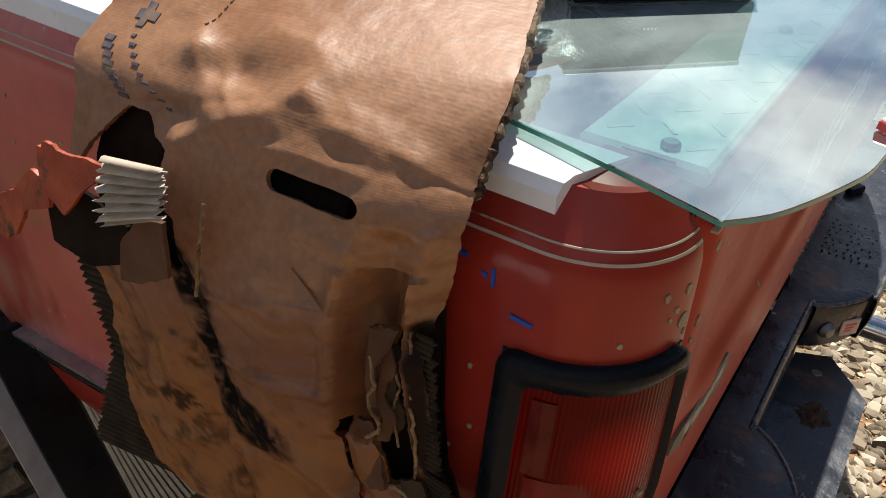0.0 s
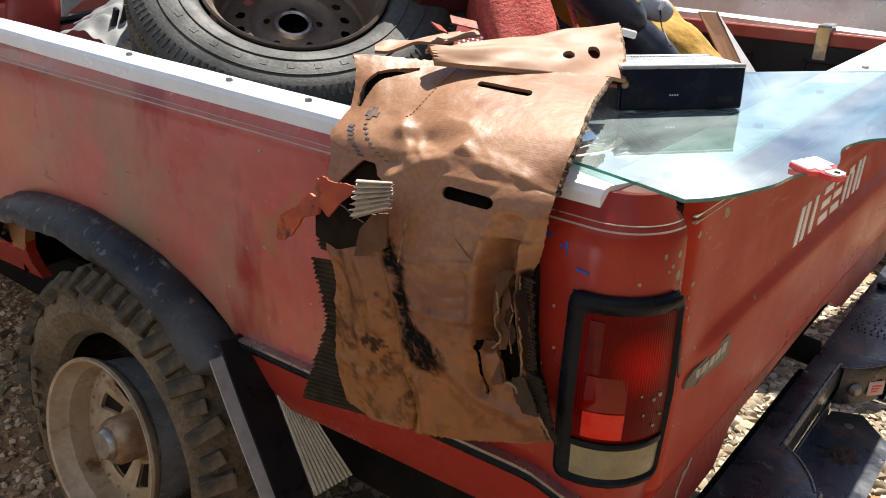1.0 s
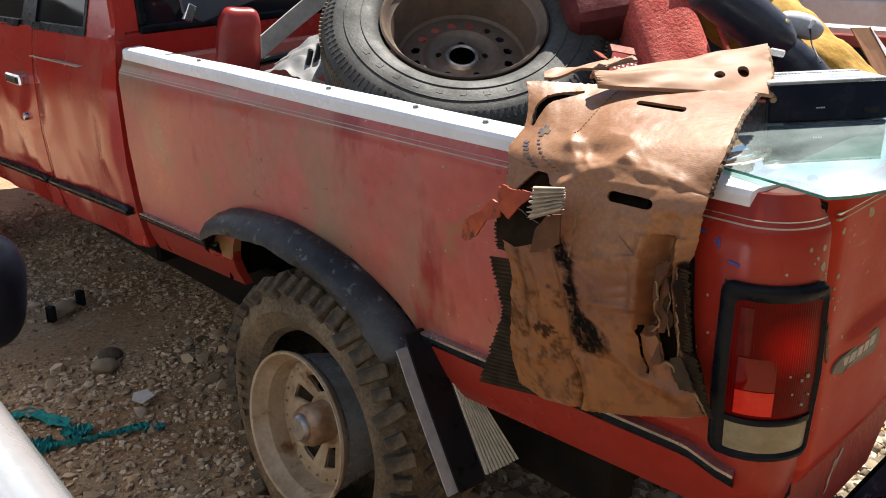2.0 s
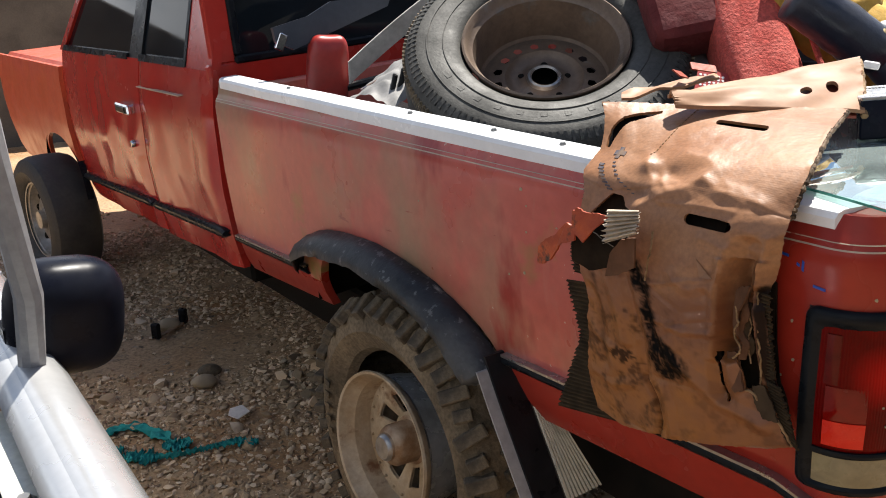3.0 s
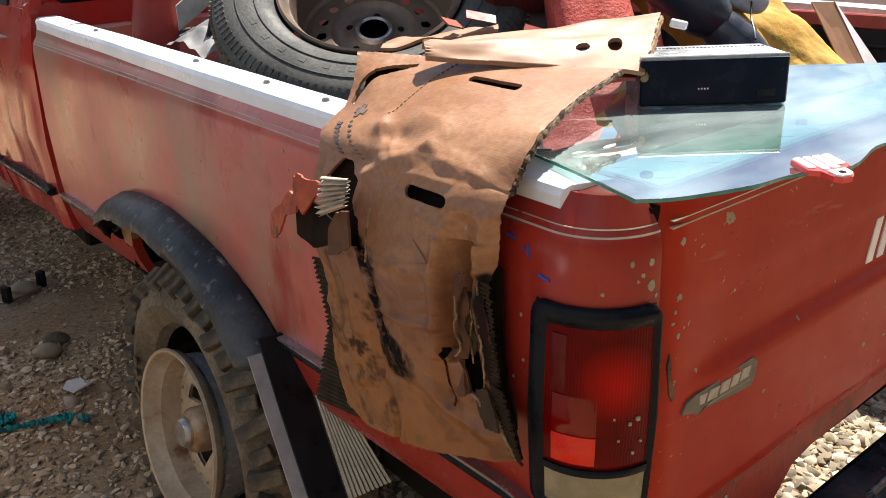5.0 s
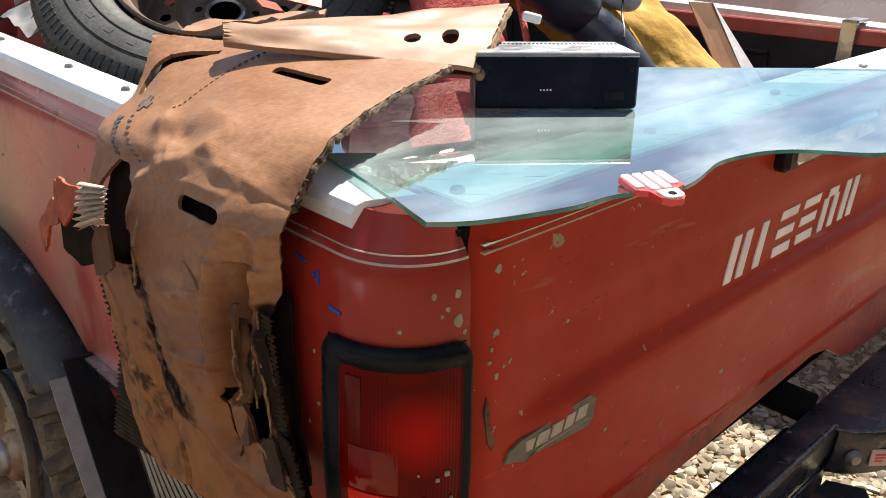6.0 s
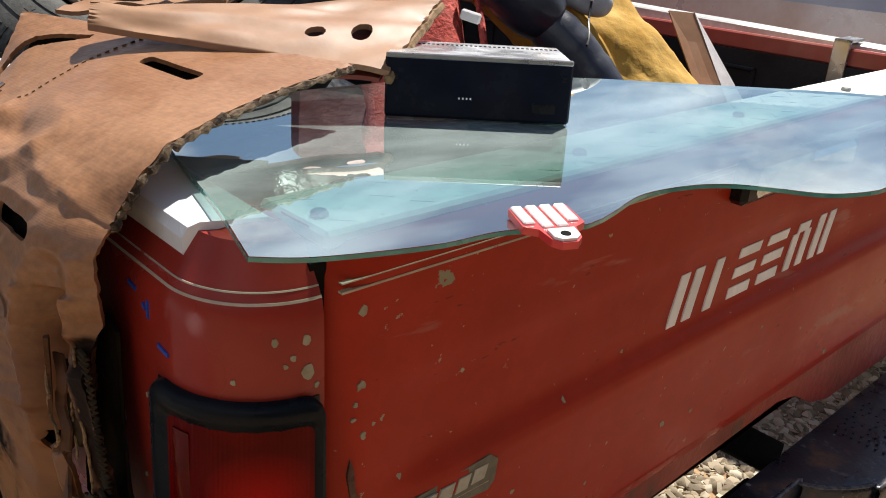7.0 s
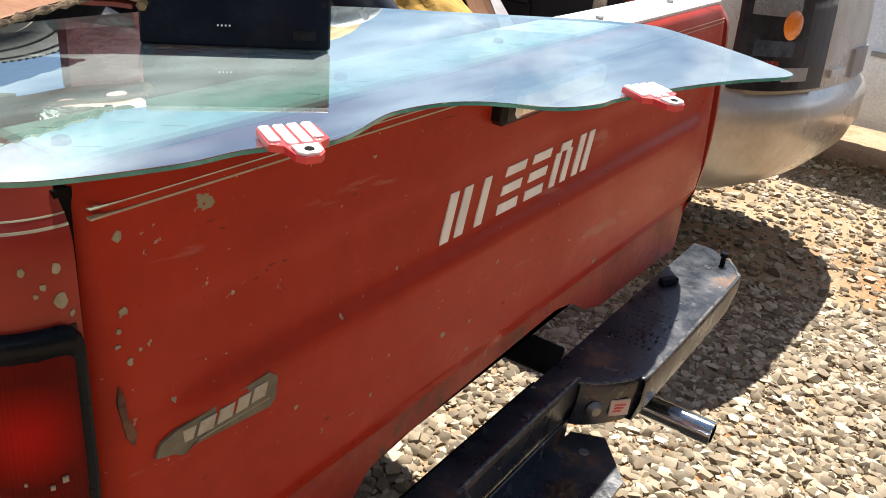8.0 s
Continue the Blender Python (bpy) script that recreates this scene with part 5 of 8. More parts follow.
# rear wall of the cab with its window
RW = 1.958
bm = bmesh.new()
box(bm, (0.015, RW, 0.55), (1.455, RW + 0.03, 1.165), 0.006)
box(bm, (0.03, RW + 0.002, 1.165), (0.10, RW + 0.03, 1.50), 0.004)
box(bm, (1.37, RW + 0.002, 1.165), (1.44, RW + 0.03, 1.50), 0.004)
box(bm, (0.10, RW + 0.004, 1.48), (1.38, RW + 0.05, 1.56), 0.006)
part("cab_rear_wall", lean(bm), RED_CAB, truck, "red rear wall of the cab", smooth=True, angle=0.5)
bm = bmesh.new()
for lo, hi in (((0.098, RW - 0.006, 1.158), (1.372, RW + 0.02, 1.182)), ((0.098, RW - 0.006, 1.182), (0.122, RW + 0.02, 1.49)), ((1.348, RW - 0.006, 1.182), (1.372, RW + 0.02, 1.49))):
    box(bm, lo, hi, 0.006)
rw = part("rear_window", lean(bm), RUBBER, truck, "rear cab window in black rubber", smooth=True)
bm = bmesh.new()
box(bm, (0.12, RW + 0.004, 1.18), (1.35, RW + 0.010, 1.49))
part("pane", lean(bm), WINDOW, rw, "dark rear pane")
bm = bmesh.new()
box(bm, (0.10, 1.99, 1.555), (1.38, 3.45, 1.60), 0.03)
part("cab_roof", lean(bm), RED_CAB, truck, "red cab roof", smooth=True)
bm = bmesh.new()
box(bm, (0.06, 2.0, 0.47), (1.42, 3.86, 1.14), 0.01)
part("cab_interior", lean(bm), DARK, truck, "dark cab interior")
bm = bmesh.new()
box(bm, (1.40, 1.96, 0.47), (1.47, 5.6, 1.15), 0.02)
part("cab_far_side", lean(bm), RED_CAB, truck, "red far side of the cab")


# ---- cardboard draped over the rail ----
def card_material():
    m = material("water_stained_cardboard", (0.255, 0.118, 0.053), 0.46, other=(0.295, 0.145, 0.070), scale=5, fine=170, fine_amount=0.16, bump=0.35, bump_scale=32, spec=0.45,
                 extra=[((0.185, 0.068, 0.020), 7, 0.54, 0.72, ONE), ((0.28, 0.135, 0.062), 24, 0.62, 0.72, ONE)])
    n, l = m.node_tree.nodes, m.node_tree.links
    b = n["Principled BSDF"]
    at = n.new("ShaderNodeAttribute")
    at.attribute_name = "stain_shade"
    sep = n.new("ShaderNodeSeparateColor")
    l.new(at.outputs["Color"], sep.inputs["Color"])
    old = b.inputs["Base Color"].links[0].from_socket
    tan = n.new("ShaderNodeMixRGB")
    tan.inputs["Color2"].default_value = (0.235, 0.086, 0.018, 1)
    l.new(sep.outputs["Green"], tan.inputs["Fac"])
    hang_brown = n.new("ShaderNodeMixRGB")                      # darker brown over the hanging lower half of the sheet
    hang_brown.inputs["Color2"].default_value = (0.140, 0.048, 0.021, 1)
    l.new(sep.outputs["Blue"], hang_brown.inputs["Fac"])
    l.new(old, hang_brown.inputs["Color1"])
    l.new(hang_brown.outputs["Color"], tan.inputs["Color1"])
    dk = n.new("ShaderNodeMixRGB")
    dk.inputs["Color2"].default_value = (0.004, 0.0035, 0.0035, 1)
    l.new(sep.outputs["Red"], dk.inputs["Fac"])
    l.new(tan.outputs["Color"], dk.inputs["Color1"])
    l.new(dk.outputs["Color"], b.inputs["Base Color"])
    dull = n.new("ShaderNodeMapRange")                    # mould and painted shade take the sheen off the liner
    dull.inputs["To Min"].default_value, dull.inputs["To Max"].default_value = 0.45, 0.04
    l.new(sep.outputs["Red"], dull.inputs["Value"])
    l.new(dull.outputs["Result"], b.inputs["Specular IOR Level"])
    wv = n.new("ShaderNodeTexWave")                       # flutes show faintly through the liner
    wv.bands_direction = "Y"
    wv.inputs["Scale"].default_value, wv.inputs["Distortion"].default_value, wv.inputs["Detail"].default_value = 120.0, 0.5, 1.0
    co = n.new("ShaderNodeTexCoord")
    l.new(co.outputs["UV"], wv.inputs["Vector"])
    bp = n.new("ShaderNodeBump")
    bp.inputs["Strength"].default_value, bp.inputs["Distance"].default_value = 0.03, 0.0012
    first = b.inputs["Normal"].links[0].from_socket
    l.new(wv.outputs["Fac"], bp.inputs["Height"])
    l.new(first, bp.inputs["Normal"])
    l.new(bp.outputs["Normal"], b.inputs["Normal"])
    return m


CARD_MAIN = card_material()
cardboard = thing("cardboard_box", "flattened stained cardboard box draped over the truck bed rail", "cardboard box")

Y_LEFT = [(0.74, 0.385), (0.76, 0.395), (0.80, 0.400), (0.88, 0.392), (0.94, 0.385), (0.97, 0.395), (1.0, 0.405), (1.067, 0.402), (1.125, 0.422)]
Y_RIGHT = [(0.74, 0.082), (0.805, 0.082), (0.857, 0.097), (0.889, 0.115), (0.949, 0.123), (1.0, 0.128), (1.039, 0.117), (1.076, 0.113), (1.125, 0.118)]
PU, PW = 0.29, 0.56            # metres along and down the sheet


def card_bottom(y):
    return lerp_list([(0.085, 0.812), (0.12, 0.796), (0.17, 0.780), (0.26, 0.752), (0.30, 0.745), (0.345, 0.738), (0.395, 0.744)], y)


def on_sheet(y, z):
    """Place on the hanging part of the sheet, in metres along and down it."""
    u = 0.5
    for _ in range(4):
        zb_ = card_bottom(lerp_list(Y_LEFT, 0.76) * (1 - u) + lerp_list(Y_RIGHT, 0.83) * u)
        u = (lerp_list(Y_LEFT, z) - y) / (lerp_list(Y_LEFT, z) - lerp_list(Y_RIGHT, z))
    return (u * PU, (4 + 7 * (1.072 - z) / (1.072 - zb_)) / 11 * PW)


def hung(line):
    return [on_sheet(y, z) for y, z in line]


def seg_dist(y, z, line):
    best = 9
    for (a0, a1), (b0, b1) in zip(line, line[1:]):
        dx, dy = b0 - a0, b1 - a1
        t = max(0, min(1, ((y - a0) * dx + (z - a1) * dy) / (dx * dx + dy * dy)))
        best = min(best, math.hypot(y - a0 - t * dx, z - a1 - t * dy))
    return best


def metric(line):
    return [(u * PU, w * PW) for u, w in line]


def clamp01(a):
    return max(0.0, min(1.0, a))


# folds: line down the sheet, half width, height, sharpness
FOLDS = [(metric(l_), wd, am, sh) for l_, wd, am, sh in (
    ([(0.300, 0.195), (0.325, 0.229), (0.388, 0.264), (0.40, 0.307), (0.338, 0.364), (0.338, 0.44)], 0.012, 0.0065, 1.3),
    ([(0.475, 0.180), (0.575, 0.186), (0.663, 0.214), (0.75, 0.250)], 0.026, 0.011, 1.4),
    ([(0.338, 0.364), (0.463, 0.305), (0.562, 0.272), (0.625, 0.240)], 0.022, 0.013, 1.3),
    ([(0.625, 0.240), (0.725, 0.266), (0.80, 0.268), (0.90, 0.275)], 0.018, 0.010, 1.2),
    ([(0.45, 0.340), (0.63, 0.322), (0.80, 0.318)], 0.008, 0.0035, 1.0),
    ([(0.415, 0.235), (0.435, 0.262), (0.48, 0.285)], 0.009, 0.006, 1.4),
    ([(0.10, 0.10), (0.16, 0.24), (0.20, 0.34)], 0.020, 0.005, 1.2))]
FOLDS += [(hung(l_), wd, am, sh) for l_, wd, am, sh in (
    ([(0.150, 1.050), (0.157, 1.020), (0.158, 0.985), (0.163, 0.950), (0.168, 0.912)], 0.019, -0.034, 1.0),       # valley beside the torn pocket
    ([(0.172, 1.040), (0.178, 1.000), (0.180, 0.950), (0.184, 0.900)], 0.012, 0.008, 1.2),
    ([(0.128, 1.062), (0.136, 1.030), (0.138, 1.005)], 0.012, 0.010, 1.2),
    ([(0.205, 1.050), (0.175, 1.044), (0.145, 1.048)], 0.012, 0.007, 1.2),
    ([(0.294, 0.990), (0.282, 0.960), (0.276, 0.920), (0.262, 0.890)], 0.010, -0.006, 1.0),
    ([(0.345, 0.975), (0.330, 0.930), (0.320, 0.880)], 0.016, 0.006, 1.1),
    ([(0.375, 0.940), (0.362, 0.890), (0.360, 0.830)], 0.014, -0.005, 1.1),
    ([(0.290, 0.833), (0.275, 0.808), (0.268, 0.778), (0.272, 0.748)], 0.006, -0.010, 0.9),                       # crack from the lower edge
    ([(0.262, 0.830), (0.250, 0.800), (0.246, 0.765)], 0.012, 0.005, 1.1),
    ([(0.268, 0.930), (0.220, 0.925), (0.185, 0.932)], 0.010, 0.004, 1.0),
    ([(0.235, 0.880), (0.200, 0.860), (0.170, 0.840), (0.120, 0.826)], 0.016, 0.007, 1.1),
    ([(0.240, 1.000), (0.215, 0.985), (0.190, 0.995)], 0.014, 0.004, 1.1),
    ([(0.168, 1.000), (0.170, 0.960), (0.180, 0.910), (0.176, 0.870), (0.168, 0.850)], 0.014, -0.010, 1.0),       # crease left of the pocket
    ([(0.290, 0.974), (0.250, 0.984), (0.218, 0.996), (0.185, 1.004)], 0.0045, 0.0022, 1.0),
    ([(0.293, 0.913), (0.250, 0.926), (0.205, 0.942), (0.175, 0.952)], 0.0035, -0.0018, 1.0),
    ([(0.330, 1.000), (0.312, 0.975), (0.303, 0.930), (0.290, 0.890), (0.289, 0.840)], 0.011, -0.007, 0.9),       # pinch along the mould streak
    ([(0.395, 0.900), (0.372, 0.870), (0.345, 0.862)], 0.010, 0.004, 1.0),
    ([(0.385, 0.810), (0.350, 0.800), (0.318, 0.812)], 0.012, 0.004, 1.0))]
DENTS = [(0.325, 0.222, 0.016, 0.013, 0.013), (0.445, 0.235, 0.024, 0.014, -0.013), (0.68, 0.232, 0.020, 0.012, -0.007), (0.37, 0.325, 0.020, 0.018, -0.010), (0.26, 0.34, 0.020, 0.02, -0.008),
         (0.62, 0.50, 0.040, 0.03, 0.009), (0.55, 0.75, 0.05, 0.05, 0.010), (0.15, 0.80, 0.03, 0.05, 0.008), (0.30, 0.92, 0.03, 0.03, -0.006)]


def card_sheet(u, w, back=0.0):
    """u: from the front edge to the tailgate edge; w: from the far edge down to the lower edge."""
    far = Vector((0.045 + 0.190 * u, 0.466 - 0.266 * u, 1.182 - 0.006 * u))
    fy = 0.424 - 0.301 * u
    pts = [far, far.lerp(Vector((0.012, fy, 1.128)), 0.55) + Vector((0, 0, 0.008)), Vector((0.0 + 0.026 * u * u, fy, 1.126 + 0.010 * u)), Vector((-0.036 + 0.010 * u * u, fy - 0.006, 1.100))]
    zb = card_bottom(lerp_list(Y_LEFT, 0.76) * (1 - u) + lerp_list(Y_RIGHT, 0.83) * u)
    for k in range(1, 9):
        z = 1.072 + (zb - 1.072) * (k - 1) / 7
        y = lerp_list(Y_LEFT, z) * (1 - u) + lerp_list(Y_RIGHT, z) * u
        x = lerp_list([(0.74, -0.034), (0.80, -0.040), (0.88, -0.050), (0.95, -0.061), (1.0, -0.069), (1.04, -0.061), (1.072, -0.050)], z)
        x += 0.030 * clamp01((u - 0.62) / 0.38) ** 1.4 * clamp01((1.06 - z) / 0.05)
        pts.append(Vector((x, y, z)))
    n = len(pts) - 1
    s = w * n
    j = min(int(s), n - 1)
    t = s - j
    p0, p1, p2, p3 = pts[max(j - 1, 0)], pts[j], pts[j + 1], pts[min(j + 2, n)]
    p = 0.5 * ((2 * p1) + (p2 - p0) * t + (2 * p0 - 5 * p1 + 4 * p2 - p3) * t * t + (3 * p1 - p0 - 3 * p2 + p3) * t ** 3)
    hang = min(1, max(0, (w * n - 2) / 1.5))
    a, b = u * PU, w * PW
    d = 0.0
    for line, wd, am, sh in FOLDS:
        k = 1 - seg_dist(a, b, line) / wd
        if k > 0:
            d += (0.36 if w < 0.45 else 0.95) * am * k ** sh
    for cu, cw, su, sw, am in DENTS:
        e2 = ((a - cu * PU) / su) ** 2 + ((b - cw * PW) / sw) ** 2
        if e2 < 8:
            d += 0.42 * am * math.exp(-e2)
    q = Vector((a, b, 0.3))
    f1, f2 = noise.voronoi(Vector((a * 7 + 3, b * 13 + 1, 0)))[0][:2]
    d += 0.0012 * hang * (min(1, (f2 - f1) / 0.10) - 0.6) + (0.0035 + 0.003 * clamp01((w - 0.5) / 0.2)) * noise.noise(Vector((a * 14, b * 8, 0.3))) * (0.25 + 0.75 * hang) + 0.0005 * noise.noise(q * 60)
    d -= 0.026 * clamp01((u - 0.80) / 0.20) ** 1.6 * hang * clamp01((0.60 - w) / 0.1)       # the edge turns under above the pocket
    e = min(u * PU, (1 - u) * PU, (1 - w) * PW, w * PW)
    if e < 0.004:                                                           # slightly ragged edge
        k = (0.004 - e) / 0.004
        p = p + Vector((0, 0.0018 * noise.noise(Vector((w * 60, u * 60, 3))) * k, 0.0020 * noise.noise(Vector((w * 63, u * 59, 9))) * k))
    nrm = Vector((-0.25 - 0.75 * hang, -0.05, 0.95 - 0.85 * hang)).normalized()
    return p + nrm * (d - back)


# two hand holes, the torn-out hollow and a torn slit, cut through the sheet
SLOTS = [(hung([(0.2265, 1.0690), (0.1775, 1.0690)]), 0.0088), (metric([(0.545, 0.072), (0.745, 0.080)]), 0.0045)]
TEARS = [hung([(0.368, 1.064), (0.356, 1.082), (0.340, 1.081), (0.330, 1.066), (0.316, 1.060), (0.318, 1.040), (0.300, 1.022), (0.296, 0.988), (0.340, 0.984), (0.390, 0.982), (0.401, 1.020), (0.385, 1.046)]),
         metric([(0.030, 0.180), (0.030, 0.150), (0.042, 0.118), (0.10, 0.074), (0.17, 0.055), (0.275, 0.041), (0.272, 0.052), (0.19, 0.078), (0.14, 0.092), (0.10, 0.118), (0.07, 0.150), (0.055, 0.178)]),
         hung([(0.158, 0.972), (0.152, 0.990), (0.141, 0.997), (0.1375, 0.950), (0.131, 0.895), (0.128, 0.872), (0.141, 0.868), (0.150, 0.890), (0.158, 0.908), (0.146, 0.920), (0.152, 0.937)]),
         hung([(0.1815, 0.908), (0.1765, 0.908), (0.1715, 0.868), (0.159, 0.846), (0.164, 0.846), (0.176, 0.867)])]


def inside(p, poly):
    c = False
    for (x0, y0), (x1, y1) in zip(poly, poly[1:] + poly[:1]):
        if (y0 > p[1]) != (y1 > p[1]) and p[0] < (x1 - x0) * (p[1] - y0) / (y1 - y0) + x0:
            c = not c
    return c


def nearest_on(p, line):
    best, at = 9, p
    for (a0, a1), (b0, b1) in zip(line, line[1:]):
        dx, dy = b0 - a0, b1 - a1
        t = max(0, min(1, ((p[0] - a0) * dx + (p[1] - a1) * dy) / (dx * dx + dy * dy)))
        q = (a0 + t * dx, a1 + t * dy)
        if math.dist(p, q) < best:
            best, at = math.dist(p, q), q
    return best, at


def cut_at(p):
    """The cut that p falls in: 1 + index, or 0."""
    for i, (line, r) in enumerate(SLOTS):
        if abs(p[0] - line[0][0]) < 0.12 and seg_dist(p[0], p[1], line) < r:
            return 1 + i
    for i, poly in enumerate(TEARS):
        if inside(p, poly):
            return 10 + i
    return 0


def to_edge(p, c):
    if c < 10:
        line, r = SLOTS[c - 1]
        dist, q = nearest_on(p, line)
        k = r / (dist or 1)
        return (q[0] + (p[0] - q[0]) * k, q[1] + (p[1] - q[1]) * k)
    poly = TEARS[c - 10]
    q = nearest_on(p, poly + poly[:1])[1]
    return (q[0] + 0.0012 * noise.noise(Vector((q[0] * 300, q[1] * 300, 0))), q[1] + 0.0012 * noise.noise(Vector((q[0] * 300, q[1] * 300, 5))))


NU, NW = 120, 200
param = [[(i / (NU - 1) * PU, j / (NW - 1) * PW) for j in range(NW)] for i in range(NU)]
gone = [[cut_at(((param[i][j][0] + param[i + 1][j][0]) / 2, (param[i][j][1] + param[i][j + 1][1]) / 2)) for j in range(NW - 1)] for i in range(NU - 1)]
for i in range(1, NU - 1):
    for j in range(1, NW - 1):
        around = [gone[a][b] for a in (i - 1, i) for b in (j - 1, j)]
        if any(around) and not all(around):
            param[i][j] = to_edge(param[i][j], max(around))
front = [[card_sheet(p[0] / PU, p[1] / PW) for p in row] for row in param]
bm = bmesh.new()
uvl = bm.loops.layers.uv.new("UVMap")
sheets, order = [], []
for back in (0.0, 1.0):
    rows = []
    for i in range(NU):
        row = []
        for j in range(NW):
            near_faces = [gone[a][b] for a in (i - 1, i) for b in (j - 1, j) if 0 <= a < NU - 1 and 0 <= b < NW - 1]
            if all(near_faces):
                row.append(None)
                continue
            du = front[min(i + 1, NU - 1)][j] - front[max(i - 1, 0)][j]
            dw = front[i][min(j + 1, NW - 1)] - front[i][max(j - 1, 0)]
            row.append(bm.verts.new(front[i][j] - dw.cross(du).normalized() * 0.004 * back))
            order.append((param[i][j][0] / PU, param[i][j][1] / PW))
        rows.append(row)
    sheets.append(rows)
for rows in sheets:
    for i in range(NU - 1):
        for j in range(NW - 1):
            if not gone[i][j]:
                f = bm.faces.new((rows[i][j], rows[i + 1][j], rows[i + 1][j + 1], rows[i][j + 1]))
                for lp, (a, b_) in zip(f.loops, ((i, j), (i + 1, j), (i + 1, j + 1), (i, j + 1))):
                    lp[uvl].uv = (a / NU * PU, b_ / NW * PW)
for i in range(NU - 1):
    for j in range(NW - 1):
        if not gone[i][j]:
            for (di, dj, e) in ((-1, 0, ((0, 0), (0, 1))), (1, 0, ((1, 0), (1, 1))), (0, -1, ((0, 0), (1, 0))), (0, 1, ((0, 1), (1, 1)))):
                a, b_ = i + di, j + dj
                if not (0 <= a < NU - 1 and 0 <= b_ < NW - 1) or gone[a][b_]:
                    bm.faces.new([sheets[k][i + x_][j + y_] for k, (x_, y_) in ((0, e[0]), (0, e[1]), (1, e[1]), (1, e[0]))])
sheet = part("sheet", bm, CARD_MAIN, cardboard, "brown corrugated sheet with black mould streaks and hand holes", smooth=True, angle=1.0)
stain_shade = sheet.data.color_attributes.new("stain_shade", "FLOAT_COLOR", "POINT")
STREAK = hung([(0.300, 0.998), (0.289, 0.985), (0.280, 0.955), (0.277, 0.924), (0.267, 0.900), (0.254, 0.876), (0.244, 0.868)])
MOULD = hung([(0.370, 0.965), (0.362, 0.925), (0.364, 0.880), (0.360, 0.850)])
SPECK = hung([(0.338, 0.858), (0.315, 0.862), (0.325, 0.846)])
LOWER = hung([(0.290, 0.833), (0.275, 0.808), (0.268, 0.778), (0.272, 0.748)])
HEM = hung([(0.33, 0.765), (0.305, 0.760), (0.290, 0.775)])
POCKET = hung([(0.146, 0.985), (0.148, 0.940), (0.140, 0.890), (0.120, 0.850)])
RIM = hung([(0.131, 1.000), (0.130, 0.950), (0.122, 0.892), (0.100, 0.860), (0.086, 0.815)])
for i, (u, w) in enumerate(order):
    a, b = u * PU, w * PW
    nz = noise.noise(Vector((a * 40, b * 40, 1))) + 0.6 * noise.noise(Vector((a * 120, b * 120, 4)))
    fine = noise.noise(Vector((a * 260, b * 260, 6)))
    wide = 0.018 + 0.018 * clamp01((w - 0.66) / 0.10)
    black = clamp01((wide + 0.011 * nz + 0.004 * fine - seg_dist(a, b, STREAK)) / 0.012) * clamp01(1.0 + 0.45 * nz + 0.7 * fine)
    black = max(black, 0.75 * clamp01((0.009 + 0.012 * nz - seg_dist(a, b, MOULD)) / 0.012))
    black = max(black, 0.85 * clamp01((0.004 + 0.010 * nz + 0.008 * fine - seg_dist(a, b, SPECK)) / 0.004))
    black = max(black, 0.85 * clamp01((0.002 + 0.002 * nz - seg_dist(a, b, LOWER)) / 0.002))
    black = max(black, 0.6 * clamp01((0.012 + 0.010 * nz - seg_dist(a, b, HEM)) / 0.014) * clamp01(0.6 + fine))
    # the shade in the fold beside the pocket, painted as black
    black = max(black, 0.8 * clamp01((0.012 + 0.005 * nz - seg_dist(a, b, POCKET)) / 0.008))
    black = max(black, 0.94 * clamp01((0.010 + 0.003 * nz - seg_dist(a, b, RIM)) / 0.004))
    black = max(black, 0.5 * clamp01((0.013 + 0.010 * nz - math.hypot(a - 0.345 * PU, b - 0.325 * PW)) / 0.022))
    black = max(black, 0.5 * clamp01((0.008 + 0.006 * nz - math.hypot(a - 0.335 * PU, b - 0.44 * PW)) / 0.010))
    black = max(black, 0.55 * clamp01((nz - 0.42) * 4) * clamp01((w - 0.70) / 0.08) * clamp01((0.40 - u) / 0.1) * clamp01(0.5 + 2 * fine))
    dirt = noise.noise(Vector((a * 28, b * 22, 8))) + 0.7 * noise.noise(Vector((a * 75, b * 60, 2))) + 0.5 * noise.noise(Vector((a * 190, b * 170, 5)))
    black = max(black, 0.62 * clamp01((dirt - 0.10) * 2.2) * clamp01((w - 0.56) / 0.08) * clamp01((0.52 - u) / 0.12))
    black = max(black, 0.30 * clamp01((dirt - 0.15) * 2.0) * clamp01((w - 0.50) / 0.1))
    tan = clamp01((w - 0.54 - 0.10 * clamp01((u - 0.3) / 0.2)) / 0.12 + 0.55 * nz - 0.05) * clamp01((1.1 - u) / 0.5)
    hang_brown = 0.85 * clamp01((w - 0.46) / 0.14 + 0.5 * nz)
    stain_shade.data[i].color = (black, (0.55 + 0.45 * clamp01(0.5 + nz)) * tan, hang_brown, 1)


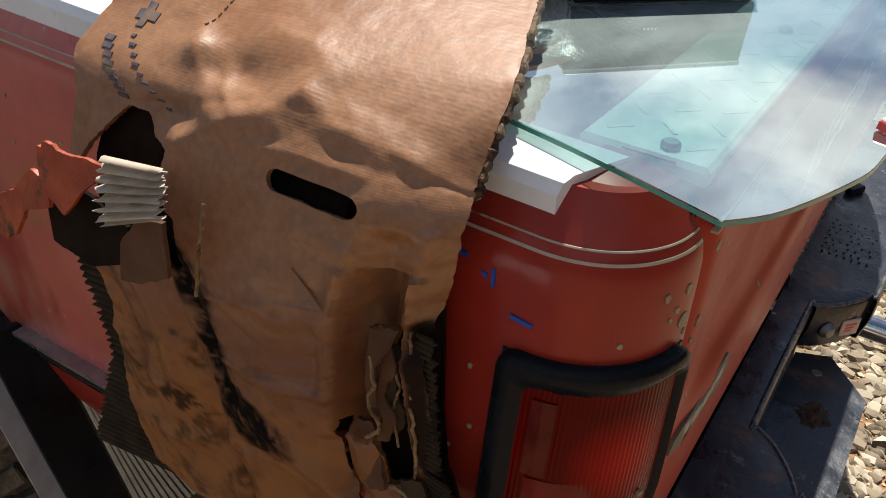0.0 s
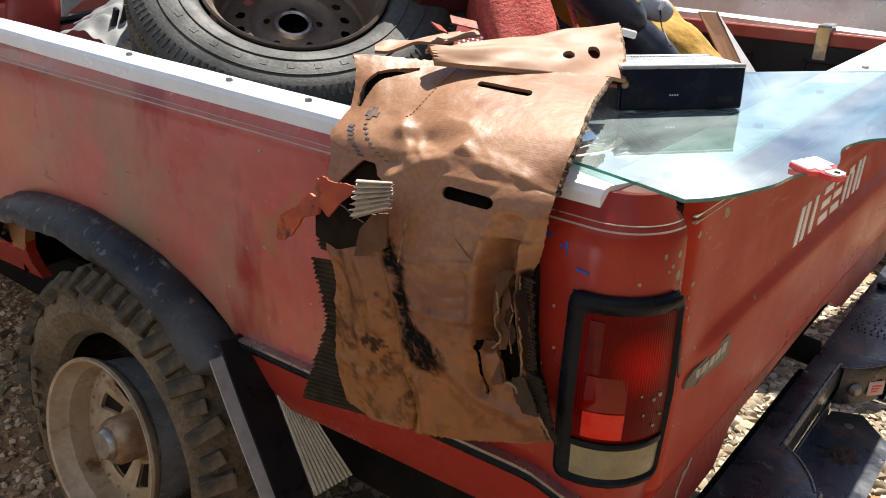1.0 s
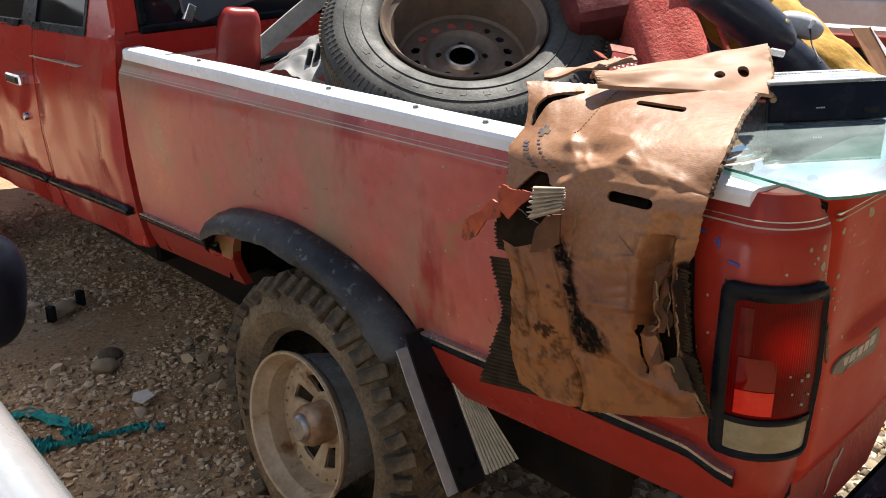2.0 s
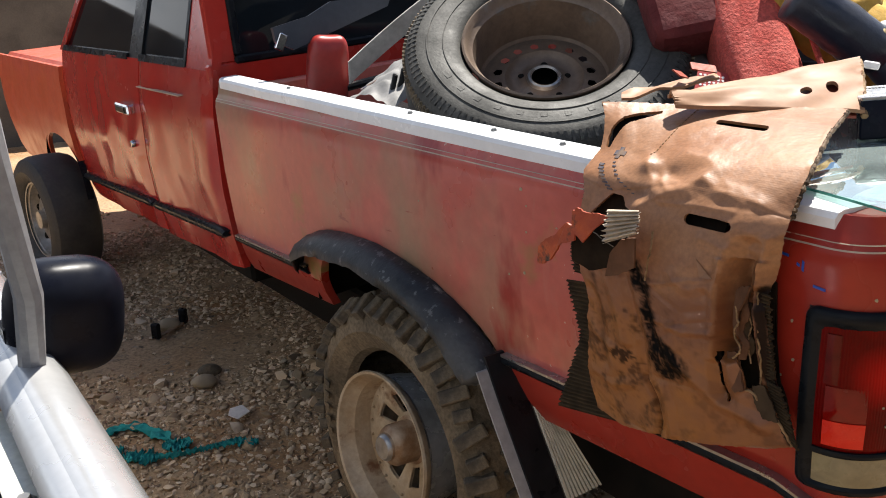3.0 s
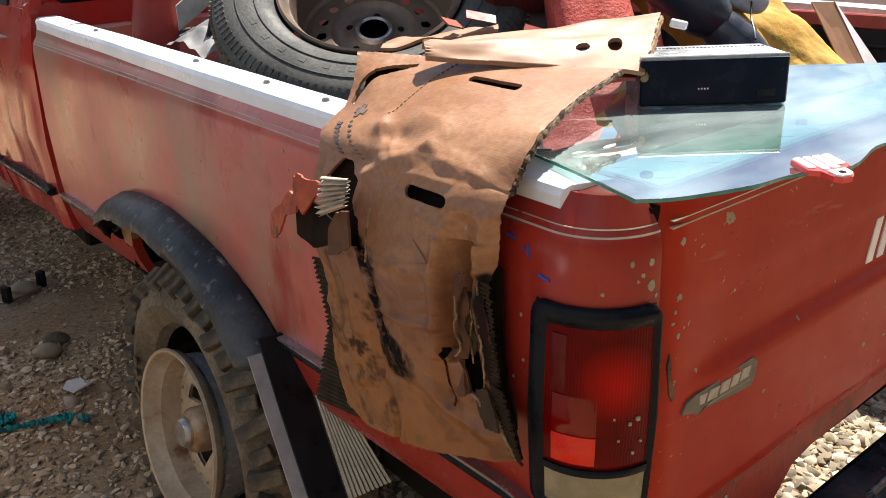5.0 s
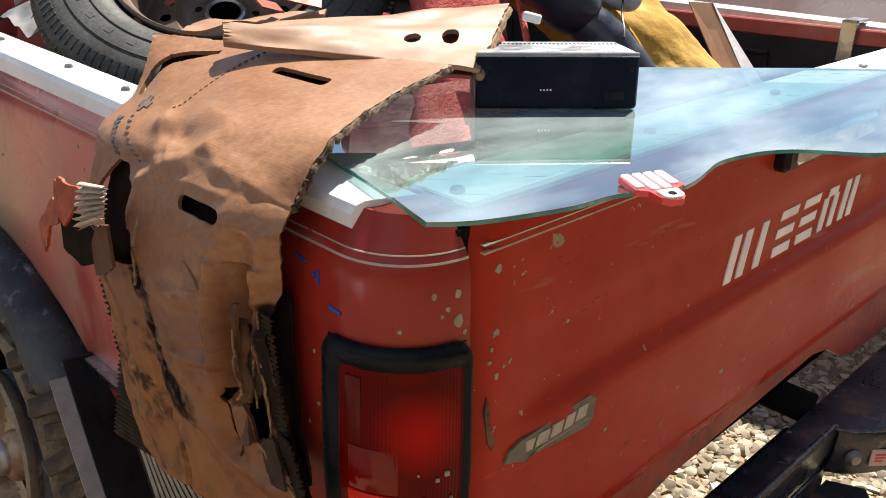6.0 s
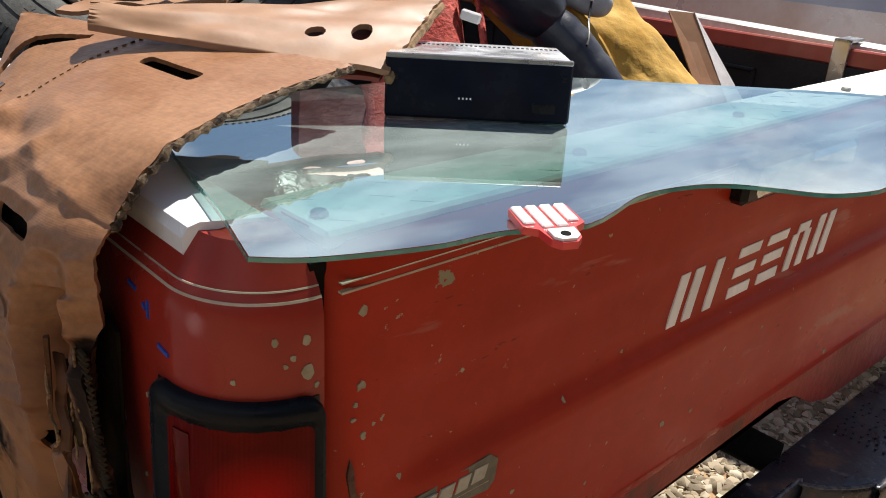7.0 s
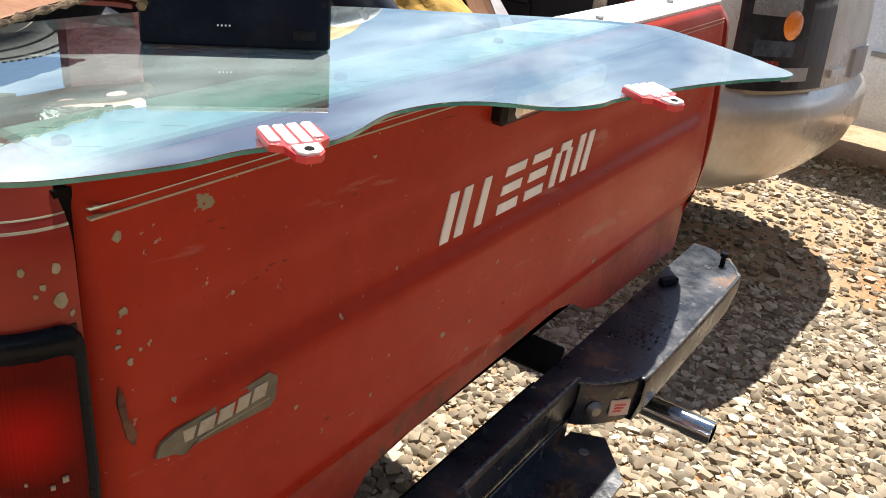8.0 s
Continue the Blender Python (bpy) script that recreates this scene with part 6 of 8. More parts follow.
def card_piece(name, outline, x, mat, label, tilt=(0, 0, 0), thick=0.003, bend=0.0):
    """A torn plate hanging by the truck's side; outline in y and z, at distance x out from it."""
    bm_ = bmesh.new()
    cy = sum(p[0] for p in outline) / len(outline)
    cz = sum(p[1] for p in outline) / len(outline)
    fine = []
    for (a0, a1), (b0, b1) in zip(outline, outline[1:] + outline[:1]):
        for k in range(5):
            t = k / 5
            fine.append((a0 + (b0 - a0) * t + (0.0022 * noise.noise(Vector((a0 * 90 + k, a1 * 70, 1))) if k else 0), a1 + (b1 - a1) * t + (0.0022 * noise.noise(Vector((a0 * 70, a1 * 90 + k, 5))) if k else 0)))
    r = Euler([radians(a) for a in tilt]).to_matrix()
    rings = []
    for off in (0.0, thick):
        ring = []
        for y, z in fine:
            q = r @ Vector((-off, y - cy, z - cz))
            q.x += bend * ((y - cy) ** 2 + (z - cz) ** 2) / 0.002
            ring.append(bm_.verts.new(q + Vector((x, cy, cz))))
        rings.append(ring)
    bm_.faces.new(rings[0])
    bm_.faces.new(rings[1][::-1])
    for i in range(len(fine)):
        j = (i + 1) % len(fine)
        bm_.faces.new((rings[0][i], rings[0][j], rings[1][j], rings[1][i]))
    bmesh.ops.triangulate(bm_, faces=[f for f in bm_.faces if len(f.verts) > 4])
    return part(name, bm_, mat, cardboard, label)


def corrugated(name, quad, x0, x1, ridges, amp, mat, label, along_v=True):
    """A ridged inner layer; quad: four corners in y and z."""
    bm_ = bmesh.new()

    def at(u, v, d):
        a = Vector(quad[0]).lerp(Vector(quad[1]), u)
        b_ = Vector(quad[3]).lerp(Vector(quad[2]), u)
        p = a.lerp(b_, v)
        k = v if along_v else u
        jag = 0.006 * noise.noise(Vector((v * 22, u * 3, ridges))) * (1 if u < 0.05 or u > 0.95 else 0)
        return Vector((x0 + (x1 - x0) * v - d - amp * (0.5 + 0.5 * math.sin(2 * math.pi * ridges * k)), p.x + jag, p.y))
    shell(bm_, 5 if along_v else ridges * 6, ridges * 6 if along_v else 5, lambda u, v: at(u, v, 0.001), lambda u, v: at(u, v, -0.001))
    return part(name, bm_, mat, cardboard, label, smooth=True, angle=2.0)


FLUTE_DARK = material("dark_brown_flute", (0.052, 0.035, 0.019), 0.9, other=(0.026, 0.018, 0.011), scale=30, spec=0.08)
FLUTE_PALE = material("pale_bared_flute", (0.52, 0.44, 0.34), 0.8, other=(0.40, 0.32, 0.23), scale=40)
# card brown with shade mixed into the colour, for inner layers and folds
SHADE_CARD = material("shaded_brown_card", (0.10, 0.042, 0.019), 0.8, other=(0.075, 0.035, 0.017), scale=20, spec=0.3, bump=0.2)
card_piece("torn_flap", [(0.452, 0.968), (0.446, 0.995), (0.428, 1.010), (0.405, 1.022), (0.385, 1.042), (0.367, 1.039), (0.368, 1.021), (0.392, 1.012), (0.415, 0.984), (0.437, 0.970)], -0.100, CARD_RED, "torn flap printed orange-red", (0, 0, -6), bend=0.003)
card_piece("torn_flap", [(0.374, 1.060), (0.366, 1.066), (0.352, 1.062), (0.335, 1.064), (0.312, 1.063), (0.338, 1.041), (0.352, 1.022), (0.372, 1.034)], -0.098, CARD_RED, "torn flap printed orange-red", (0, 6, 6), bend=-0.003)
card_piece("dark_flap", [(0.380, 1.032), (0.348, 1.036), (0.313, 1.022), (0.322, 0.992), (0.350, 0.982), (0.379, 0.992)], -0.090, CARD_DARK, "near-black inside of a flap", (0, 0, 8), bend=-0.002)
corrugated("bared_corrugation", [(0.312, 1.074), (0.262, 1.082), (0.259, 1.054), (0.313, 1.030)], -0.098, -0.104, 7, 0.0075, FLUTE_PALE, "pale bared corrugated layer")
card_piece("torn_flap", [(0.311, 1.016), (0.290, 1.040), (0.268, 1.046), (0.272, 1.005), (0.300, 0.988), (0.324, 0.980)], -0.094, SHADE_CARD, "torn brown flap", (0, -8, 0), bend=0.002)
# this near-black plate stands for the shade inside the torn hollow
card_piece("dark_hollow", [(0.405, 1.050), (0.360, 1.078), (0.310, 1.078), (0.280, 1.060), (0.275, 0.985), (0.318, 0.970), (0.400, 0.968)], -0.016, CARD_DARK, "near-black plate for the shade in the torn hollow", thick=0.002)
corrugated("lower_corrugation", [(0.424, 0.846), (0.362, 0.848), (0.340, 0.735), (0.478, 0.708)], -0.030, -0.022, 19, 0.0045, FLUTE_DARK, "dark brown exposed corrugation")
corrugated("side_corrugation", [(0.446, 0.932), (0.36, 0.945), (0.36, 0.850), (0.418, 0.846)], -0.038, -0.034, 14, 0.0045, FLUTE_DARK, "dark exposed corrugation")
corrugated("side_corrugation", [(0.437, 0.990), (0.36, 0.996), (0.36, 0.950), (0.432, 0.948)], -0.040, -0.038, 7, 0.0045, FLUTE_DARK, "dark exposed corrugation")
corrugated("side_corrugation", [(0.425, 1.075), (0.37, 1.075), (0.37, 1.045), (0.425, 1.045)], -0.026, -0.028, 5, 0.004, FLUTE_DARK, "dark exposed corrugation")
bm = bmesh.new()                                      # the box's other layer behind the sheet, near-black for the shade in its holes
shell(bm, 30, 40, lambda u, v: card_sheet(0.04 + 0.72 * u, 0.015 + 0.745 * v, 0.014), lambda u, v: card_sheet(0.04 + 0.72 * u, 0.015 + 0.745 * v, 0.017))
part("back_layer", bm, CARD_DARK, cardboard, "near-black back layer of the flattened box", smooth=True)
# torn pocket by the tail lamp: shade painted near-black inside, second layer, curled edges
card_piece("pocket_back", [(0.178, 1.000), (0.150, 1.010), (0.132, 1.002), (0.128, 0.950), (0.120, 0.890), (0.105, 0.860), (0.10, 0.835), (0.14, 0.825), (0.20, 0.83), (0.20, 0.93)], -0.004, CARD_DARK, "near-black plate for the shade inside the torn box", thick=0.003)
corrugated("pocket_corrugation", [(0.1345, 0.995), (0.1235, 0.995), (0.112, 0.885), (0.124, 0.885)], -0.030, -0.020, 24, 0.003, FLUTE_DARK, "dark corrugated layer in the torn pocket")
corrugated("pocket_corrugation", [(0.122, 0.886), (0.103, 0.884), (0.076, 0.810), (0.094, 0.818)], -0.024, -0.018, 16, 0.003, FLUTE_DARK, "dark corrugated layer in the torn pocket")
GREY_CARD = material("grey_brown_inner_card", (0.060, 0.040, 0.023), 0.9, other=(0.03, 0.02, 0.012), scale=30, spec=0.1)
card_piece("inner_layer", [(0.174, 0.908), (0.160, 0.912), (0.150, 0.895), (0.140, 0.870), (0.152, 0.862), (0.170, 0.868)], -0.034, SHADE_CARD, "brown inner layer of the box, darkened as in shade", (0, 6, -10))
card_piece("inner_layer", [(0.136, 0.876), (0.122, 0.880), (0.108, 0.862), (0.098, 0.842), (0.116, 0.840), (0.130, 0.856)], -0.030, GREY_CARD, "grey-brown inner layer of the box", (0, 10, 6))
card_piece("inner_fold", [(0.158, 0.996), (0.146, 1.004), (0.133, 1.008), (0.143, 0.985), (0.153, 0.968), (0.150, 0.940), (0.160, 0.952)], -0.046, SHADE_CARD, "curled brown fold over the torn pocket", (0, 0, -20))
for k in range(2):                                    # torn plies along the pocket's edge
    bm = bmesh.new()
    ply = bezier_list([(0, 0.157 - 0.003 * k, 0.985 - 0.006 * k), (0, 0.150 - 0.003 * k, 0.965), (0, 0.157 - 0.0035 * k, 0.945), (0, 0.147 - 0.003 * k, 0.928), (0, 0.152 - 0.004 * k, 0.908 + 0.004 * k)], 30)
    shell(bm, 30, 3, lambda u, v: Vector((-0.042 + 0.007 * k + 0.004 * v, 0, 0)) + ply[round(u * 29)] + Vector((0, -0.007 * v + 0.0025 * noise.noise(Vector((u * 14, k * 3, 1))), 0)),
          lambda u, v: Vector((-0.041 + 0.007 * k + 0.004 * v, 0, 0)) + ply[round(u * 29)] + Vector((0.0008, -0.007 * v + 0.0025 * noise.noise(Vector((u * 14, k * 3, 1))), 0)))
    part("torn_ply", bm, (SHADE_CARD, GREY_CARD)[k % 2], cardboard, "torn wavy ply of the box", smooth=True)
for pts, r in (([(-0.046, 0.157, 0.975), (-0.048, 0.151, 0.958), (-0.046, 0.156, 0.942), (-0.044, 0.147, 0.922), (-0.042, 0.158, 0.908)], 0.0014),
               ([(-0.036, 0.146, 0.968), (-0.036, 0.141, 0.950), (-0.034, 0.145, 0.93), (-0.034, 0.138, 0.905)], 0.0010),
               ([(-0.034, 0.1365, 0.995), (-0.033, 0.1345, 0.95), (-0.030, 0.129, 0.91), (-0.028, 0.126, 0.875)], 0.0013),
               ([(-0.034, 0.150, 0.866), (-0.034, 0.132, 0.868), (-0.030, 0.120, 0.850), (-0.026, 0.100, 0.838), (-0.020, 0.084, 0.812)], 0.0016),
               ([(-0.075, 0.262, 1.050), (-0.082, 0.258, 1.030), (-0.080, 0.264, 1.010), (-0.078, 0.268, 0.985)], 0.0013)):
    bm = bmesh.new()
    line = bezier_list(pts, 24)
    line = [p + Vector((0.001 * noise.noise(p * 200), 0.002 * noise.noise(p * 180 + Vector((1, 0, 0))), 0.002 * noise.noise(p * 170 + Vector((0, 3, 0))))) for p in line]
    tube(bm, line, r, 6)
    part("torn_edge", bm, CARD_EDGE, cardboard, "frayed cardboard edge", smooth=True)
bm = bmesh.new()
tube(bm, [card_sheet(0.999, 0.004 + 0.30 * i / 60) + Vector((0.002, -0.001, -0.003 + 0.003 * noise.noise(Vector((i * 0.9, 0, 0))))) for i in range(61)], [0.0028 + 0.0012 * math.sin(i * 2.1) for i in range(61)], 6)
# the edge's shade is set in this darker copy of the torn edge colour
part("torn_edge", bm, material("shaded_flute_edge", (0.11, 0.065, 0.03), 0.9, other=(0.035, 0.02, 0.01), scale=140, lo=0.45, hi=0.55, bump=0.6, bump_scale=200), cardboard, "frayed corrugated edge of the top sheet", smooth=True)
bm = bmesh.new()                                      # small upturned tear in the liner
tear_at = lambda y, z, up: card_sheet(on_sheet(y, z)[0] / PU, on_sheet(y, z)[1] / PW, -up)
tv = [tear_at(0.204, 1.026, 0.001), tear_at(0.190, 1.012, 0.001), tear_at(0.181, 1.007, 0.001), tear_at(0.196, 1.006, 0.006)]
fv = [bm.verts.new(p) for p in tv] + [bm.verts.new(p + Vector((-0.0012, 0, 0))) for p in tv]
for q in ((0, 1, 2, 3), (7, 6, 5, 4), (0, 1, 5, 4), (1, 2, 6, 5), (2, 3, 7, 6), (3, 0, 4, 7)):
    bm.faces.new([fv[k] for k in q])
part("liner_tear", bm, CARD, cardboard, "small upturned tear in the liner")


# printing as plain dark bars and a plain rosette shape
def on_card(u, w, h=0.0012):
    return card_sheet(u, w, -h)


def ink_bar(u0, u1, w0, w1):
    bm_ = bmesh.new()
    shell(bm_, 4, 4, lambda a, b_: on_card(u0 + (u1 - u0) * a, w0 + (w1 - w0) * b_, 0.0009), lambda a, b_: on_card(u0 + (u1 - u0) * a, w0 + (w1 - w0) * b_, -0.001))
    part("print_bar", bm_, INK, cardboard, "faded dark printed bar")


for k in range(8):
    u_, w_ = 0.082 + 0.0115 * k, 0.243 + 0.0125 * k
    ink_bar(u_ - 0.014 - 0.004 * (k % 2), u_ + 0.014, w_ - 0.0042, w_ + 0.0042)
for k in range(9):
    u_, w_ = 0.145 + 0.017 * k, 0.232 + 0.0125 * k
    ink_bar(u_ - 0.006 - 0.004 * (k % 2), u_ + 0.008, w_ - 0.0022, w_ + 0.0022)
for du, dw in ((0, 0), (-0.020, 0), (0.020, 0), (0, -0.012), (0, 0.012)):
    ink_bar(0.138 + du - 0.012, 0.138 + du + 0.012, 0.198 + dw - 0.0075, 0.198 + dw + 0.0075)

# top flap with two torn hand holes, lying behind the sheet
bm = bmesh.new()


def flap_pt(u, v, d):
    a = Vector((0.075, 0.372, 1.196)).lerp(Vector((0.410, 0.286, 1.230)), u)
    b_ = Vector((0.060, 0.345, 1.186)).lerp(Vector((0.272, 0.196, 1.170)), u)
    p = a.lerp(b_, v)
    p.z += 0.010 * math.sin(math.pi * v) * (1 - 0.5 * u) + 0.004 * noise.noise(Vector((u * 5, v * 4, 2))) - d
    if u < 0.02 or u > 0.98:
        p.y += 0.004 * noise.noise(Vector((v * 14, 3, u)))
    return p


FH = [(0.69, 0.70, 0.032, 0.075, 0.0), (0.83, 0.62, 0.034, 0.10, 0.5)]          # torn holes: middle, half sizes, slant
in_hole = lambda u, v: next((1 + k for k, (a, b, p, q, s) in enumerate(FH) if ((u - a) / p) ** 2 + ((v - b - s * (u - a)) / q) ** 2 < 1), 0)
fp = [[(i / 79, j / 49) for j in range(50)] for i in range(80)]
fg = [[in_hole((i + 0.5) / 79, (j + 0.5) / 49) for j in range(49)] for i in range(79)]
for i in range(1, 79):
    for j in range(1, 49):
        near_ = [fg[a][b] for a in (i - 1, i) for b in (j - 1, j)]
        if any(near_) and not all(near_):
            a, b, p, q, s = FH[max(near_) - 1]
            u, v = fp[i][j]
            du, dv = (u - a) / p, (v - b - s * (u - a)) / q
            k = (1 + 0.12 * noise.noise(Vector((u * 60, v * 40, 2)))) / max(1e-3, math.hypot(du, dv))
            fp[i][j] = (a + du * k * p, b + dv * k * q + s * du * k * p)
fl = [[[None if 0 < i < 79 and 0 < j < 49 and all(fg[a][b] for a in (i - 1, i) for b in (j - 1, j)) else bm.verts.new(flap_pt(*fp[i][j], d)) for j in range(50)] for i in range(80)] for d in (0, 0.005)]
for i in range(79):
    for j in range(49):
        if fg[i][j]:
            continue
        for d in (0, 1):
            bm.faces.new((fl[d][i][j], fl[d][i + 1][j], fl[d][i + 1][j + 1], fl[d][i][j + 1]))
        for (di, dj, e) in ((-1, 0, ((0, 0), (0, 1))), (1, 0, ((1, 0), (1, 1))), (0, -1, ((0, 0), (1, 0))), (0, 1, ((0, 1), (1, 1)))):
            a, b = i + di, j + dj
            if not (0 <= a < 79 and 0 <= b < 49) or fg[a][b]:
                bm.faces.new([fl[k][i + x_][j + y_] for k, (x_, y_) in ((0, e[0]), (0, e[1]), (1, e[1]), (1, e[0]))])
part("top_flap", bm, CARD, cardboard, "brown top flap with two torn hand holes", smooth=True, angle=1.0)
bm = bmesh.new()
tube(bm, [flap_pt(1.0, i / 20, 0.004) + Vector((0.002 * noise.noise(Vector((i, 0, 0))), 0.003 * noise.noise(Vector((i, 5, 0))), -0.004)) for i in range(21)], 0.005, 6)
part("torn_edge", bm, CARD_EDGE, cardboard, "frayed flap edge", smooth=True)
bm = bmesh.new()
shell(bm, 20, 14, lambda u, v: flap_pt(0.40 + 0.56 * u, 0.20 + 0.75 * v, 0.014), lambda u, v: flap_pt(0.40 + 0.56 * u, 0.20 + 0.75 * v, 0.018))
lining = part("flap_lining", bm, material("red_printed_liner", (0.30, 0.055, 0.030), 0.6, other=(0.20, 0.04, 0.022), scale=12), cardboard, "red printed second layer under the top flap", smooth=True)
for ua, ub, va, vb in ((0.46, 0.60, 0.30, 0.40), (0.46, 0.50, 0.40, 0.75), (0.56, 0.60, 0.40, 0.75), (0.46, 0.60, 0.75, 0.84), (0.66, 0.70, 0.30, 0.84), (0.70, 0.80, 0.74, 0.84), (0.84, 0.88, 0.35, 0.80)):
    bm = bmesh.new()
    shell(bm, 6, 6, lambda u, v: flap_pt(ua + (ub - ua) * u, va + (vb - va) * v, 0.0195), lambda u, v: flap_pt(ua + (ub - ua) * u, va + (vb - va) * v, 0.0175))
    part("print_bar", bm, material("cream_print", (0.55, 0.48, 0.34), 0.6, other=(0.45, 0.38, 0.26), scale=20), lining, "cream printed bar")
for k in range(18):                                  # perforated score line down the sheet
    bm = bmesh.new()
    f_, g_ = k / 18, (k + 0.45) / 18
    tube(bm, [card_sheet(0.43 - 0.13 * f, 0.022 + 0.175 * f, -0.0006) for f in (f_, (f_ + g_) / 2, g_)], 0.0007, 5)
    part("score_dash", bm, CARD_EDGE, cardboard)
bm = bmesh.new()                                     # folded strip behind the far edge
strip = lambda u, v, d: Vector((0.070, 0.452, 1.186)).lerp(Vector((0.215, 0.392, 1.208)), u).lerp(Vector((0.095, 0.475, 1.190)).lerp(Vector((0.235, 0.415, 1.212)), u), v) + Vector((0, 0, 0.005 * noise.noise(Vector((u * 4, v * 3, 9))) - d))
shell(bm, 24, 6, lambda u, v: strip(u, v, 0), lambda u, v: strip(u, v, 0.004))
part("rear_flap", bm, CARD, cardboard, "brown folded flap of the box", smooth=True)
for k, (c, a) in enumerate((((0.16, 0.42, 1.215), 20), ((0.20, 0.41, 1.222), -30))):
    bm = bmesh.new()
    box(bm, (-0.020, -0.008, -0.001), (0.020, 0.008, 0.001), 0, pose(*c, 35, 10, a))
    part("card_shard", bm, CARD_RED, cardboard, "torn red-brown card shard")

# ---- loose window glass on the tailgate ----
GZ = lambda x, y: 1.0985 + 0.085 * x
pane_pts = [(0.015, -0.006), (0.046, -0.029), (0.113, -0.055), (0.161, -0.063), (0.207, -0.085), (0.228, -0.087), (0.250, -0.083), (0.297, -0.073), (0.344, -0.081), (0.375, -0.098), (0.395, -0.122), (0.412, -0.148), (0.431, -0.163), (0.460, -0.174), (0.492, -0.178),
            (0.585, -0.203), (0.660, -0.232), (0.733, -0.265), (0.768, -0.228), (0.795, -0.188), (0.828, -0.130), (0.857, -0.061), (0.835, -0.012), (0.793, 0.038), (0.690, 0.140), (0.573, 0.250), (0.41, 0.32), (0.22, 0.34), (0.11, 0.31), (0.084, 0.25), (0.062, 0.174), (0.040, 0.08)]
ring = [Vector((p.x, p.y, 0)) for p in bezier_list([(x, y, 0) for x, y in pane_pts + pane_pts[:1]], 200)[:-1]]
bm = bmesh.new()
lo = [bm.verts.new((p.x, p.y, GZ(p.x, p.y))) for p in ring]
hi = [bm.verts.new((p.x, p.y, GZ(p.x, p.y) + 0.0036)) for p in ring]
bm.faces.new(lo[::-1])
bm.faces.new(hi)
for i in range(len(ring)):
    j = (i + 1) % len(ring)
    bm.faces.new((lo[i], lo[j], hi[j], hi[i]))
glass = tagged(new("door_glass"), "loose pale green car door glass lying on the tailgate", "car window")
pane = part("pane", bm, GLASS_BACK, glass, "pale green curved-edge glass pane")
pane.data.materials.append(GLASS)
for f in pane.data.polygons:
    f.material_index = 1 if f.normal.z > 0.5 else 0
bm = bmesh.new()
for i in range(len(ring)):
    j = (i + 1) % len(ring)
    c = Vector((0.4, 0.03, 0))
    a, b_ = ring[i], ring[j]
    ao, bo = a + (a - c).normalized() * 0.0008, b_ + (b_ - c).normalized() * 0.0008
    q = [bm.verts.new((p.x, p.y, GZ(p.x, p.y) + h)) for p, h in ((ao, 0.0003), (bo, 0.0003), (bo, 0.0033), (ao, 0.0033))]
    bm.faces.new(q)
bmesh.ops.remove_doubles(bm, verts=bm.verts[:], dist=0.0002)
part("ground_edge", bm, material("green_ground_glass_edge", (0.05, 0.22, 0.18), 0.25, other=(0.10, 0.36, 0.30), scale=20, coat=0.5), glass, "dark green ground glass edge")


def clip(cx, cy, ang):
    m = pose(cx, cy, GZ(cx, cy) + 0.0035, 0, -4.6, ang) @ Matrix.Rotation(radians(7), 4, "X") @ Matrix.Scale(0.88, 4)
    bm_ = bmesh.new()
    prism(bm_, [(-0.0235, 0.018), (-0.0245, -0.012), (-0.0145, -0.018), (-0.0115, -0.034), (-0.006, -0.040), (0.006, -0.040), (0.0115, -0.034), (0.0145, -0.018), (0.0245, -0.012), (0.0235, 0.018)], 0.006, m)
    c_ = part("clip", bm_, CLIP_RED, glass, "red and white plastic lift clip")
    for k in range(4):
        bm_ = bmesh.new()
        box(bm_, (-0.0225 + 0.0116 * k, -0.010 - 0.007 * (k in (1, 2)), 0.0045), (-0.0137 + 0.0116 * k, 0.0185, 0.0080), 0.001, m)
        part("clip_rib", bm_, CLIP_WHITE, c_, "white moulded rib")
    bm_ = bmesh.new()
    prism(bm_, [(-0.0105, -0.022), (-0.0100, -0.034), (-0.0055, -0.0385), (0.0055, -0.0385), (0.0100, -0.034), (0.0105, -0.022)], 0.0022, m @ Matrix.Translation((0, 0, 0.006)))
    part("clip_tab", bm_, CLIP_WHITE, c_, "white worn tab")
    bm_ = bmesh.new()
    lathe(bm_, [(0, 0.0005), (0.0036, 0.0005), (0.004, 0)], m @ Matrix.Translation((0, -0.031, 0.0082)), 14)
    part("clip_hole", bm_, DARK, c_, "dark hole")


clip(0.193, -0.072, -24)
clip(0.517, -0.194, -21)

# ---- car radio on the glass ----
radio = thing("car_radio", "single car radio chassis with black face on the glass", "car radio", at=(0.40, 0.19, GZ(0.36, 0.1) + 0.0055))
rm = Matrix.Translation((0.338, 0.143, GZ(0.338, 0.143) + 0.0052)) @ Matrix.Rotation(radians(-42.6), 4, "Z") @ Matrix.Rotation(radians(-3.3), 4, "Y") @ Matrix.Diagonal((1, 1, 1.17, 1))
bm = bmesh.new()
box(bm, (-0.085, 0.006, 0.0), (0.085, 0.118, 0.050), 0.0015, rm)
part_at("case", bm, RADIO_TOP, radio, "galvanised steel case")
bm = bmesh.new()
box(bm, (-0.086, 0.0, 0.0005), (0.086, 0.010, 0.0485), 0.002, rm)
part_at("face", bm, RADIO_BLACK, radio, "blank black face", smooth=True)
bm = bmesh.new()
box(bm, (-0.0862, 0.010, 0.0), (-0.0848, 0.118, 0.0465), 0, rm)
part_at("side_panel", bm, RADIO_BLACK, radio, "dark slotted side")
bm = bmesh.new()
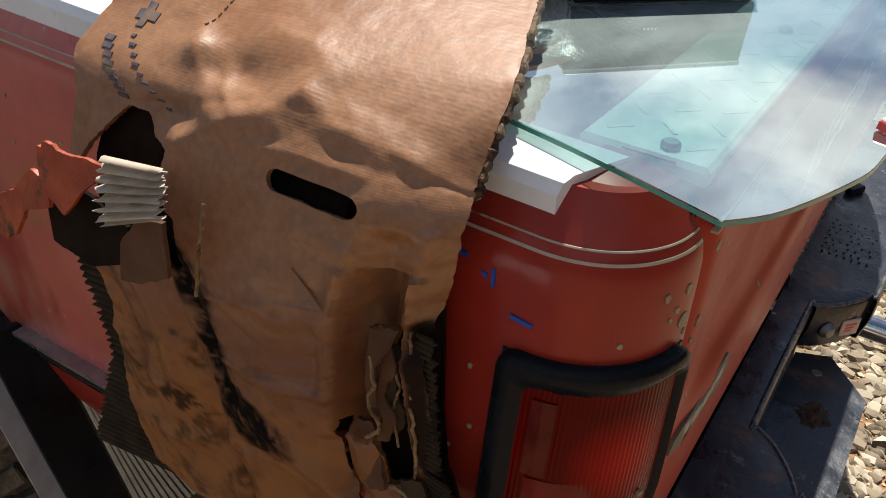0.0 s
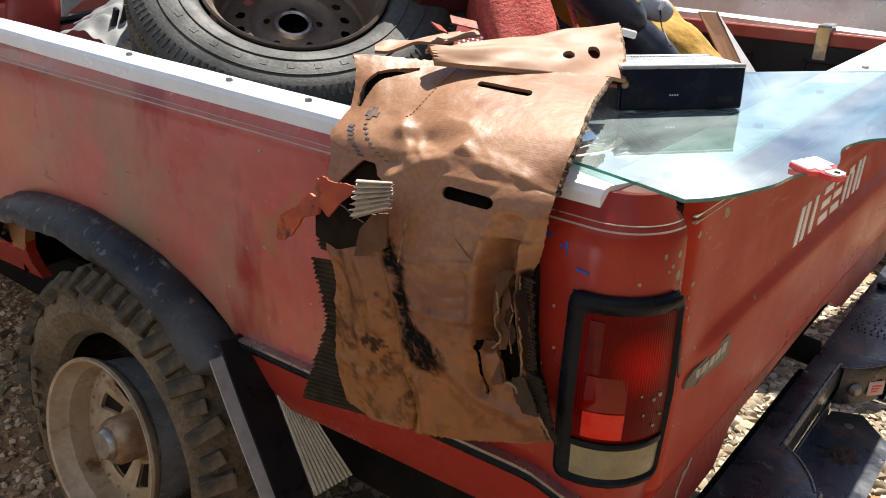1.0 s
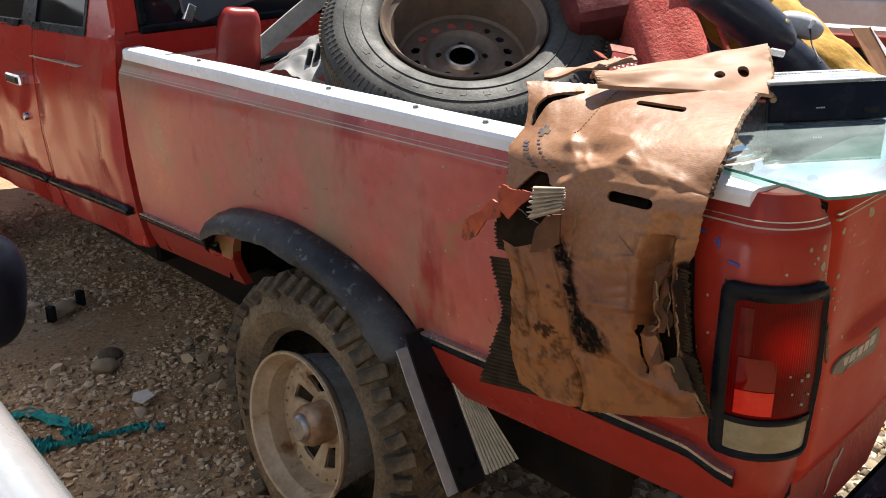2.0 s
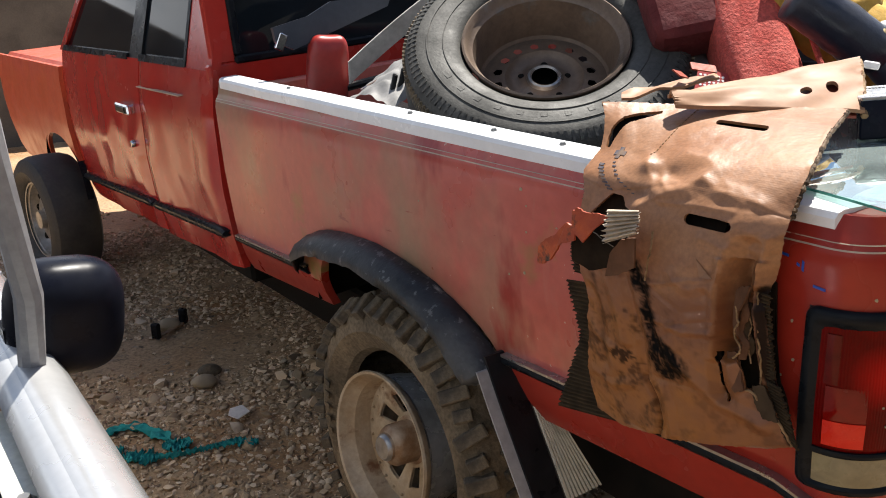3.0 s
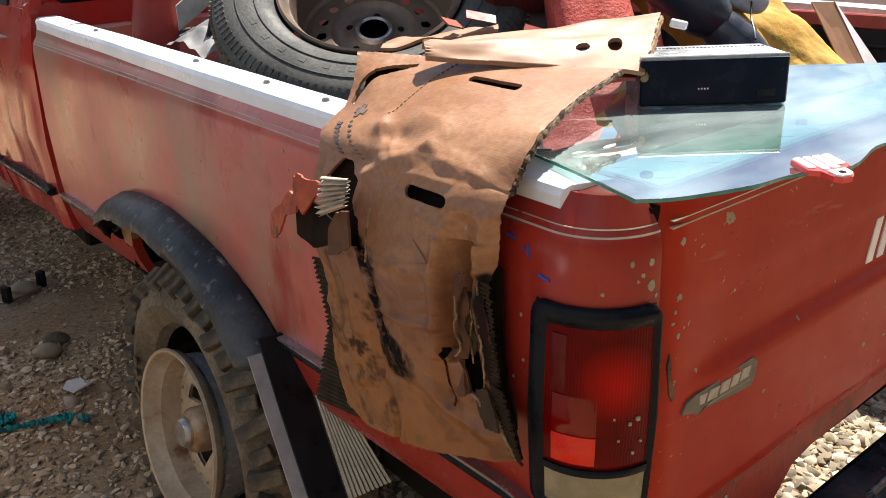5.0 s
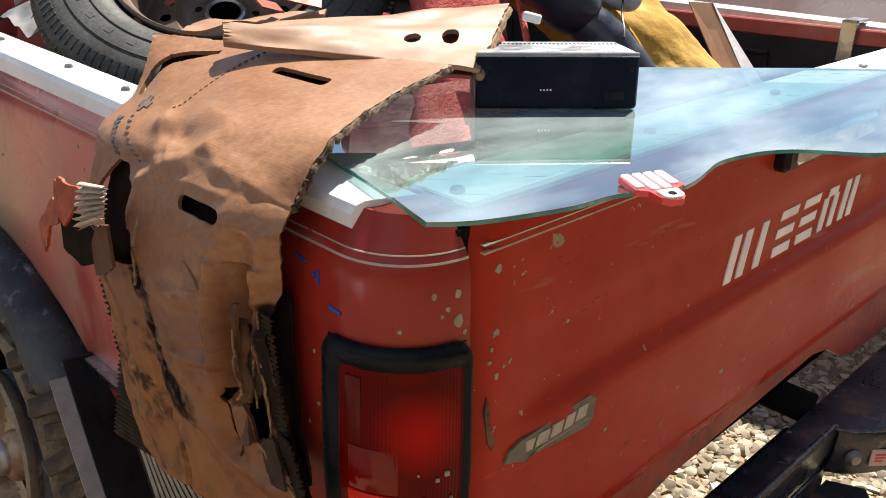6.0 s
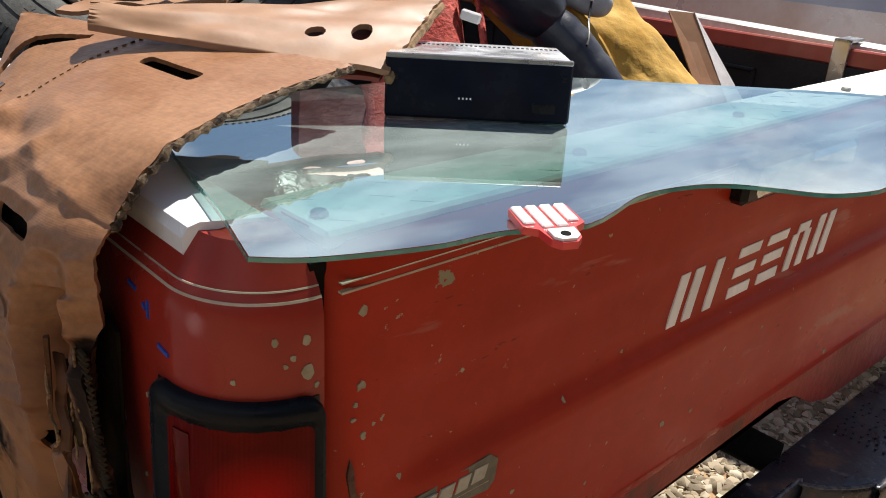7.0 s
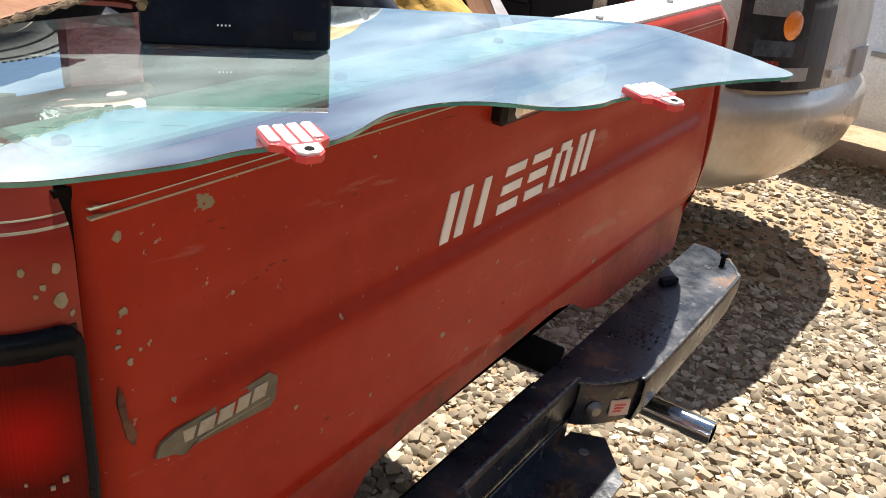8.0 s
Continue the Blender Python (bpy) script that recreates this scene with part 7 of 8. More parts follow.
box(bm, (-0.0855, -0.001, 0.0465), (0.0855, 0.004, 0.0505), 0.0008, rm)
part_at("bright_edge", bm, STEEL, radio, "bright worn top edge")
for k in range(34):
    bm = bmesh.new()
    box(bm, (-0.0785 + 0.00475 * k, 0.088, 0.0499), (-0.0760 + 0.00475 * k, 0.094, 0.0504), 0, rm)
    part_at("vent_slot", bm, DARK, radio)
for k in range(4):
    bm = bmesh.new()
    box(bm, (-0.018 + 0.0035 * k, -0.0006, 0.0165), (-0.0165 + 0.0035 * k, 0.001, 0.018), 0, rm)
    part_at("face_dot", bm, CLIP_WHITE, radio)
for lo_, hi_ in (((0.050, -0.0008, 0.008), (0.072, 0.001, 0.016)), ((-0.078, -0.0008, 0.030), (-0.074, 0.001, 0.034)), ((0.076, -0.0008, 0.034), (0.080, 0.001, 0.038))):
    bm = bmesh.new()
    box(bm, lo_, hi_, 0.0005, rm)
    part_at("face_socket", bm, BLACK_PLASTIC, radio, "black face socket")

# ---- spare wheel in the bed ----
spare = thing("spare_wheel", "worn grey tyre on a rusty steel wheel tilted in the bed", "spare wheel", at=(0.42, 1.0, 1.23))
nz_ = Vector((-0.39, -0.46, 0.80)).normalized()
sm = Matrix.Translation((0.424, 1.000, 1.236)) @ nz_.to_track_quat("Z", "Y").to_matrix().to_4x4()
bm = bmesh.new()
sp = [(0.182, -0.15), (0.200, -0.17), (0.25, -0.185), (0.295, -0.180), (0.312, -0.165), (0.319, -0.135), (0.321, -0.085), (0.319, -0.04), (0.311, -0.010), (0.297, 0.005), (0.276, 0.012), (0.246, 0.014), (0.215, 0.013), (0.200, 0.008), (0.188, -0.002), (0.182, -0.02)]
lathe(bm, sp, sm, 96)
styre = part_at("tyre", bm, TYRE_GREY, spare, "worn grey road tyre", smooth=True, angle=0.7)
for k in range(120):                                  # shoulder ribs
    bm = bmesh.new()
    box(bm, (-0.012, -0.0028, -0.004), (0.010, 0.0028, 0.0006), 0, sm @ Matrix.Rotation(2 * math.pi * k / 120, 4, "Z") @ Matrix.Translation((0.297, 0, 0.0050)) @ Matrix.Rotation(radians(30), 4, "Y"))
    part_at("shoulder_block", bm, TYRE_GREY, spare)
bm = bmesh.new()
for k in range(150):                                  # fine tread cuts
    box(bm, (-0.003, -0.0016, -0.030), (0.004, 0.0032, 0.030), 0, sm @ Matrix.Rotation(2 * math.pi * k / 150, 4, "Z") @ Matrix.Translation((0.3155, 0, -0.045)) @ Matrix.Rotation(radians(22), 4, "X"))
part_at("tread_block", bm, TYRE, spare, "dark tread blocks")["kind"] = "stuff"
for k in range(9):                                    # raised maker's marks as plain blocks
    a = radians(-150 + 11.5 * k)
    bm = bmesh.new()
    box(bm, (-0.006, -0.007, 0), (0.006, 0.007, 0.0014), 0.0008, sm @ Matrix.Rotation(a, 4, "Z") @ Matrix.Translation((0.242, 0, 0.0132)))
    part_at("raised_block", bm, TYRE_GREY, spare)
bm = bmesh.new()
for r_ in (0.262, 0.226):
    lathe(bm, [(r_ - 0.0012, 0.010), (r_ - 0.0008, 0.0155), (r_ + 0.0008, 0.0155), (r_ + 0.0012, 0.010)], sm, 96)
part_at("sidewall_ring", bm, TYRE_GREY, spare, smooth=True)
srm = sm @ Matrix.Diagonal((0.90, 0.90, 0.90, 1))     # the rim inside the tyre
wheel_disc = bmesh.new()
lathe(wheel_disc, [(0.205, -0.002), (0.206, 0.006), (0.201, 0.009), (0.196, 0.004), (0.192, -0.010), (0.180, -0.020), (0.174, -0.060), (0.166, -0.125)], srm, 96)
srim = part_at("rim", wheel_disc, RIM_RUST, spare, "dull rusty steel rim", smooth=True, angle=0.7)
bm = bmesh.new()                                      # dished disc with round vents
seg, vents = 224, 16
prof = [(0.168, -0.120), (0.160, -0.130), (0.150, -0.127)] + [(0.143 - 0.0025 * k, -0.1245 + 0.0004 * k) for k in range(18)] + [(0.095, -0.124), (0.084, -0.132), (0.070, -0.135), (0.055, -0.130), (0.046, -0.124), (0.040, -0.116), (0.034, -0.114)]
for k in range(seg):
    a0, a1 = 2 * math.pi * k / seg, 2 * math.pi * (k + 1) / seg
    for (r0, h0), (r1, h1) in zip(prof, prof[1:]):
        rc, ac = (r0 + r1) / 2, (a0 + a1) / 2
        dv = (ac * vents / (2 * math.pi)) % 1 - 0.5
        if ((rc - 0.121) / 0.011) ** 2 + (dv * 2 * math.pi / vents * 0.121 / 0.011) ** 2 < 1:
            continue
        bm.faces.new([bm.verts.new(srm @ Vector((r * math.cos(a), r * math.sin(a), h))) for r, h, a in ((r0, h0, a0), (r1, h1, a0), (r1, h1, a1), (r0, h0, a1))])
bmesh.ops.remove_doubles(bm, verts=bm.verts[:], dist=0.0003)
part_at("disc", bm, RIM_RUST, spare, "rusty wheel disc with round vent holes", smooth=True, angle=0.8)
for k in range(5):
    bm = bmesh.new()
    lathe(bm, [(0.0, 0.001), (0.007, 0.001), (0.009, -0.001)], srm @ Matrix.Rotation(2 * math.pi * k / 5 + 0.3, 4, "Z") @ Matrix.Translation((0.062, 0, -0.131)), 12)
    part_at("stud_hole", bm, DARK, spare, "dark stud hole")
bm = bmesh.new()
lathe(bm, [(0.046, -0.1225), (0.042, -0.1145), (0.037, -0.1125), (0.033, -0.1165)], srm, 40)
part_at("hub_ring", bm, STEEL, spare, "polished hub ring", smooth=True)
bm = bmesh.new()
lathe(bm, [(0.0, -0.178), (0.16, -0.178)], srm, 24)
part_at("shadowed_back", bm, DARK, spare, "dark back of the wheel")

# ---- junk in the bed ----
bm = bmesh.new()


def heap(x, y):
    ex = min(1, (x - 0.12) / 0.12, (1.36 - x) / 0.12)
    ey = min(1, (y - 0.10) / 0.18, (1.86 - y) / 0.1)
    return 0.726 + max(0, ex) * max(0, ey) * (0.23 - 0.17 * clamp01((x - 0.75) / 0.4) + 0.06 * noise.noise(Vector((x * 3, y * 3, 1))) + 0.03 * noise.noise(Vector((x * 9, y * 9, 4))))


grid(bm, 60, 80, lambda u, v: Vector((0.12 + 1.24 * u, 0.10 + 1.76 * v, heap(0.12 + 1.24 * u, 0.10 + 1.76 * v) + ROLL * (0.12 + 1.24 * u))))
solid("plastic_sheeting", bm, material("dark_plastic_sheeting", (0.007, 0.008, 0.011), 0.30, other=(0.012, 0.011, 0.011), scale=6, spec=0.15, bump=0.8, bump_scale=30), "dark crumpled plastic sheeting in the truck bed", "plastic sheeting", smooth=True, angle=2)


def cushion(name, label, c, size, rot, mat, cat, seams=True, power=4.0):
    """A padded block: superellipsoid, slightly lumpy."""
    e = thing(name, label, cat, at=c)
    m = Matrix.Translation(c) @ Euler([radians(a) for a in rot]).to_matrix().to_4x4()

    def at(u, v):
        a, b_ = 2 * math.pi * u, math.pi * (v - 0.5)
        f = lambda t, p: math.copysign(abs(t) ** (2 / p), t)
        q = Vector((f(math.cos(b_), power) * f(math.cos(a), power), f(math.cos(b_), power) * f(math.sin(a), power), f(math.sin(b_), power)))
        q = Vector((q.x * size[0], q.y * size[1], q.z * size[2]))
        return m @ (q + q.normalized() * 0.006 * noise.noise(q * 14))
    bm_ = bmesh.new()
    grid(bm_, 64, 40, at, close_u=True)
    bmesh.ops.remove_doubles(bm_, verts=bm_.verts[:], dist=0.0002)
    part_at("cover", bm_, mat, e, smooth=True, angle=2)
    return e, m


seat, seat_m = cushion("bucket_seat", "red boucle fabric seat back leaning in the bed", (0.700, 0.675, 1.20), (0.075, 0.080, 0.30), (-38, -10, -38), FABRIC_RED, "car seat")
bm = bmesh.new()
tube(bm, [seat_m @ Vector((0.10, -0.060 - 0.012 * math.sin(i / 5), -0.25 + 0.05 * i)) for i in range(11)], 0.006, 8)
part_at("piping", bm, FABRIC_RED, seat, "red seam piping", smooth=True)
bm = bmesh.new()
box(bm, (-0.19, -0.07, 0.04), (-0.03, 0.05, 0.30), 0.04, seat_m, 3)
part_at("bolster", bm, material("dark_red_velour", (0.13, 0.014, 0.014), 0.9, other=(0.09, 0.01, 0.01), scale=14, bump=0.4), seat, "dark red velour side bolster", smooth=True)
cushion("bucket_seat", "small red vinyl seat back standing against the cab", (0.240, 1.70, 1.045), (0.058, 0.05, 0.20), (0, 6, -20), material("red_vinyl", (0.28, 0.02, 0.015), 0.45, other=(0.2, 0.015, 0.012), scale=8), "car seat", power=5.0)

# black vinyl seat with torn yellow foam
vseat = thing("torn_seat", "torn navy black vinyl seat showing yellow foam", "car seat", at=(0.8, 0.45, 1.15))
for pts, r in (([(0.640, 0.550, 1.315), (0.697, 0.497, 1.265), (0.750, 0.453, 1.215), (0.772, 0.434, 1.195)], [0.044, 0.048, 0.048, 0.032]),
               ([(0.765, 0.440, 1.195), (0.785, 0.415, 1.170), (0.812, 0.378, 1.125), (0.83, 0.35, 1.09)], [0.032, 0.038, 0.040, 0.036])):
    bm = bmesh.new()
    line = bezier_list(pts, 20)
    tube(bm, line, [lerp_list([(0, r[0]), (0.33, r[1]), (0.66, r[2]), (1, r[3])], i / 19) * (1 + 0.06 * noise.noise(Vector((i * 0.6, 1, r[0] * 90)))) for i in range(20)], 18)
    part_at("vinyl_roll", bm, VINYL, vseat, "glossy navy black vinyl roll", smooth=True, angle=2)
bm = bmesh.new()


def foam_pt(u, v, d):
    a = Vector((0.872, 0.395, 1.085)).lerp(Vector((1.045, 0.300, 1.095)), u)
    b_ = Vector((0.700, 0.655, 1.340)).lerp(Vector((0.985, 0.585, 1.325)), u)
    p = a.lerp(b_, v)
    bulge = math.sin(math.pi * u) ** 0.5 * 0.030
    lump = 0.010 * noise.noise(Vector((u * 3, v * 5, 1))) + 0.004 * noise.noise(Vector((u * 12, v * 16, 2)))
    return p + Vector((-0.25, -0.45, 0.75)) * (bulge + lump - d)


shell(bm, 24, 40, lambda u, v: foam_pt(u, v, 0), lambda u, v: foam_pt(u, v, 0.07))
part_at("foam", bm, FOAM, vseat, "pitted yellow seat foam", smooth=True, angle=1.2)
bm = bmesh.new()                                     # torn sheet of foam folded over the roll


def fold_pt(u, v, d):
    a = Vector((0.630, 0.510, 1.322)).lerp(Vector((0.735, 0.455, 1.272)), u)
    b_ = Vector((0.722, 0.530, 1.352)).lerp(Vector((0.800, 0.462, 1.308)), u)
    p = a.lerp(b_, v)
    rag = 0.016 * noise.noise(Vector((u * 9, v * 2, 5))) * (1 - v)
    return p + Vector((rag, -rag, 0.018 * math.sin(math.pi * v) + 0.006 * noise.noise(Vector((u * 6, v * 5, 3))) - d))


shell(bm, 40, 14, lambda u, v: fold_pt(u, v, 0), lambda u, v: fold_pt(u, v, 0.014))
part_at("foam_fold", bm, FOAM, vseat, "torn yellow foam folded over the vinyl", smooth=True, angle=1.2)
bm = bmesh.new()
tube(bm, bezier_list([(0.755, 0.58, 1.335), (0.82, 0.49, 1.25), (0.875, 0.42, 1.17), (0.895, 0.385, 1.11)], 16), 0.008, 8)
part_at("foam_edge", bm, FOAM, vseat, "bright yellow torn foam edge", smooth=True)
bm = bmesh.new()
lathe(bm, [(0, 0.008), (0.006, 0.007), (0.009, 0.002), (0.009, 0)], Matrix.Translation((0.742, 0.425, 1.245)) @ pose(0, 0, 0, 40, -20, 0), 6)
part_at("nut", bm, material("brass_nut", (0.55, 0.42, 0.2), 0.35, 0.8), vseat, "brass nut", smooth=True)
cloth, _m = cushion("grey_rag", "crumpled pale grey vinyl rag on the torn seat", (0.845, 0.445, 1.238), (0.05, 0.026, 0.024), (20, 15, -35), material("pale_grey_vinyl", (0.45, 0.46, 0.48), 0.5, other=(0.34, 0.35, 0.37), scale=20), "rag", power=2.4)
wire = thing("wire_plug", "black wire with a white plug hanging over the seat", "wire", at=(0.80, 0.40, 1.2))
bm = bmesh.new()
tube(bm, bezier_list([(0.838, 0.418, 1.232), (0.815, 0.40, 1.205), (0.79, 0.375, 1.185), (0.755, 0.35, 1.175)], 14), 0.0018, 6)
part_at("lead", bm, BLACK_PLASTIC, wire, "thin black lead", smooth=True)
bm = bmesh.new()
box(bm, (-0.005, -0.004, -0.010), (0.005, 0.004, 0.010), 0.001, pose(0.842, 0.418, 1.240, 20, 25, 10))
part_at("plug", bm, CLIP_WHITE, wire, "white plug")
# opened carton by the foam
carton = thing("open_carton", "torn open white and brown carton beside the foam", "carton", at=(1.12, 0.36, 1.1))
for k, (pts, mt, lb) in enumerate((([(1.085, 0.440, 1.225), (1.125, 0.415, 1.225), (1.120, 0.300, 1.07), (1.060, 0.315, 1.07)], CARD, "brown inner flap"),
                                   ([(1.125, 0.415, 1.228), (1.150, 0.405, 1.200), (1.160, 0.285, 1.07), (1.120, 0.300, 1.07)], CLIP_WHITE, "white printed outer flap"))):
    bm = bmesh.new()
    f = [bm.verts.new(p) for p in pts]
    g = [bm.verts.new(Vector(p) + Vector((0.003, 0.003, -0.002))) for p in pts]
    bm.faces.new(f)
    bm.faces.new(g[::-1])
    for i in range(4):
        bm.faces.new((f[i], f[(i + 1) % 4], g[(i + 1) % 4], g[i]))
    part_at("flap", bm, mt, carton, lb)
# panels, strips and wrappers towards the cab
panel = thing("trim_board", "black plastic trim panel with a metal clip", "trim panel", at=(0.33, 1.72, 1.28))
bm = bmesh.new()
prism(bm, [(-0.17, -0.040), (-0.12, -0.062), (0.175, 0.042), (0.19, 0.075), (0.0, 0.060), (-0.07, 0.024), (-0.175, -0.002)], 0.016, pose(0.28, 1.715, 1.27, 84, 0, -4))
part_at("board", bm, material("navy_trim_plastic", (0.022, 0.027, 0.040), 0.4, other=(0.034, 0.038, 0.05), scale=9), panel)
bm = bmesh.new()
box(bm, (-0.012, -0.006, -0.022), (0.012, 0.006, 0.022), 0.002, pose(0.122, 1.705, 1.232, 0, 25, 0))
part_at("clip", bm, CHROME, panel, "bright metal clip")
bm = bmesh.new()
shell(bm, 16, 4, lambda u, v: Vector((0.265 + 0.26 * u + 0.010 * v, 1.60 - 0.10 * u + 0.018 * v, 1.175 + 0.20 * u - 0.060 * v + 0.008 * math.sin(3 * u))), lambda u, v: Vector((0.265 + 0.26 * u + 0.010 * v, 1.606 - 0.10 * u + 0.018 * v, 1.175 + 0.20 * u - 0.060 * v + 0.008 * math.sin(3 * u))))
solid("trim_strip", bm, GREY_TRIM, "pale grey plastic trim strip leaning on the junk", "trim strip", smooth=True)
bm = bmesh.new()
tube(bm, [(0.27, 1.66, 1.10), (0.42, 1.58, 1.135), (0.56, 1.50, 1.165)], 0.012, 10)
solid("plastic_bar", bm, BLACK_PLASTIC, "glossy dark plastic bar lying across the junk", "bar", smooth=True)
bm = bmesh.new()
grid(bm, 24, 24, lambda u, v: Vector((0.17 + 0.15 * u, 1.46 - 0.22 * v + 0.03 * u, 1.085 + 0.075 * u + 0.03 * math.sin(3 * v) + 0.014 * noise.noise(Vector((u * 5, v * 5, 3))))))
wrap = solid("plastic_wrapper", bm, PAPER, "crumpled grey-white printed plastic wrapper", "wrapper", smooth=True, angle=2)
for k in range(4):
    bm = bmesh.new()
    box(bm, (-0.026 + 0.006 * (k % 2), -0.003, 0), (0.024, 0.003, 0.0012), 0, pose(0.222 + 0.012 * k, 1.425 - 0.045 * k, 1.130 + 0.008 * k, 20, -26, -20))
    part("print_bar", bm, INK, wrap, "dark printed bar")
buckle = thing("plastic_buckle", "black plastic strap clips by the spare wheel", "clip", at=(0.235, 1.30, 1.15))
for k in range(3):
    bm = bmesh.new()
    box(bm, (-0.006, -0.014, -0.028), (0.006, 0.014, 0.028), 0.003, pose(0.222 + 0.018 * k, 1.315 - 0.01 * k, 1.135 + 0.012 * k, 0, 14, -30))
    part_at("clip_tooth", bm, BLACK_PLASTIC, buckle, smooth=True)
bag, _m = cushion("wrapped_bag", "grey plastic wrapped bundle behind the spare wheel", (0.685, 0.86, 1.185), (0.085, 0.07, 0.075), (10, 20, -20), material("grey_plastic_wrap", (0.16, 0.165, 0.17), 0.4, other=(0.24, 0.24, 0.25), scale=14, bump=0.6, bump_scale=30), "bundle", power=2.6)
bm = bmesh.new()
prism(bm, [(-0.04, -0.05), (0.03, -0.05), (0.034, 0.03), (-0.03, 0.035)], 0.003, pose(0.56, 0.66, 1.150, 50, 10, -40))
sh = solid("red_box_lid", bm, material("red_card_lid", (0.36, 0.03, 0.025), 0.5, other=(0.3, 0.025, 0.02), scale=10), "red perforated box lid behind the cardboard", "box lid")
bm = bmesh.new()
for i in range(6):
    for j in range(4):
        lathe(bm, [(0, 0.0006), (0.003, 0.0006), (0.0032, 0)], pose(0.56, 0.66, 1.150, 50, 10, -40) @ Matrix.Translation((-0.025 + 0.009 * i, -0.005 + 0.008 * j, 0.003)), 6)
part("perforation", bm, CLIP_WHITE, sh)["kind"] = "stuff"
bm = bmesh.new()
box(bm, (-0.003, -0.012, -0.006), (0.003, 0.012, 0.006), 0.002, pose(0.466, 0.296, 1.212, 10, 0, 30))
solid("white_strap_end", bm, CLIP_WHITE, "white frayed strap end behind the cardboard", "strap", smooth=True)

# ---- ground litter ----
def netting(strips, seed):
    """Crumpled strips of torn net lying together; each strip: points on the ground and its widths."""
    bm_ = bmesh.new()
    for k, (pts, wide) in enumerate(strips):
        line = bezier_list([(x, y, 0) for x, y in pts], 70)

        def at(u, v):
            i = min(69, max(0, round(u * 69)))
            p, a, b_ = line[i], line[max(0, i - 1)], line[min(69, i + 1)]
            side = Vector((-(b_ - a).y, (b_ - a).x, 0)).normalized()
            w = wide * (0.35 + 0.65 * math.sin(math.pi * min(1, max(0, 0.04 + 0.92 * u)))) * (1 + 0.9 * noise.noise(Vector((u * 7, k, seed))))
            q = p + side * (w * (v - 0.5 + 0.25 * noise.noise(Vector((u * 16, v * 2, seed + k)))))
            fold = 0.5 + 0.5 * math.sin(9 * v + 5 * noise.noise(Vector((u * 9, v, seed))))
            q.z = ground_z(q.x, q.y) + 0.011 + 0.014 * fold + 0.010 * noise.noise(Vector((u * 30, v * 6, seed + k)))
            return q
        shell(bm_, 70, 9, at, lambda u, v: at(u, v) - Vector((0, 0, 0.0015)))
    solid("teal_netting", bm_, TEAL, "torn teal netting lying on the dirt", "netting", smooth=True, angle=2)


netting([([(-0.49, 2.15), (-0.43, 2.17), (-0.37, 2.235), (-0.28, 2.21), (-0.23, 2.09), (-0.215, 2.02)], 0.040), ([(-0.24, 2.04), (-0.205, 2.00), (-0.165, 2.00)], 0.060)], 1)
netting([([(-0.42, 2.11), (-0.38, 2.10), (-0.35, 2.09)], 0.050), ([(-0.36, 2.05), (-0.32, 2.00), (-0.285, 1.965)], 0.060), ([(-0.285, 1.97), (-0.19, 1.93), (-0.11, 1.912)], 0.016)], 2)
netting([([(-0.12, 1.91), (-0.06, 1.90), (-0.03, 1.875), (0.0, 1.855)], 0.034)], 3)
mount = thing("rusty_bracket", "small dark rusty mounting bracket lying on the dirt", "bracket", at=(0.09, 2.97, 0))
bm = bmesh.new()
box(bm, (-0.10, -0.012, 0.008), (0.10, 0.012, 0.016), 0.002, pose(0.09, 2.97, 0.0, 0, 0, 34))
part_at("bar", bm, RUST, mount)
for s_ in (-1, 1):
    bm = bmesh.new()
    box(bm, (-0.012 + 0.09 * s_, -0.018, 0.008), (0.012 + 0.09 * s_, 0.018, 0.075), 0.004, pose(0.09, 2.97, 0.0, 0, 0, 34))
    part_at("lug", bm, BLACK_PLASTIC, mount, "black upright lug", smooth=True)
bm = bmesh.new()
lathe(bm, [(0.0, 0.03), (0.03, 0.03), (0.045, 0.022), (0.045, -0.022), (0.03, -0.03), (0, -0.03)], pose(-0.09, 3.56, 0.042, 75, 0, 30), 24)
solid("rubber_cap", bm, RUBBER, "round black rubber cap lying on the dirt", "cap", smooth=True)
bm = bmesh.new()
prism(bm, [(-0.03, -0.02), (0.02, -0.03), (0.035, 0.01), (0.0, 0.035), (-0.03, 0.02)], 0.004, pose(0.02, 2.06, 0.022, 10, -8, 30))
solid("paper_scrap", bm, CLIP_WHITE, "white scrap of plastic lying on the dirt", "scrap")
for (x, y, s_, mt) in ((0.02, 2.38, 0.036, PEBBLE), (0.07, 2.46, 0.034, TYRE), (0.10, 3.02, 0.04, PEBBLE)):
    bm = bmesh.new()
    bmesh.ops.create_icosphere(bm, subdivisions=3, radius=s_)
    for v in bm.verts:
        v.co = Vector((v.co.x * 1.3, v.co.y, v.co.z * 0.7)) * (1 + 0.22 * noise.noise(v.co * 30)) + Vector((x, y, s_ * 0.45))
    solid("rock", bm, mt, "pale rounded rock lying on the dirt" if mt is PEBBLE else "dark clod lying on the dirt", "rock", smooth=True, angle=2)

# ---- stripped silver car on the near side: fender, engine bay, mirror, pillar ----
near_car = thing("silver_car", "silver car front with the hood missing and a black mirror", "car", at=(-1.3, 0.8, 0))


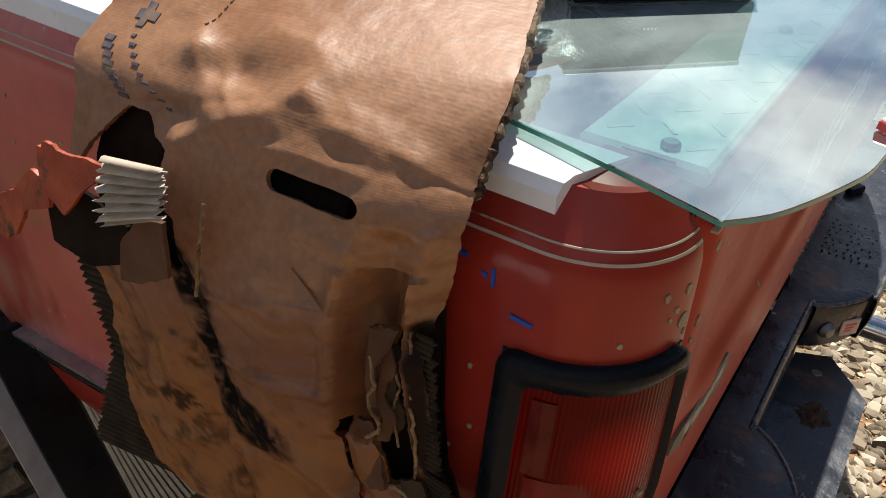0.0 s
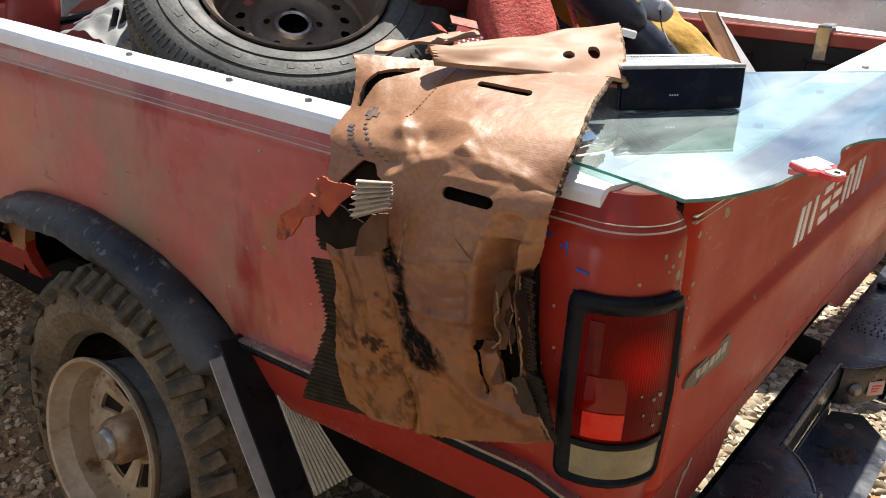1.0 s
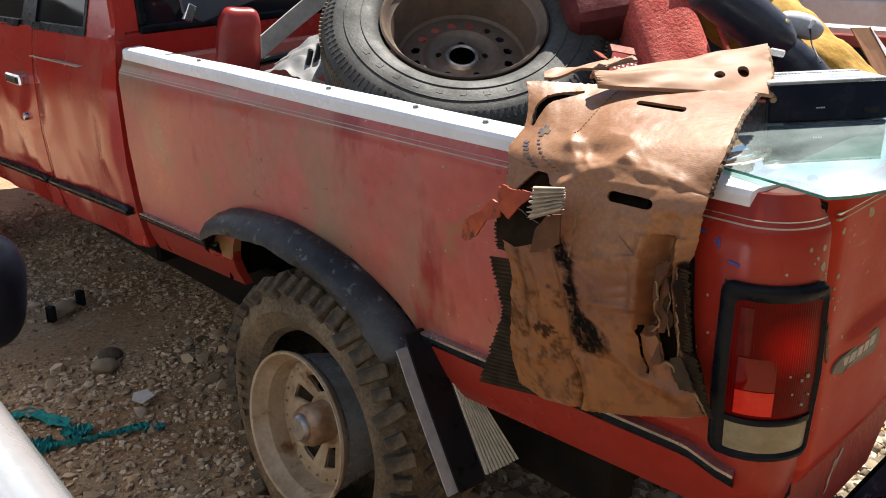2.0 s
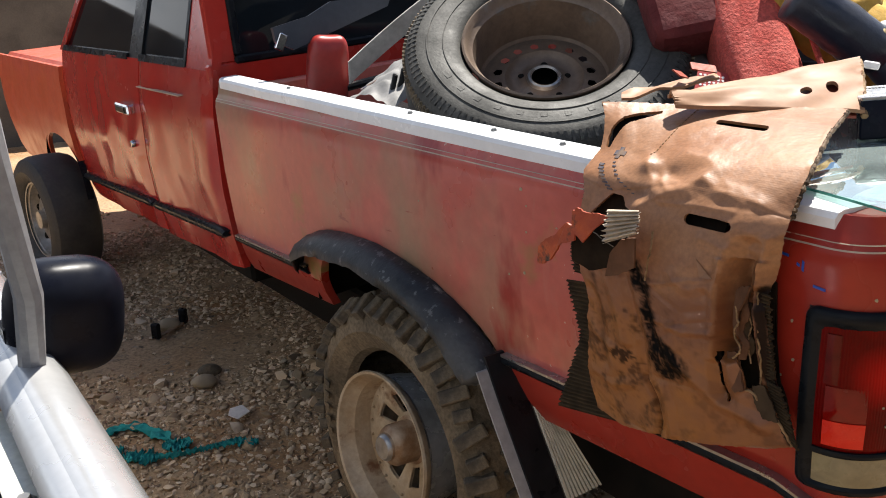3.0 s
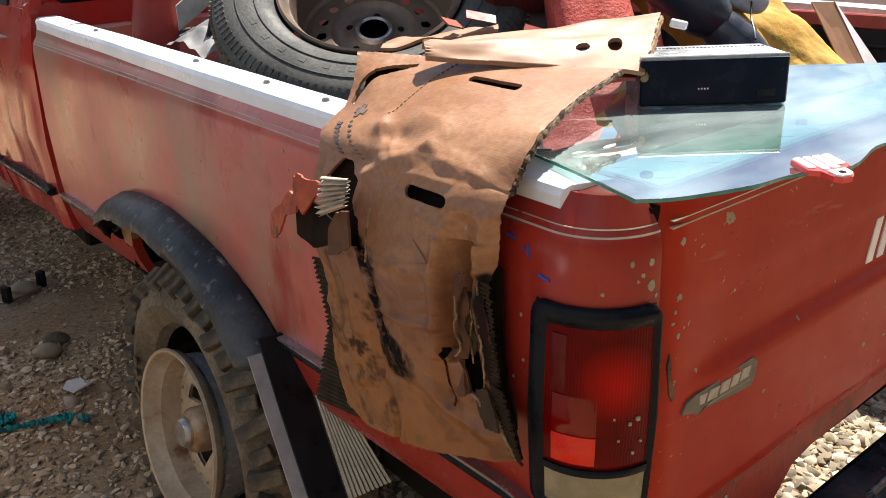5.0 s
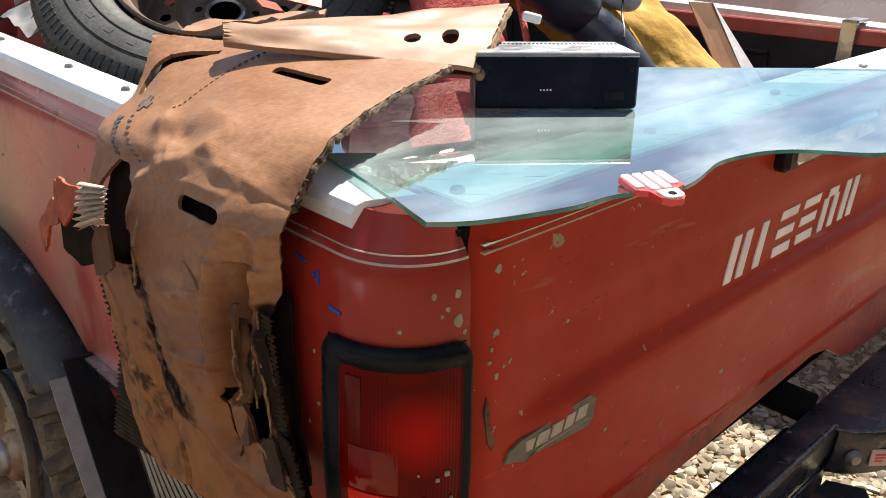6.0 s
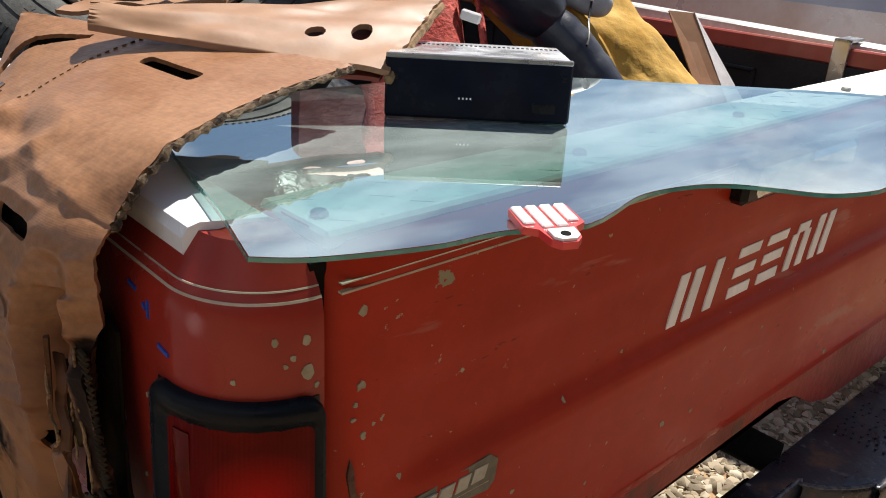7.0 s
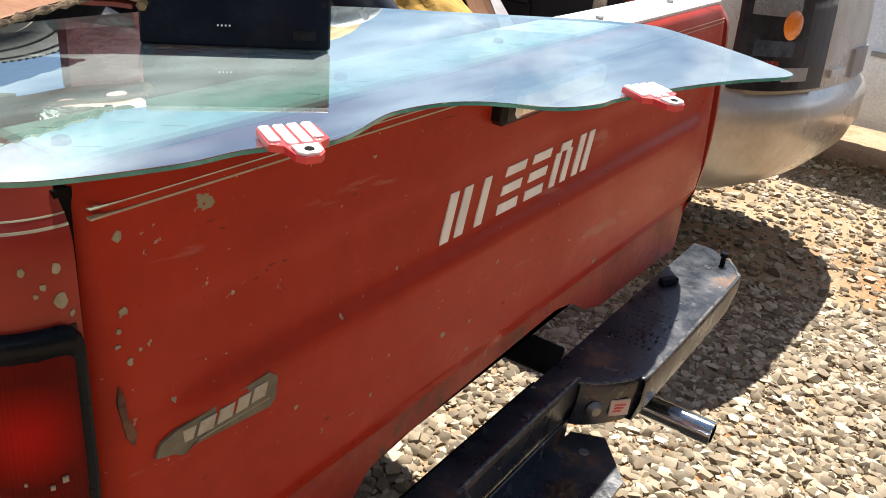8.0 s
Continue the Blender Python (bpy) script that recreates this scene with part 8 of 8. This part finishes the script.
def near_fender(u, v, d):
    y = 0.02 + 1.46 * u
    prof = [(-0.745, 0.775), (-0.735, 0.792), (-0.715, 0.802), (-0.690, 0.800), (-0.665, 0.785), (-0.648, 0.755), (-0.640, 0.70), (-0.635, 0.60), (-0.640, 0.45), (-0.655, 0.30)]
    x, z = prof[round(v * 9)]
    z = z + 0.045 * u if v < 0.75 else z + 0.02 * u
    return Vector((x - 0.012 * math.sin(math.pi * u) * 0 - d, y, z - d * 0.4))


bm = bmesh.new()
shell(bm, 30, 10, lambda u, v: near_fender(u, v, 0), lambda u, v: near_fender(u, v, 0.012))
part_at("fender", bm, SILVER, near_car, "clean silver fender", smooth=True, angle=1.0)
bm = bmesh.new()
box(bm, (-0.790, 0.02, 0.762), (-0.748, 0.90, 0.768), 0.001)
fl_ = part_at("fender_flange", bm, material("pale_primer_flange", (0.62, 0.62, 0.55), 0.5, other=(0.55, 0.53, 0.4), scale=12), near_car, "pale inner fender flange")
for yy in (0.20, 0.62):
    bm = bmesh.new()
    lathe(bm, [(0, 0.008), (0.008, 0.008), (0.009, 0.003), (0.014, 0.002), (0.014, 0)], pose(-0.770, yy, 0.768), 6)
    part_at("flange_bolt", bm, STEEL, near_car, "flange bolt")
bm = bmesh.new()
box(bm, (-1.95, 0.02, 0.25), (-0.75, 1.40, 0.70), 0.02)
part_at("engine_bay", bm, DARK, near_car, "dark open engine bay")
bm = bmesh.new()
tube(bm, [(-0.700, 0.92, 0.80), (-0.695, 0.85, 0.95), (-0.715, 0.80, 1.20), (-0.74, 0.78, 1.45)], 0.020, 10)
part_at("window_pillar", bm, GREY_PLASTIC, near_car, "grey window pillar", smooth=True)
bm = bmesh.new()
box(bm, (-2.0, 1.40, 0.25), (-0.66, 2.9, 0.86), 0.03)
part_at("body", bm, SILVER, near_car, "silver car body", smooth=True)
mm_ = Matrix.Translation((-0.625, 1.02, 0.852)) @ Euler((radians(0), radians(8), radians(6))).to_matrix().to_4x4()
bm = bmesh.new()


def mirror_pt(u, v):
    a, b_ = 2 * math.pi * u, math.pi * (v - 0.5)
    f = lambda t, p: math.copysign(abs(t) ** (2 / p), t)
    q = Vector((0.092 * f(math.cos(b_), 2.8) * f(math.cos(a), 3.2), 0.065 * f(math.sin(b_), 2.6), 0.098 * f(math.cos(b_), 2.8) * f(math.sin(a), 3.2)))
    return mm_ @ q


grid(bm, 40, 24, mirror_pt, close_u=True)
bmesh.ops.remove_doubles(bm, verts=bm.verts[:], dist=0.0002)
part_at("mirror", bm, material("navy_black_mirror_shell", (0.006, 0.007, 0.012), 0.38, other=(0.010, 0.011, 0.017), scale=8, spec=0.10), near_car, "black wing mirror shell", smooth=True, angle=2)
bm = bmesh.new()
box(bm, (-0.72, 1.0, 0.82), (-0.64, 1.06, 0.86), 0.008)
part_at("mirror_foot", bm, BLACK_PLASTIC, near_car, "black mirror foot", smooth=True)

for yy in (0.55, 2.6):
    bm = bmesh.new()
    lathe(bm, tyre_profile(0.30, 0.19, 0.10), pose(-0.80, yy, 0.295, 0, -90, 0), 40)
    part_at("wheel", bm, RUBBER, near_car, "black tyre", smooth=True)

# ---- silver hatchback beyond the truck ----
hatch = thing("silver_hatchback", "dusty silver hatchback with dark tail lamps parked beyond", "car", at=(3.6, 2.0, 0))
REAR = [(2.52, 4.3), (2.48, 3.0), (2.46, 1.6), (2.45, 0.85), (2.46, 0.50), (2.50, 0.32), (2.60, 0.20), (2.80, 0.125), (3.1, 0.075), (3.5, 0.055), (3.9, 0.075), (4.2, 0.16), (4.42, 0.4), (4.5, 0.8), (4.52, 2.0), (4.5, 4.3)]
plan = bezier_list([(x, y, 0) for x, y in REAR], 90)
cen = Vector((3.55, 2.2, 0))


def hatch_pt(u, z, grow=0.0):
    p = plan[round(u * 89)]
    ins = lerp_list([(0.44, 0.30), (0.48, 0.16), (0.53, 0.06), (0.60, 0.0), (0.70, -0.03), (0.80, -0.03), (0.835, -0.01), (0.86, 0.02), (0.95, 0.025), (1.15, 0.04), (1.25, 0.06), (1.60, 0.28), (1.68, 0.48)], z) - grow
    d = (cen - p)
    d.x *= 1.0
    d = d.normalized() if d.length > 1e-6 else Vector((0, 1, 0))
    return Vector((p.x + d.x * ins, p.y + d.y * ins * 1.0, z))


HZ = [0.44, 0.46, 0.48, 0.505, 0.53, 0.60, 0.70, 0.77, 0.80, 0.82, 0.835, 0.86, 0.92, 1.0, 1.10, 1.18, 1.25]
bm = bmesh.new()
shell(bm, 90, len(HZ), lambda u, v: hatch_pt(u, HZ[round(v * (len(HZ) - 1))]), lambda u, v: hatch_pt(u, HZ[round(v * (len(HZ) - 1))], -0.04))
part_at("body", bm, SILVER_DIRTY, hatch, "dusty silver body and rear bumper", smooth=True, angle=0.8)
bm = bmesh.new()
GH = [1.25, 1.28, 1.38, 1.50, 1.60]
shell(bm, 90, 5, lambda u, v: hatch_pt(u, GH[round(v * 4)], -0.004), lambda u, v: hatch_pt(u, GH[round(v * 4)], -0.03))
part_at("side_glass", bm, material("pale_reflecting_glass", (0.34, 0.40, 0.44), 0.08, other=(0.28, 0.34, 0.38), scale=3, fine_amount=0, coat=0.8), hatch, "pale reflecting side glass", smooth=True)
bm = bmesh.new()
box(bm, (2.95, 0.85, 1.585), (4.1, 4.0, 1.66), 0.04)
part_at("roof", bm, SILVER_DIRTY, hatch, "silver roof", smooth=True)
bm = bmesh.new()
box(bm, (2.75, 0.6, 0.28), (4.3, 4.2, 1.15), 0.02)
part_at("interior", bm, DARK, hatch, "dark interior and floor")


def hatch_patch(name, u0, u1, z0, z1, g0, g1, mat, label, n=20, rows=10):
    bm_ = bmesh.new()
    shell(bm_, n, rows, lambda u, v: hatch_pt(u0 + (u1 - u0) * u, z0 + (z1 - z0) * v, g1), lambda u, v: hatch_pt(u0 + (u1 - u0) * u, z0 + (z1 - z0) * v, g0))
    return part_at(name, bm_, mat, hatch, label, smooth=True)


lampu = lambda x_, y_: min(range(90), key=lambda i: (plan[i].x - x_) ** 2 + (plan[i].y - y_) ** 2) / 89
ua, ub = lampu(2.535, 0.27), lampu(3.0, 0.09)
hatch_patch("tail_lamp", ua, ub, 0.875, 1.20, -0.004, 0.018, LAMP_SMOKE, "dark clear-covered tail lamp cluster", 40, 12)
lu = lambda f: ua + (ub - ua) * f
hatch_patch("lamp_chrome", lu(0.05), lu(0.55), 1.11, 1.18, 0.016, 0.0195, STEEL, "grey reflector in the lamp", 12, 4)
hatch_patch("lamp_glint", lu(0.15), lu(0.55), 0.985, 1.035, 0.016, 0.0195, material("blue_grey_reflector", (0.10, 0.12, 0.16), 0.15, 0.5, other=(0.05, 0.06, 0.08), scale=20), "blue-grey reflector in the lamp", 10, 4)
hatch_patch("lamp_red", lu(0.18), lu(0.42), 0.925, 0.972, 0.016, 0.0205, material("dull_red_lamp", (0.20, 0.02, 0.02), 0.25, other=(0.14, 0.015, 0.015), scale=20), "red lamp segment", 8, 5)
hatch_patch("lamp_white", lu(0.50), lu(0.80), 0.905, 0.950, 0.016, 0.0205, GREY_PLASTIC, "grey reversing segment", 8, 5)
ac = hatch_pt(lu(0.52), 1.085, 0.021)
an = (hatch_pt(lu(0.52), 1.085, 0.1) - hatch_pt(lu(0.52), 1.085, 0.0)).normalized()
bm = bmesh.new()
lathe(bm, [(0.0, 0.012), (0.028, 0.009), (0.046, 0.002), (0.049, -0.008)], Matrix.Translation(ac) @ an.to_track_quat("Z", "Y").to_matrix().to_4x4(), 28)
part_at("indicator", bm, AMBER, hatch, "round amber indicator", smooth=True)
hatch_patch("number_plate", lampu(3.5, 0.055), lampu(3.9, 0.075), 0.88, 0.99, 0.0, 0.012, GREY_PLASTIC, "grey blank plate panel", 6, 4)
hatch_patch("badge_bar", lampu(3.12, 0.075), lampu(3.3, 0.06), 0.90, 0.93, 0.0, 0.014, CHROME, "small metal badge bar", 5, 3)
for k in range(5):                                   # marker writing on the side glass as plain strokes
    bm = bmesh.new()
    yy = 0.92 + 0.07 * k
    tube(bm, bezier_list([Vector((2.545, yy + 0.022 * math.cos(a), 1.295 + 0.022 * math.sin(a * 1.3))) for a in (0, 1.2, 2.4, 3.6, 4.8)], 12), 0.003, 5)
    part_at("marker_stroke", bm, CHALK, hatch, "marker pen stroke")
for yy in (1.0, 3.6):
    bm = bmesh.new()
    lathe(bm, tyre_profile(0.31, 0.2, 0.10), pose(2.64, yy, 0.30, 0, -90, 0), 40)
    part_at("wheel", bm, RUBBER, hatch, "black tyre", smooth=True)

# ---- white car further off ----
far_car = thing("white_car", "white car parked further along the yard", "car", at=(6.6, 1.0, 0))
bm = bmesh.new()
FZ = [(0.35, 0.0), (0.45, -0.05), (0.75, -0.06), (0.90, 0.0), (1.45, 0.25)]
shell(bm, 30, 5, lambda u, v: Vector((5.75 + FZ[round(v * 4)][1], -2.2 + 4.6 * u, FZ[round(v * 4)][0])), lambda u, v: Vector((5.85 + FZ[round(v * 4)][1], -2.2 + 4.6 * u, FZ[round(v * 4)][0])))
part_at("body_side", bm, WHITE_CAR, far_car, "white body side", smooth=True)
bm = bmesh.new()
box(bm, (5.9, -2.2, 0.35), (7.4, 2.4, 1.45), 0.1)
part_at("body", bm, WHITE_CAR, far_car, "white body", smooth=True)
for yy in (-1.3, 1.9):
    bm = bmesh.new()
    lathe(bm, tyre_profile(0.32, 0.2, 0.10), pose(5.80, yy, 0.31, 0, -90, 0), 40)
    part_at("wheel", bm, RUBBER, far_car, "black tyre", smooth=True)
bm = bmesh.new()
box(bm, (5.685, 0.1, 0.80), (5.70, 0.3, 0.83), 0.003)
part_at("door_handle", bm, GREY_PLASTIC, far_car, "grey door handle")
